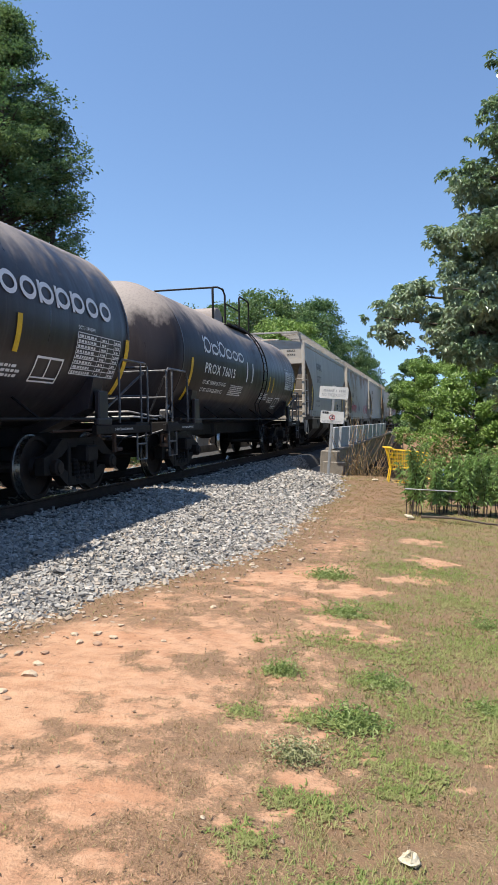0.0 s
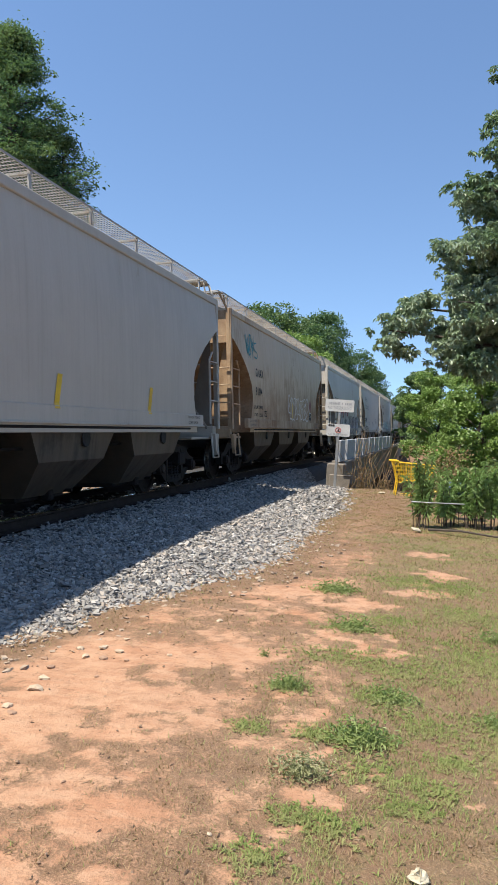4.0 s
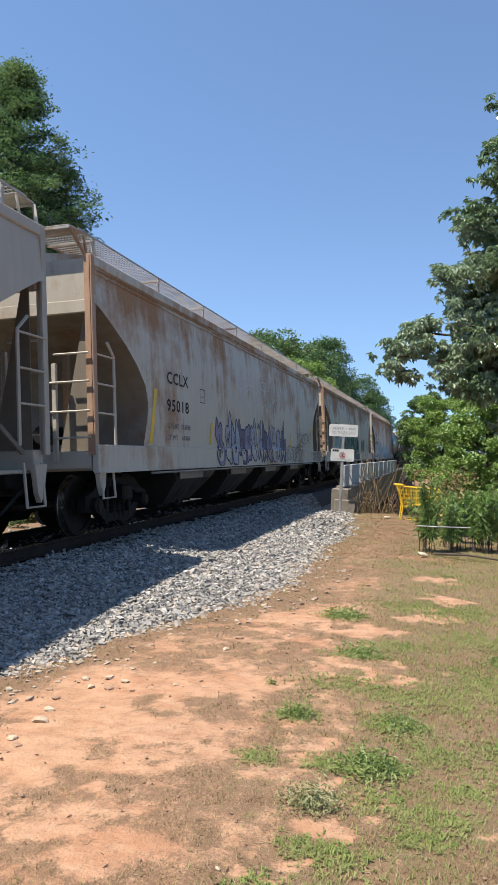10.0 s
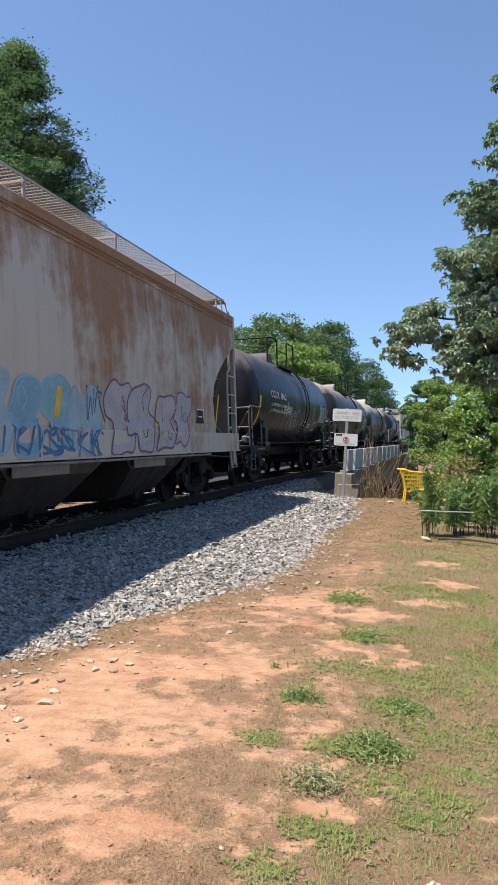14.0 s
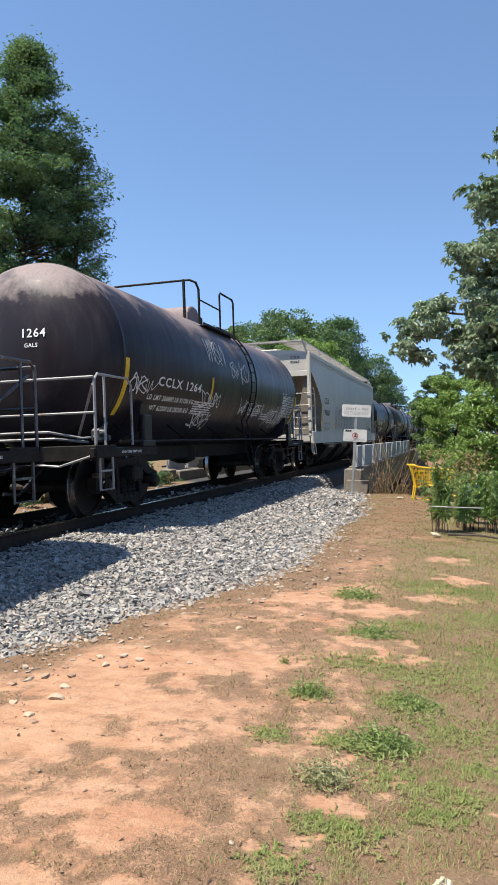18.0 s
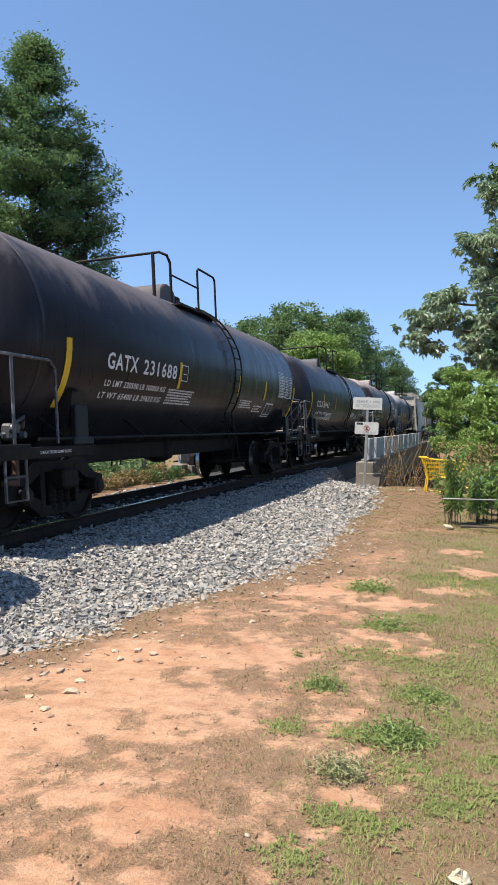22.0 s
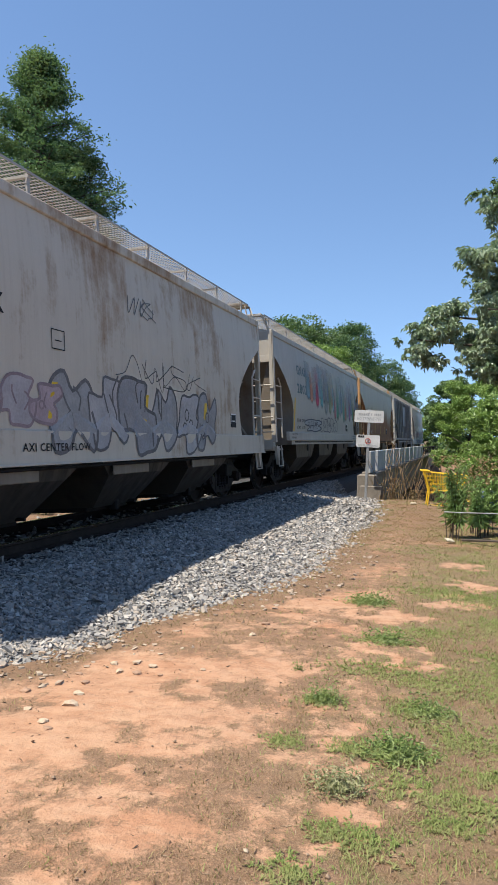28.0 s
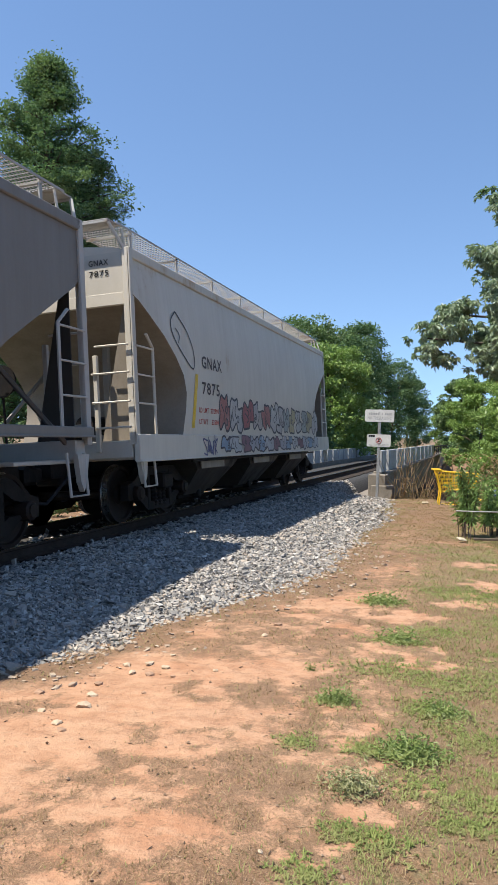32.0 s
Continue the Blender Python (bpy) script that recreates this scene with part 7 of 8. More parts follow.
q = -1.65
c, ln, su = put(q, tank(q, 11.85, DUST, "dusty black tank car with large white lettering and yellow stripes"))
tank_marks(c, ln, su, (), 2.3, 2.1, (ln - 3.6,), table=2.36, square=1.88)
brand(c, su, ln - 5.7, 2.62, 0.42, 11, WHITE, 0.9)
q = 13.3
c, ln, su = put(q, tank(q, 26.65, DUST, "dusty black tank car with white lettering and a domed top platform"))
tank_marks(c, ln, su, (("PROX 76015", 1.75, 4.25),), 2.18, 2.17, (8.2, 8.75), (("LD LMT 200900 LB 91100 KG", 1.8, 3.6), ("LT WT 62100 LB 28200 KG", 1.8, 3.5)), 0.85, 2.72, 1.75, 0.22)
for yy in (5.4, 6.0):
    stripe(c, su, yy, 2.13, 2.66, 0.1, WHITE, "white_bar")
brand(c, su, 1.7, 2.6, 0.37, 6, WHITE, 1.35)
q = 27.9
c, ln, su = put(q, hopper(q, 40.7, (0.345, 0.335, 0.32), RUST, 0.0, label="plain pale grey covered hopper car with a roof walk", **A_SILL))
numbers(c, su, "GNAX", "2777", 2.7, 1.4, 3.3, 0.3, 2.74, 1.2, FADED)
end_letters(c, "GNAX", "2777", BLACK)
weights(c, su, 2.3, 1.1, 1.95, "233900", "52100", FADED)
letter(c, su, "WARNING", 7.05, 1.98, 0.12, BLACK)
stencils(c, su, (7.0,), 1.88, 5)
stencils(c, su, (9.9,), 1.9, 3)
frame_box(c, su, 9.05, 1.6, 0.5, 0.31, WHITE, solid=BLACK)
short_stripes(c, su, (8.62,), 1.52, 2.0)
tall_stripe(c, su, 11.25, 1.5, 2.5, 0.3)
tall_stripe(c, su, 1.2)
drip_lines(c, su, (4.2, 6.3), 1.6, 3.9, (0.2, 0.2, 0.2))
graffiti(c, su, 7.65, 9.2, 1.26, 1.42, ((0, 0, 0),), (0.03, 0.03, 0.03), 6, 2, False, 0.03)
q = 42.2
c, ln, su = put(q, hopper(q, 55.6, (0.40, 0.385, 0.36), (0.30, 0.17, 0.095), 0.04, tops=0.17, label="grey covered hopper car stained brown with red graffiti", **A_SILL))
numbers(c, su, "GNAX", "7242", 2.05, 1.0, 2.5, 0.24, 2.0, 0.8)
end_letters(c, "GNAX", "7242", BLACK)
tall_stripe(c, su, 1.25)
graffiti(c, su, 1.9, 4.7, 1.6, 2.05, (RED_INK,), RED_INK, 7, 3, False, 0.07)
graffiti(c, su, 5.3, 6.6, 1.6, 2.1, (RED_INK,), (0.03, 0.03, 0.1), 4, 4, False, 0.05)
graffiti(c, su, 7.4, 8.4, 1.6, 1.9, (RED_INK,), (0.1, 0.1, 0.12), 3, 7, False, 0.03)
graffiti(c, su, 9.2, 11.8, 1.6, 2.05, (RED_INK,), RED_INK, 5, 5, False, 0.07)
q = 56.8
c, ln, su = put(q, hopper(q, 69.7, (0.38, 0.38, 0.36), RUST, 0.0, label="pale grey covered hopper car with yellow stripes", **A_SILL))
numbers(c, su, "GNAX", "3177", 2.0, 1.3, 3.2, 0.3, 2.65, 1.15)
weights(c, su, 1.9, 1.1, 1.9, "233900", "52100")
tall_stripe(c, su, 1.3)
short_stripes(c, su, (5.6, 8.7))
q = 70.85
TAN_END = (0.42, 0.29, 0.17)
c, ln, su = put(q, hopper(q, 84.5, (0.42, 0.35, 0.255), (0.24, 0.14, 0.07), 0.05, tops=-0.02, lows=0.2, end_rgb=TAN_END, label="tan covered hopper car streaked with brown rust along its lower side", **A_SILL))
numbers(c, su, "GNAX", "8184", 2.15, 0.85, 2.68, 0.23, 2.15, 0.7)
end_letters(c, "GNAX", "8184", BLACK)
weights(c, su, 1.95, 0.95, 1.85, "233900", "52500")
frame_box(c, su, 3.1, 1.56, 0.28, 0.16, BLACK)
piece(c, su, 6.5, 10.1, 1.5, 2.35, ((0.5, 0.45, 0.38),), (0.78, 0.74, 0.68), 6, 8, 0.035, 0.1, False, 2)
part("patch", Build().add([(su(2.1) + 0.008, 10.5 + a, 2.12 + b_) for a, b_ in ((-0.26, 0), (0, -0.26), (0.28, 0.02), (0.02, 0.26))], [(0, 1, 2, 3)]), plain("brown_red_placard", (0.22, 0.06, 0.04), 0.6), c, "faded red diamond placard")
frame_box(c, su, 10.35, 1.56, 0.34, 0.3, WHITE, solid=BLACK)
short_stripes(c, su, (7.0,), 1.55, 2.1)
graffiti(c, su, 1.3, 2.4, 3.2, 3.75, ((0.05, 0.28, 0.26),), (0.03, 0.24, 0.24), 4, 9, False, 0.05)
drip_lines(c, su, (7.3, 7.5, 8.4, 8.9), 1.6, 3.6, (0.10, 0.075, 0.05))
q = 86.4
c, ln, su = put(q, hopper(q, 99.35, GREY_W, TAN, 0.0, tops=0.02, label="white-grey covered hopper car with pale graffiti spotted red"))
numbers(c, su, "GNAX", "8023", 1.88, 1.15, 2.6, 0.24, 2.08, 0.95)
weights(c, su, 1.78, 1.05, 1.78, "232800", "53200")
plate_c(c, su, 3.75, 2.42, 0.3, 0.26)
piece(c, su, 2.8, 7.3, 0.97, 2.36, ((0.52, 0.52, 0.5), (0.45, 0.44, 0.45)), INK_BLACK, 5, 11, 0.11, 0.0, True, 4, (0.42, 0.03, 0.07))
piece(c, su, 7.3, 11.7, 0.97, 2.05, ((0.34, 0.33, 0.36), (0.42, 0.42, 0.42), (0.26, 0.2, 0.26)), INK_BLACK, 8, 14, 0.06, 0.15, True, 3)
piece(c, su, 1.9, 2.8, 0.97, 1.55, ((0.42, 0.05, 0.1), (0.38, 0.04, 0.08)), (0.3, 0.03, 0.06), 3, 13, 0.05, 0.0, True, 0)
q = 100.7
c, ln, su = put(q, hopper(q, 114.2, (0.40, 0.395, 0.375), TAN, -0.03, label="pale grey covered hopper car with black scrawls", **A_SILL))
numbers(c, su, "NAHX", "321412", 2.08, 1.5, 3.27, 0.29, 2.72, 2.0, FADED)
weights(c, su, 1.9, 1.1, 1.85, "223000", "59600", FADED)
graffiti(c, su, 1.7, 2.9, 1.88, 2.08, ((0, 0, 0),), (0.02, 0.02, 0.02), 5, 21, False, 0.07)
graffiti(c, su, 2.25, 3.5, 1.27, 1.5, ((0, 0, 0),), (0.04, 0.04, 0.05), 5, 23, False, 0.035)
graffiti(c, su, 9.0, 10.4, 1.78, 2.1, ((0, 0, 0),), (0.03, 0.03, 0.03), 4, 22, False, 0.05)
graffiti(c, su, 9.6, 10.4, 1.3, 1.42, ((0, 0, 0),), (0.03, 0.03, 0.03), 4, 27, False, 0.03)
stencils(c, su, (4.2, 7.0), 1.8, 4)
drip_lines(c, su, (4.9, 5.6, 6.0), 1.6, 2.5, (0.28, 0.26, 0.22))
tall_stripe(c, su, 1.35)
q = 115.8
c, ln, su = put(q, hopper(q, 128.8, (0.41, 0.415, 0.41), TAN, -0.02, label="blue-grey covered hopper car with thin violet scrawls", **A_SILL))
numbers(c, su, "GNAX", "3148", 1.88, 1.32, 3.27, 0.31, 2.66, 1.16)
weights(c, su, 1.66, 1.1, 1.86, "232900", "53100")
piece(c, su, 3.3, 7.45, 1.26, 2.12, ((0.36, 0.46, 0.45), (0.40, 0.45, 0.44), (0.30, 0.43, 0.42)), (0.05, 0.16, 0.16), 7, 24, 0.03, 0.0, True, 2)
piece(c, su, 7.9, 12.2, 1.3, 1.98, ((0.46, 0.45, 0.46),), (0.14, 0.14, 0.16), 5, 25, 0.025, 0.3, False, 1)
for yy, zz, rr, rgb in ((2.11, 2.08, 0.2, (0.3, 0.1, 0.12)), (2.9, 2.1, 0.26, (0.08, 0.08, 0.1)), (1.8, 1.4, 0.17, (0.08, 0.06, 0.1)), (2.6, 1.4, 0.22, (0.08, 0.08, 0.1)), (7.5, 2.0, 0.22, (0.1, 0.1, 0.12)), (9.3, 1.85, 0.2, (0.1, 0.1, 0.12)), (10.4, 1.9, 0.22, (0.1, 0.1, 0.12))):
    b = Build()
    for k in range(4):
        a = k * math.pi / 4 + 0.2
        ribbon([(yy - rr * math.cos(a), zz - rr * math.sin(a)), (yy, zz), (yy + rr * math.cos(a), zz + rr * math.sin(a))], 0.028, 0.006 + 0.0005 * k, b, su)
    part("graffiti_star", b, ink(rgb), c, "sprayed star of crossed lines")
plate_c(c, su, 4.3, 3.0)
frame_box(c, su, 3.3, 1.5, 0.28, 0.2, WHITE, solid=BLACK)
end_letters(c, "GNAX", "3148", BLACK)
tall_stripe(c, su, 1.28)
graffiti(c, su, 7.3, 7.6, 2.7, 3.1, ((0.3, 0.3, 0.3),), (0.2, 0.2, 0.2), 1, 26, False, 0.03)
q = 130.25
c, ln, su = put(q, hopper(q, 143.2, (0.33, 0.325, 0.30), TAN, -0.04, label="clean grey covered hopper car with dark blue numbers", **A_SILL))
numbers(c, su, "MULX", "243996", 1.7, 1.3, 3.22, 0.31, 2.67, 1.95, NAVY)
end_letters(c, "MULX", "243996", NAVY)
weights(c, su, 1.6, 1.1, 1.88, "233000", "53000")
plate_c(c, su, 4.25, 3.0)
tall_stripe(c, su, 1.25)
short_stripes(c, su, (3.78, 6.6, 9.2), 1.54, 2.0)
frame_box(c, su, 9.5, 1.65, 0.4, 0.3, WHITE, solid=BLACK)
frame_box(c, su, 3.2, 1.58, 0.35, 0.2, BLACK)
stencils(c, su, (4.8, 6.9, 8.0), 1.85, 5)
drip_lines(c, su, (3.3, 4.9, 6.3, 7.4, 8.3, 9.2), 1.6, 2.9, (0.2, 0.19, 0.17))
q = 144.55
POST_RUST = (0.40, 0.25, 0.16)
c, ln, su = put(q, hopper(q, 163.95, (0.38, 0.375, 0.35), (0.30, 0.16, 0.075), 0.07, tops=0.14, post_rgb=POST_RUST, label="long grey hopper car with rust runs and violet graffiti", **LONG))
numbers(c, su, "CCLX", "95018", 2.7, 1.12, 2.55, 0.23, 2.02, 1.12)
weights(c, su, 2.7, 1.2, 1.78, "216500", "69500", FADED)
plate_c(c, su, 4.5, 2.3, 0.3, 0.3)
piece(c, su, 5.6, 12.6, 0.96, 1.95, ((0.22, 0.2, 0.3), (0.34, 0.34, 0.38), (0.30, 0.33, 0.40), (0.12, 0.1, 0.18)), (0.04, 0.035, 0.06), 12, 31, 0.05, 0.55, True, 4)
piece(c, su, 12.4, 15.6, 0.96, 1.5, ((0.4, 0.4, 0.40),), (0.12, 0.10, 0.12), 7, 32, 0.03, 0.2, False, 2)
graffiti(c, su, 14.6, 17.2, 1.5, 1.95, ((0.45, 0.45, 0.43),), (0.08, 0.08, 0.12), 4, 33, False, 0.03)
graffiti(c, su, 17.4, 19.0, 0.98, 1.3, ((0.45, 0.45, 0.43),), (0.05, 0.05, 0.07), 5, 35, False, 0.04)
graffiti(c, su, 7.4, 12.0, 2.5, 3.3, ((0.5, 0.5, 0.5),), (0.52, 0.52, 0.5), 3, 34, False, 0.03)
tall_stripe(c, su, 1.85, 1.38, 2.38)
tall_stripe(c, su, ln - 2.2, 1.38, 2.3)
short_stripes(c, su, (5.1, 9.0, 13.4))
q = 165.4
c, ln, su = put(q, hopper(q, 184.7, (0.40, 0.39, 0.36), (0.29, 0.145, 0.07), 0.06, tops=0.22, post_rgb=POST_RUST, label="long grey hopper car rusted at the top with teal graffiti", **LONG))
numbers(c, su, "CCLX", "95021", 2.6, 1.1, 2.55, 0.23, 2.02, 1.12)
plate_c(c, su, 4.02, 2.28, 0.34, 0.26)
piece(c, su, 2.6, 5.6, 1.36, 2.24, ((0.17, 0.33, 0.33), (0.22, 0.38, 0.38)), (0.55, 0.5, 0.5), 4, 40, 0.04, 0.0, True, 2)
MIST = random.Random(29)
fade(c, su, [(6.3 + 0.58 * k, MIST.uniform(0.7, 1.3), 1.4, MIST.uniform(2.3, 2.9), (0.03, 0.14, 0.12), MIST.uniform(0.6, 1.1)) for k in range(10)])
piece(c, su, 5.5, 11.9, 0.96, 2.2, ((0.02, 0.025, 0.027), (0.025, 0.03, 0.035), (0.03, 0.10, 0.08), (0.02, 0.03, 0.03)), (0.22, 0.46, 0.40), 7, 41, 0.03, 0.5, True, 3)
piece(c, su, 6.0, 12.0, 0.955, 1.3, ((0.04, 0.05, 0.09), (0.05, 0.10, 0.12)), (0.03, 0.03, 0.05), 9, 42, 0.03, 0.0, True, 1)
graffiti(c, su, 5.3, 6.0, 0.98, 1.2, ((0, 0, 0),), (0.03, 0.03, 0.05), 3, 47, False, 0.03)
piece(c, su, 13.2, 15.0, 1.38, 2.15, ((0.05, 0.06, 0.06), (0.05, 0.16, 0.13)), (0.03, 0.03, 0.03), 4, 48, 0.03, 0.4, True, 1)
graffiti(c, su, 15.6, 16.8, 1.6, 1.9, ((0, 0, 0),), (0.08, 0.08, 0.08), 4, 49, False, 0.03)
tall_stripe(c, su, 1.85, 1.38, 2.38)
short_stripes(c, su, (4.85, 12.2))
q = 186.1
c, ln, su = put(q, hopper(q, 205.5, (0.42, 0.40, 0.36), (0.30, 0.16, 0.08), 0.09, tops=0.2, label="long grey hopper car rusted at the top with pale blue graffiti", **LONG))
numbers(c, su, "CCLX", "95047", 2.35, 1.0, 2.52, 0.24, 2.06, 1.14)
word(c, su, "MOMS", 3.5, 4.2, 2.35, 0.17, BLACK, "black hand-painted tag")
graffiti(c, su, 1.8, 2.5, 2.25, 2.85, ((0, 0, 0),), (0.04, 0.04, 0.05), 2, 43, False, 0.06)
piece(c, su, 1.95, 6.9, 0.96, 2.25, ((0.40, 0.42, 0.40), (0.34, 0.42, 0.43)), (0.06, 0.08, 0.09), 5, 44, 0.07, 0.1, True, 3)
piece(c, su, 6.7, 12.3, 0.96, 2.0, ((0.24, 0.42, 0.48), (0.34, 0.45, 0.48), (0.20, 0.38, 0.46)), (0.30, 0.45, 0.48), 8, 45, 0.03, 0.2, True, 2)
graffiti(c, su, 8.9, 12.4, 0.98, 1.36, ((0, 0, 0),), (0.05, 0.16, 0.32), 9, 51, False, 0.045)
graffiti(c, su, 11.9, 12.5, 1.45, 2.0, ((0, 0, 0),), (0.05, 0.14, 0.24), 2, 59, False, 0.04)
piece(c, su, 12.5, 16.1, 0.97, 2.15, ((0.46, 0.40, 0.38), (0.44, 0.40, 0.40)), (0.20, 0.09, 0.14), 4, 46, 0.035, 0.0, True, 2)
graffiti(c, su, 0.4, 1.5, 0.98, 1.3, ((0, 0, 0),), (0.03, 0.03, 0.04), 5, 60, False, 0.05)
frame_box(c, su, 16.5, 1.52, 0.42, 0.3, WHITE, solid=BLACK)
tall_stripe(c, su, 1.5, 1.4, 2.35, 0.3)
short_stripes(c, su, (11.1, 14.35))
tall_stripe(c, su, ln - 1.75, 1.4, 2.2, 0.25, 0.08)
q = 207.3
c, ln, su = put(q, tank(q, 220.0, JET, "black tank car with white lettering and yellow stripes", tops=0.49, zc=2.48, dust=(0.12, 0.105, 0.108)))
tank_marks(c, ln, su, (("CCLX", 1.7, 2.75), ("862", 3.0, 3.75)), 2.12, 2.45, (4.0, 8.6), (("LD LMT 200800 LB 91100 KG", 1.8, 3.7), ("LT WT 62200 LB 28200 KG", 1.8, 3.7)), 0.5, 2.5)
graffiti(c, su, 4.5, 7.6, 1.6, 2.2, ((0.3, 0.3, 0.3),), (0.36, 0.35, 0.36), 6, 61, False, 0.04)
q = 221.8
c, ln, su = put(q, tank(q, 235.3, (0.025, 0.021, 0.022), "dusty black tank car with large white lettering and yellow stripes"))
tank_marks(c, ln, su, (), 2.3, 2.1, (ln - 3.4,), table=2.46, square=1.8)
brand(c, su, ln - 5.7, 2.66, 0.42, 11, WHITE, 0.9)
DIAMOND = plain("white_placard", (0.62, 0.62, 0.6), 0.5)


def placard(c, y, z):
    """A square placard that hangs on its corner from the end platform."""
    part("placard", Build().sheet([[(x, y + a, z + b_) for a, b_ in ((-0.2, 0), (0, -0.2), (0.2, 0), (0, 0.2))] for x in (1.45, 1.46)], close=True, cap=True), DIAMOND, c, "white diamond placard")
    part("placard_mark", Build().add([(1.464, y + a, z + b_) for a, b_ in ((-0.1, 0.02), (-0.05, -0.05), (0.06, -0.06), (0.1, 0.03), (0.0, 0.1))], [(0, 1, 2, 3, 4)]), BLACK, c)


placard(c, ln - 0.05, 1.42)
CREAM = plain("cream_lettering", (0.5, 0.47, 0.38), 0.6)
q = 237.05
c, ln, su = put(q, tank(q, 250.55, (0.046, 0.043, 0.04), "dusty grey-black tank car with pale lettering", tops=0.70, dust=(0.42, 0.398, 0.33)))
tank_marks(c, ln, su, (("UTLX", 1.86, 2.95), ("66922", 3.2, 4.46)), 2.02, 1.95, (3.85, 7.55, 10.1), (("LD LMT 200800 LB 91100 KG", 2.0, 4.0), ("LT WT 62200 LB 28200 KG", 2.0, 3.9)), 0.66, 2.45, ink_for=CREAM)
q = 252.55
c, ln, su = put(q, tank(q, 266.1, (0.02, 0.016, 0.019), "black tank car covered in pale scrawls", rails=PALE_PIPE, tops=0.49, dust=(0.255, 0.203, 0.188)))
tank_marks(c, ln, su, (("CCLX 1264", 1.7, 3.85),), 2.06, 2.08, (4.45,), (("LD LMT 200800 LB 91100 KG", 1.4, 3.6), ("LT WT 62200 LB 28200 KG", 1.4, 3.5)), 0.42, 2.36, 1.84, 0.16)
head_text(c, "1264", 0.12, 2.72, 0.13)
head_text(c, "GALS", 0.18, 2.57, 0.06)
graffiti(c, su, 0.55, 1.65, 1.95, 2.18, ((0.3, 0.3, 0.3),), (0.68, 0.67, 0.66), 3, 52, False, 0.03)
graffiti(c, su, 3.9, 5.2, 1.85, 2.1, ((0.3, 0.3, 0.3),), (0.68, 0.67, 0.66), 5, 53, False, 0.035)
graffiti(c, su, 3.9, 5.0, 1.42, 1.7, ((0.3, 0.3, 0.3),), (0.68, 0.67, 0.66), 5, 54, False, 0.04)
graffiti(c, su, 4.3, 5.6, 2.75, 3.25, ((0.3, 0.3, 0.3),), (0.68, 0.67, 0.66), 3, 62, False, 0.03)
graffiti(c, su, 5.8, 7.2, 2.5, 2.95, ((0.3, 0.3, 0.3),), (0.68, 0.67, 0.66), 4, 63, False, 0.03)
graffiti(c, su, 6.8, 9.0, 1.75, 2.05, ((0.3, 0.3, 0.3),), (0.68, 0.67, 0.66), 6, 64, False, 0.035)
graffiti(c, su, 9.4, 11.6, 1.5, 2.0, ((0.3, 0.3, 0.3),), (0.68, 0.67, 0.66), 8, 65, False, 0.035)
q = 267.7
c, ln, su = put(q, hopper(q, 286.9, (0.42, 0.425, 0.42), TAN, -0.03, tops=0.0, label="long pale grey hopper car with thin grey graffiti", **LONG))
numbers(c, su, "CCLX", "95067", 2.33, 1.0, 2.46, 0.22, 1.99, 1.1)
end_letters(c, "CCLX", "95067", BLACK, 4.02)
weights(c, su, 2.2, 1.1, 1.72, "216100", "69900", FADED)
piece(c, su, 4.8, 9.4, 1.42, 2.35, ((0.40, 0.40, 0.40), (0.36, 0.36, 0.37)), (0.12, 0.12, 0.14), 6, 55, 0.035, 0.5, False, 5)
graffiti(c, su, 13.4, 14.0, 1.02, 1.2, ((0, 0, 0),), (0.04, 0.04, 0.05), 4, 56, False, 0.03)
word(c, su, "HAS FOUR COMPARTMENTS", 9.3, 10.6, 1.12, 0.07, BLACK)
graffiti(c, su, 15.0, 16.2, 1.5, 1.9, ((0, 0, 0),), (0.2, 0.2, 0.2), 4, 57, False, 0.025)
frame_box(c, su, 16.3, 1.46, 0.4, 0.22, WHITE, solid=BLACK)
tall_stripe(c, su, 1.45, 1.42, 2.37, 0.28)
short_stripes(c, su, (4.7, 11.15, 14.35))
tall_stripe(c, su, ln - 1.75, 1.4, 2.2, 0.25, 0.08)
drip_lines(c, su, (10.8, 11.9, 12.1, 15.0), 2.0, 3.8, (0.27, 0.27, 0.26))
q = 288.8
c, ln, su = put(q, tank(q, 302.3, JET, "glossy black tank car with white numbers and yellow stripes", gloss=0.33, zc=2.43, tops=0.49, dust=(0.105, 0.096, 0.102)))
tank_marks(c, ln, su, (("CCLX", 1.45, 2.5), ("4452", 2.75, 3.75)), 2.0, 1.95, (2.55, 5.0, 8.6, 10.6), (("LD LMT 197200 LB 89450 KG", 1.5, 3.7), ("LT WT 65800 LB 29850 KG", 1.5, 3.65), ("BLT 12-85", 1.5, 2.3)))
graffiti(c, su, 5.3, 6.5, 1.75, 2.05, ((0, 0, 0),), (0.4, 0.45, 0.43), 5, 66, False, 0.03)
q = 304.05
c, ln, su = put(q, tank(q, 318.4, JET, "glossy black tank car with white numbers", gloss=0.33, zc=2.50, tops=0.51, dust=(0.12, 0.105, 0.108)))
tank_marks(c, ln, su, (("GATX", 1.95, 2.95), ("231688", 3.15, 4.5)), 2.12, 2.12, (4.62, 8.1, 10.25), (("LD LMT 220500 LB 100060 KG", 2.0, 4.15), ("LT WT 65400 LB 29650 KG", 1.95, 4.1)), 0.9, 2.66, cap=0.23)
frame_box(c, su, 4.72, 2.1, 0.3, 0.28, WHITE, t=0.014)
q = 319.4
c, ln, su = put(q, tank(q, 334.2, (0.017, 0.016, 0.021), "glossy black tank car with white numbers and a top platform", gloss=0.33, zc=2.38, tops=0.49, dust=(0.112, 0.105, 0.112)))
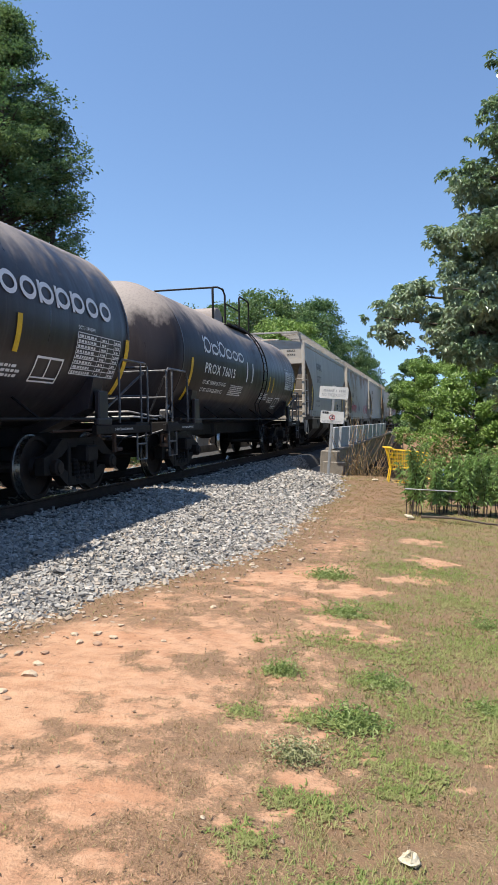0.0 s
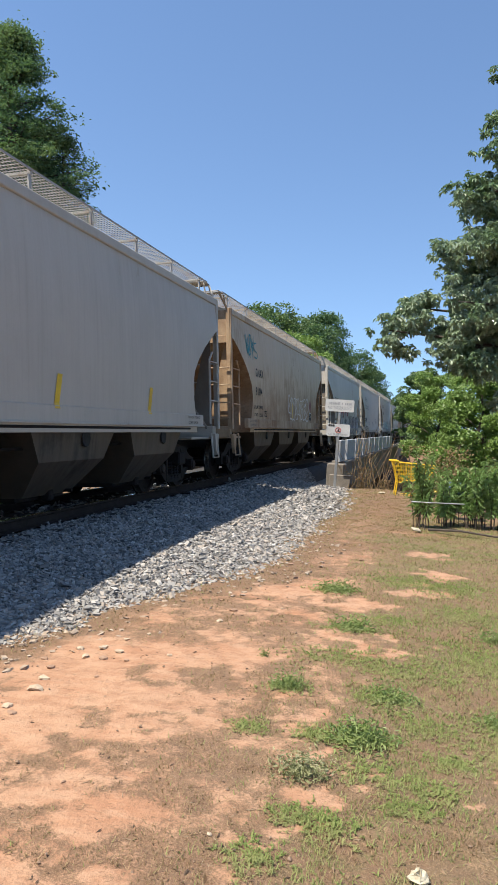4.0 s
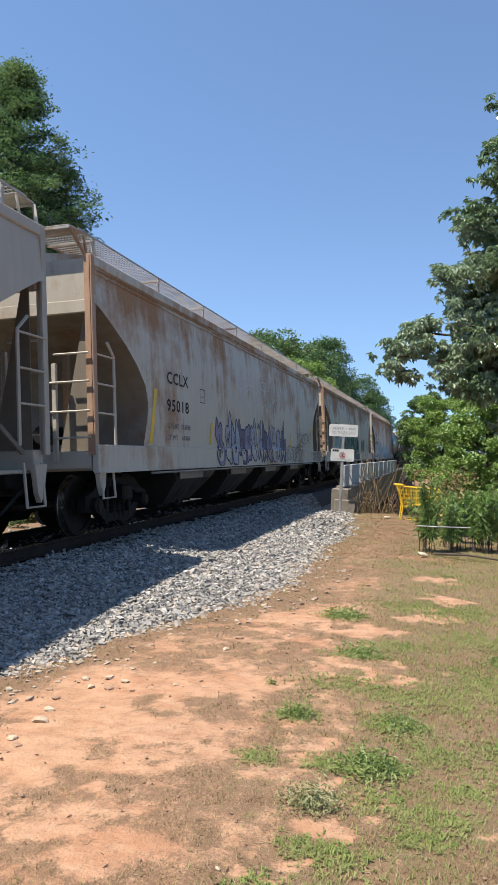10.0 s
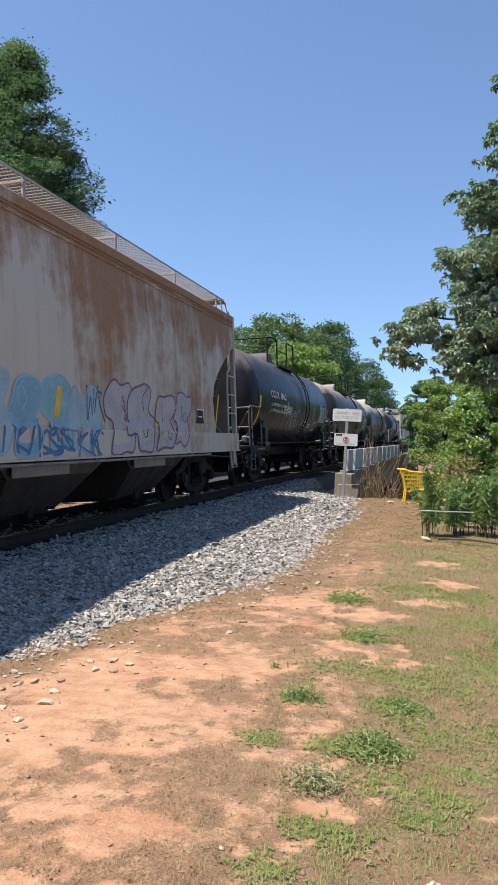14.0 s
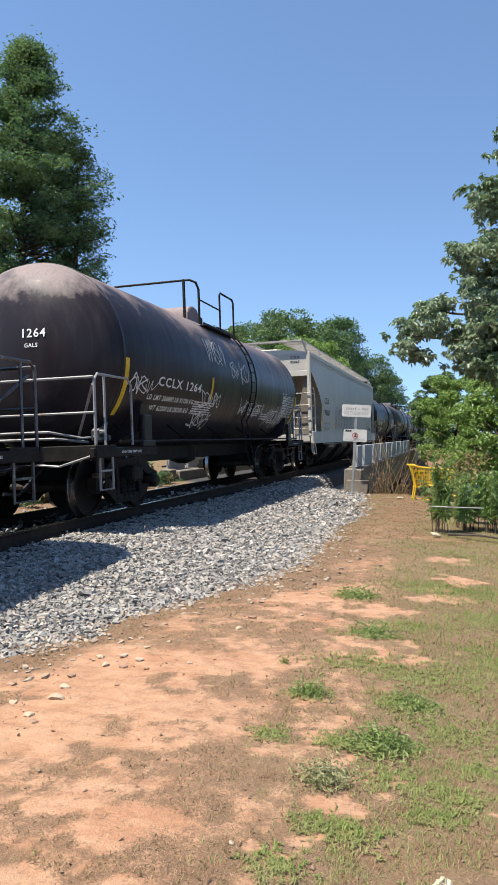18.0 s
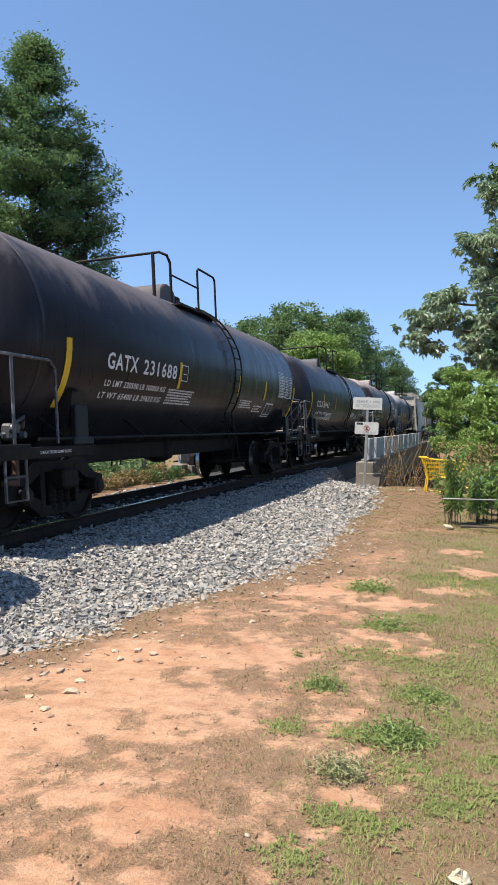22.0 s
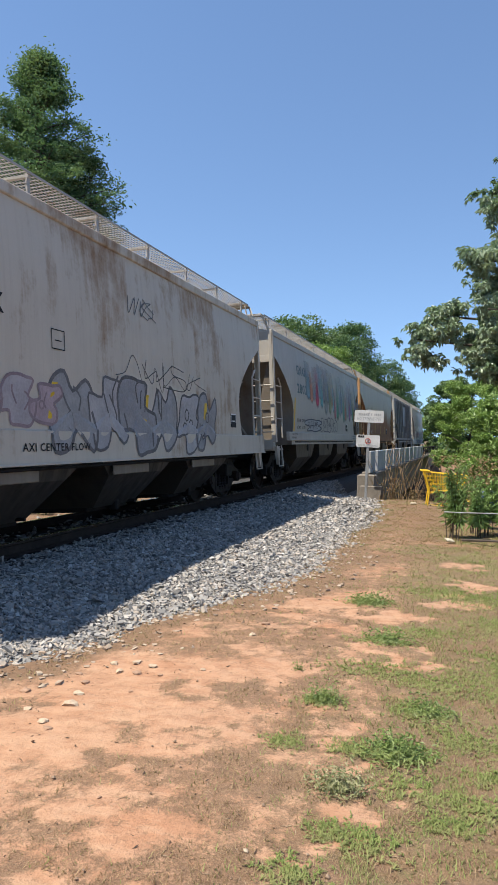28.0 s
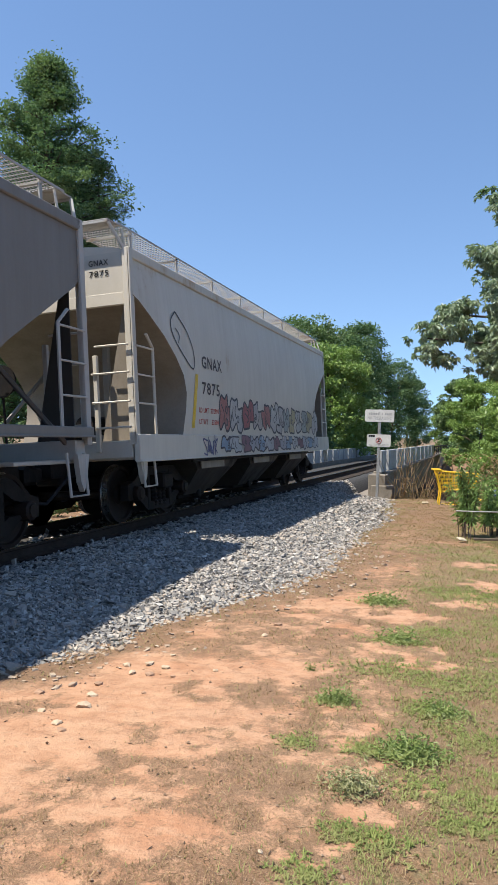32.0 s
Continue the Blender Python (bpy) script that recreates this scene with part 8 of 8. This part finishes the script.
tank_marks(c, ln, su, (("CCLX", 1.36, 2.42), ("4443", 2.55, 3.58)), 2.0, 1.98, (2.52, 4.8, 8.55, 11.2), (("LD LMT 197400 LB 89500 KG", 1.45, 3.5), ("LT WT 65600 LB 29760 KG", 1.45, 3.5), ("BLT 11-85", 1.45, 2.2)), 0.5, 2.41)
head_text(c, "4443", 0.35, 2.62, 0.15, 2.38)
head_text(c, "GALS", 0.5, 2.45, 0.08, 2.38)
head_text(c, "LITERS", 0.45, 2.32, 0.08, 2.38)
placard(c, ln + 0.1, 1.38)
graffiti(c, su, ln - 4.6, ln - 2.9, 1.5, 1.9, ((0.3, 0.3, 0.3),), (0.2, 0.2, 0.2), 5, 67, False, 0.025)
q = 335.9
c, ln, su = put(q, tank(q, 349.8, (0.021, 0.018, 0.02), "dull black tank car with pale scrawls and a red oval mark", gloss=0.4, zc=2.5, tops=0.54, rails=PALE_PIPE, dust=(0.3, 0.255, 0.24)))
tank_marks(c, ln, su, (("CCLX", 1.85, 2.7), ("1457", 2.95, 3.75)), 2.1, 2.12, (4.1, ln - 4.55), (("LD LMT 200800 LB 91100 KG", 1.75, 3.7), ("LT WT 62200 LB 28200 KG", 1.75, 3.6)), 0.75, 2.5, 2.0, small=(0.45, 3))
head_text(c, "1457", 0.3, 2.68, 0.15)
graffiti(c, su, 3.6, 5.2, 1.42, 1.86, ((0.3, 0.3, 0.3),), (0.10, 0.24, 0.15), 3, 68, False, 0.03)
graffiti(c, su, 5.3, 6.7, 1.45, 1.84, ((0.3, 0.3, 0.3),), (0.05, 0.12, 0.08), 4, 69, False, 0.03)
word(c, su, "SUMO", 7.35, 8.5, 1.78, 0.2, WHITE, "white hand-painted tag")
oy = ln - 3.45
for grow, mat, lf in ((1.0, WHITE, 0.0), (0.95, BLACK, 0.003), (0.68, WHITE, 0.006)):
    ring = [(oy + 1.1 * grow * math.cos(a), 2.68 + 0.4 * grow * math.sin(a)) for a in np.linspace(0, 2 * math.pi, 33)[:-1]]
    part("oval_mark", Build().add([(su(2.68) + 0.006 + lf, oy, 2.68)] + [(su(w) + 0.006 + lf, u, w) for u, w in ring], [(0, i + 1, (i + 1) % 32 + 1) for i in range(32)]), mat, c, "plain oval company mark")
for k in range(5):
    u = oy - 0.54 + 0.23 * k
    b = Build()
    ribbon([(u, 2.55), (u + 0.06, 2.68), (u + 0.1, 2.8)], 0.13, 0.018, b, su)
    part("oval_bar", b, WARN, c)
q = 351.5
c, ln, su = put(q, tank(q, 364.9, (0.042, 0.042, 0.047), "grey-black tank car with yellow lettering", gloss=0.4, zc=2.53, tops=0.55, dust=(0.405, 0.383, 0.375)))
tank_marks(c, ln, su, (("UTLX", 1.9, 3.1), ("66637", 3.4, 4.7)), 2.1, 2.12, (4.55,), (("LD LMT 200800 LB 91100 KG", 2.0, 4.0), ("LT WT 62200 LB 28200 KG", 2.0, 3.9)), 0.8, 2.5, ink_for=YELLOW)
q = 366.7
c, ln, su = put(q, hopper(q, 380.1, (0.40, 0.40, 0.385), TAN, -0.02, bays=4, label="pale grey covered hopper car with yellow stripes"))
numbers(c, su, "GNAX", "1863", 2.2, 1.0, 2.6, 0.23, 2.1, 0.9)
end_letters(c, "GNAX", "1863", BLACK, 4.02)
tall_stripe(c, su, 1.8, 1.4, 2.4)
short_stripes(c, su, (5.4, 8.0))
q = 381.8
c, ln, su = put(q, hopper(q, 394.8, (0.45, 0.435, 0.40), (0.28, 0.17, 0.09), 0.05, tops=0.10, label="whitish hopper car with tan rust patches and pale pink graffiti"))
numbers(c, su, "GNAX", "8013", 1.9, 1.05, 2.66, 0.23, 2.14, 0.85)
end_letters(c, "GNAX", "8013", BLACK, 4.02)
weights(c, su, 1.8, 1.0, 1.8, "212400", "51000", FADED)
piece(c, su, 2.3, 4.0, 1.38, 2.0, ((0.44, 0.33, 0.34), (0.42, 0.38, 0.38)), (0.30, 0.22, 0.23), 3, 60, 0.04, 0.0, True, 2)
piece(c, su, 3.8, 9.7, 0.98, 2.22, ((0.34, 0.33, 0.32), (0.42, 0.40, 0.39), (0.30, 0.29, 0.29)), (0.14, 0.13, 0.13), 6, 61, 0.05, 0.0, True, 3)
graffiti(c, su, 5.6, 9.0, 2.1, 2.5, ((0, 0, 0),), (0.12, 0.12, 0.12), 4, 70, False, 0.02)
plate_c(c, su, 3.86, 2.37, 0.3, 0.26)
word(c, su, "AXI CENTER FLOW", 3.2, 4.7, 1.1, 0.09, BLACK)
graffiti(c, su, 5.9, 6.9, 3.2, 3.5, ((0, 0, 0),), (0.1, 0.1, 0.1), 2, 62, False, 0.02)
tall_stripe(c, su, 1.4, 1.4, 2.4)
short_stripes(c, su, (3.75, 6.35, 8.95), 1.45, 1.95)
frame_box(c, su, 10.6, 1.5, 0.34, 0.3, WHITE, solid=BLACK)
q = 396.2
c, ln, su = put(q, hopper(q, 410.6, (0.35, 0.345, 0.33), TAN, -0.03, label="grey hopper car with faded rainbow graffiti", **A_SILL))
BLUE_FADE = plain("faded_lettering_blue", (0.05, 0.11, 0.12), 0.6)
numbers(c, su, "GNAX", "2802", 2.4, 1.3, 3.25, 0.29, 2.68, 1.25, BLUE_FADE)
weights(c, su, 2.25, 1.05, 1.88, "233900", "52100")
RAINBOW = ((3.9, 0.9, 2.5, 3.8, (0.16, 0.25, 0.27), 1.3), (4.35, 0.62, 2.42, 3.5, (0.60, 0.22, 0.11), 1.2), (4.75, 0.5, 2.5, 3.7, (0.24, 0.28, 0.30), 1.0), (5.2, 0.66, 2.3, 3.75, (0.45, 0.035, 0.09), 1.3), (5.6, 0.5, 2.6, 3.9, (0.2, 0.3, 0.36), 1.1), (5.95, 0.62, 2.3, 3.85, (0.12, 0.33, 0.33), 1.2), (6.35, 0.5, 2.5, 3.9, (0.3, 0.24, 0.27), 1.1),
           (6.65, 0.7, 2.1, 3.8, (0.2, 0.2, 0.19), 1.2), (7.05, 0.5, 2.5, 3.9, (0.2, 0.24, 0.3), 1.1), (7.4, 0.6, 2.12, 3.85, (0.20, 0.24, 0.12), 1.2), (7.8, 0.5, 2.4, 3.8, (0.42, 0.25, 0.15), 0.9), (8.1, 0.5, 2.2, 3.8, (0.24, 0.42, 0.42), 1.1), (8.36, 0.38, 1.98, 3.2, (0.5, 0.1, 0.12), 1.2), (8.9, 0.66, 1.95, 3.7, (0.06, 0.27, 0.16), 1.2), (9.4, 0.55, 2.1, 3.8, (0.36, 0.42, 0.42), 1.0),
           (9.8, 0.5, 2.2, 3.8, (0.16, 0.24, 0.3), 1.1), (10.25, 0.55, 1.9, 3.5, (0.08, 0.28, 0.2), 1.2), (10.7, 0.5, 1.95, 3.3, (0.5, 0.2, 0.1), 1.0), (11.15, 0.6, 2.1, 3.8, (0.3, 0.38, 0.4), 1.0), (11.65, 0.55, 1.98, 3.6, (0.26, 0.07, 0.2), 1.3), (12.1, 0.5, 2.2, 3.8, (0.2, 0.26, 0.36), 1.1), (12.45, 0.45, 2.0, 3.4, (0.1, 0.3, 0.12), 1.1), (12.8, 0.5, 1.7, 3.2, (0.5, 0.28, 0.1), 1.0), (13.2, 0.5, 2.4, 3.8, (0.22, 0.3, 0.34), 1.1))
fade(c, su, RAINBOW)
piece(c, su, 3.5, 5.6, 1.5, 1.95, ((0.42, 0.42, 0.40),), (0.04, 0.04, 0.06), 1, 65, 0.04, 0.0, True, 4)
graffiti(c, su, 3.7, 5.2, 1.6, 1.85, ((0, 0, 0),), (0.04, 0.04, 0.06), 5, 72, False, 0.025)
piece(c, su, 5.6, 8.7, 1.5, 2.02, ((0.42, 0.42, 0.40),), (0.05, 0.045, 0.08), 5, 66, 0.035, 0.1, False, 2)
frame_box(c, su, 10.6, 1.6, 0.42, 0.3, WHITE, solid=BLACK)
tall_stripe(c, su, 1.75)
q = 411.45
c, ln, su = put(q, hopper(q, 425.3, (0.44, 0.41, 0.35), (0.29, 0.135, 0.058), 0.0, tops=-0.03, lows=0.43, end_rgb=(0.50, 0.27, 0.11), label="cream hopper car stained deep orange-brown along the lower side", **A_SILL))
numbers(c, su, "LAFX", "50157", 2.1, 0.95, 2.51, 0.23, 2.04, 1.05)
weights(c, su, 1.9, 1.0, 1.92, "233800", "52200")
plate_c(c, su, 3.95, 2.3, 0.3, 0.28)
end_letters(c, "LAFX", "50157", BLACK, 3.9, 1.3)
tall_stripe(c, su, 1.7, 1.58, 2.62)
short_stripes(c, su, (4.5, 6.9, 8.6), 1.6, 2.05)
frame_box(c, su, 9.6, 1.62, 0.4, 0.3, WHITE, solid=BLACK)
frame_box(c, su, 3.1, 1.6, 0.3, 0.18, WHITE)
graffiti(c, su, 4.8, 6.6, 1.62, 1.95, ((0, 0, 0),), (0.12, 0.06, 0.04), 4, 73, False, 0.025)
q = 426.9
c, ln, su = put(q, hopper(q, 440.3, (0.155, 0.155, 0.155), RUST, 0.0, ribs=9, bays=2, round_end=False, label="old grey hopper car with upright ribs and white number panels", sill=(1.3, 1.42)))
PANEL = plain("white_panel", (0.6, 0.6, 0.58), 0.6)
for k, (a, d) in enumerate((("GN", "40"), ("AX", "88"))):
    yy = 2.14 + 1.2 * k
    for z, s in ((2.5, a), (2.07, d)):
        part("number_panel", Build().box((su(2) + 0.003, yy + 0.24, z + 0.14), (0.006, 0.5, 0.4), 0.002), PANEL, c)
        word(c, lambda zz: su(zz) + 0.004, s, yy + 0.04, yy + 0.44, z + 0.03, 0.24, BLACK)
    for z, w in ((1.9, 0.34), (1.72, 0.36)):
        bars(c, lambda zz: su(zz) + 0.002, yy + 0.16, z, w, 1, 0.06, INK_GREY)
part("number_panel", Build().box((1.2, -0.004, 3.99), (0.4, 0.006, 0.38), 0.002), PANEL, c)
end_letters(c, "GNAX", "4088", BLACK, 4.04, 1.05, 1.03)
graffiti(c, su, 0.35, 1.8, 3.0, 3.95, ((0, 0, 0),), (0.05, 0.045, 0.055), 3, 70, False, 0.03)
graffiti(c, su, 0.9, 1.8, 2.7, 3.5, ((0, 0, 0),), (0.05, 0.045, 0.055), 2, 75, False, 0.03)
stripe(c, su, 2.2, 1.45, 2.04, 0.12, YELLOW)
stripe(c, su, 5.3, 1.45, 1.9, 0.12, YELLOW)
stripe(c, su, 9.3, 1.45, 1.85, 0.12, YELLOW)
frame_box(c, su, 4.55, 2.3, 0.4, 0.3, INK_GREY)
frame_box(c, su, 10.4, 1.6, 0.4, 0.3, WHITE)
part("patch_plate", Build().box((su(2.5) + 0.045, 6.72, 3.12), (0.03, 1.7, 1.5), 0.006), car_paint("patch_paint", (0.21, 0.235, 0.25), (0.17, 0.19, 0.2), RUST, -0.04), c, "blue-grey riveted patch plate")
piece(c, su, 4.0, 4.4, 1.45, 2.1, ((0.45, 0.45, 0.43),), (0.3, 0.3, 0.28), 1, 71, 0.04, 0.2, True, 1)
piece(c, su, 4.9, 5.7, 1.45, 2.0, ((0.45, 0.45, 0.43),), (0.3, 0.3, 0.28), 2, 76, 0.04, 0.2, True, 1)
piece(c, su, 7.0, 8.9, 1.45, 1.9, ((0.45, 0.45, 0.43),), (0.2, 0.2, 0.2), 4, 74, 0.03, 0.0, True, 1)
q = 441.7
c, ln, su = put(q, hopper(q, 455.2, GREY_W, TAN, -0.01, tops=0.05, label="last car, a pale grey hopper with multicoloured graffiti along its sill"))
numbers(c, su, "GNAX", "7875", 2.57, 1.05, 2.62, 0.23, 2.12, 0.88, plain("dark_brown_lettering", (0.06, 0.04, 0.04), 0.6))
weights(c, su, 2.36, 1.0, 1.85, "232900", "53500", WARN)
end_letters(c, "GNAX", "7875", BLACK, 4.02)
piece(c, su, 3.4, 7.6, 1.4, 2.15, ((0.34, 0.14, 0.12), (0.42, 0.40, 0.38), (0.30, 0.10, 0.1), (0.4, 0.36, 0.34)), (0.05, 0.05, 0.06), 6, 75, 0.05, 0.1, True, 3)
piece(c, su, 7.4, 11.9, 1.4, 2.1, ((0.42, 0.40, 0.38), (0.30, 0.32, 0.3), (0.4, 0.34, 0.2)), (0.06, 0.05, 0.06), 7, 78, 0.045, 0.2, True, 3)
piece(c, su, 3.4, 11.8, 0.99, 1.34, ((0.22, 0.30, 0.38), (0.4, 0.4, 0.4), (0.2, 0.1, 0.12), (0.34, 0.34, 0.36)), (0.06, 0.05, 0.06), 14, 76, 0.035, 0.0, True, 2)
graffiti(c, su, 2.4, 3.2, 1.0, 1.3, ((0, 0, 0),), (0.1, 0.1, 0.2), 3, 79, False, 0.04)
b = Build()
ribbon(bent([(1.5, 3.5), (1.28, 3.3), (1.35, 3.05), (1.75, 2.75), (2.15, 2.55), (2.2, 2.85), (1.95, 3.2), (1.5, 3.5)], 5), 0.03, 0.006, b, su)
ribbon(bent([(1.45, 3.2), (1.6, 3.1), (1.55, 2.95)], 4), 0.025, 0.0064, b, su)
part("graffiti_line", b, ink(INK_BLACK), c, "looping sprayed outline")
tall_stripe(c, su, 2.0, 1.46, 2.47)

for c, q0 in CARS:
    if c.name.startswith("covered"):
        taller(c)


def motions():
    """The train rolls by at a steady pace; wheels turn while they pass the near stretch."""
    for car, q0 in CARS:
        walk(car, [(t, pose(TRACK_X, q0 - SPEED * t, RAIL_Z, 0, -CANT, 0)) for t in (0.0, 16.0, 32.0)])
    roll = ((0.0, -6.3, 22.5, 0.1), (3.7, -6.3, 22.5, 0.1), (4.1, -5.0, 17.0, 0.12), (4.5, -4.55, 12.0, 0.3), (4.6, -4.6, 11.2, 0.34), (4.7, -4.65, 10.5, 0.36), (4.8, -4.8, 10.2, 0.43), (4.9, -4.85, 9.7, 0.46), (5.0, -4.85, 9.05, 0.4), (5.1, -4.5, 8.05, 0.38), (5.2, -4.8, 7.8, 0.4), (5.4, -4.9, 6.4, 0.25), (5.7, -4.9, 4.4, 0.12), (32.0, -4.9, 4.3, 0.12))
    walk(cup, [(t, pose(x, y, z, 70 * i, 25, 40)) for i, (t, x, y, z) in enumerate(roll)])
    for ws, w, qw in TURNING:
        a, b = max(0.0, (qw - 32) / SPEED), min(32.0, (qw - 3) / SPEED)
        n = int((b - a) * FPS)
        if n < 1:
            continue
        step, rows = math.degrees(SPEED / FPS / 0.457), [(0.0, pose(0, w, 0.457))]
        for i in range(1, n + 1):
            rows.append((a + i / FPS, pose(0, w, 0.457, step * i)))
        if rows[-1][0] < 31.9:
            rows.append((32.0, rows[-1][1]))
        walk(ws, rows)


motions()
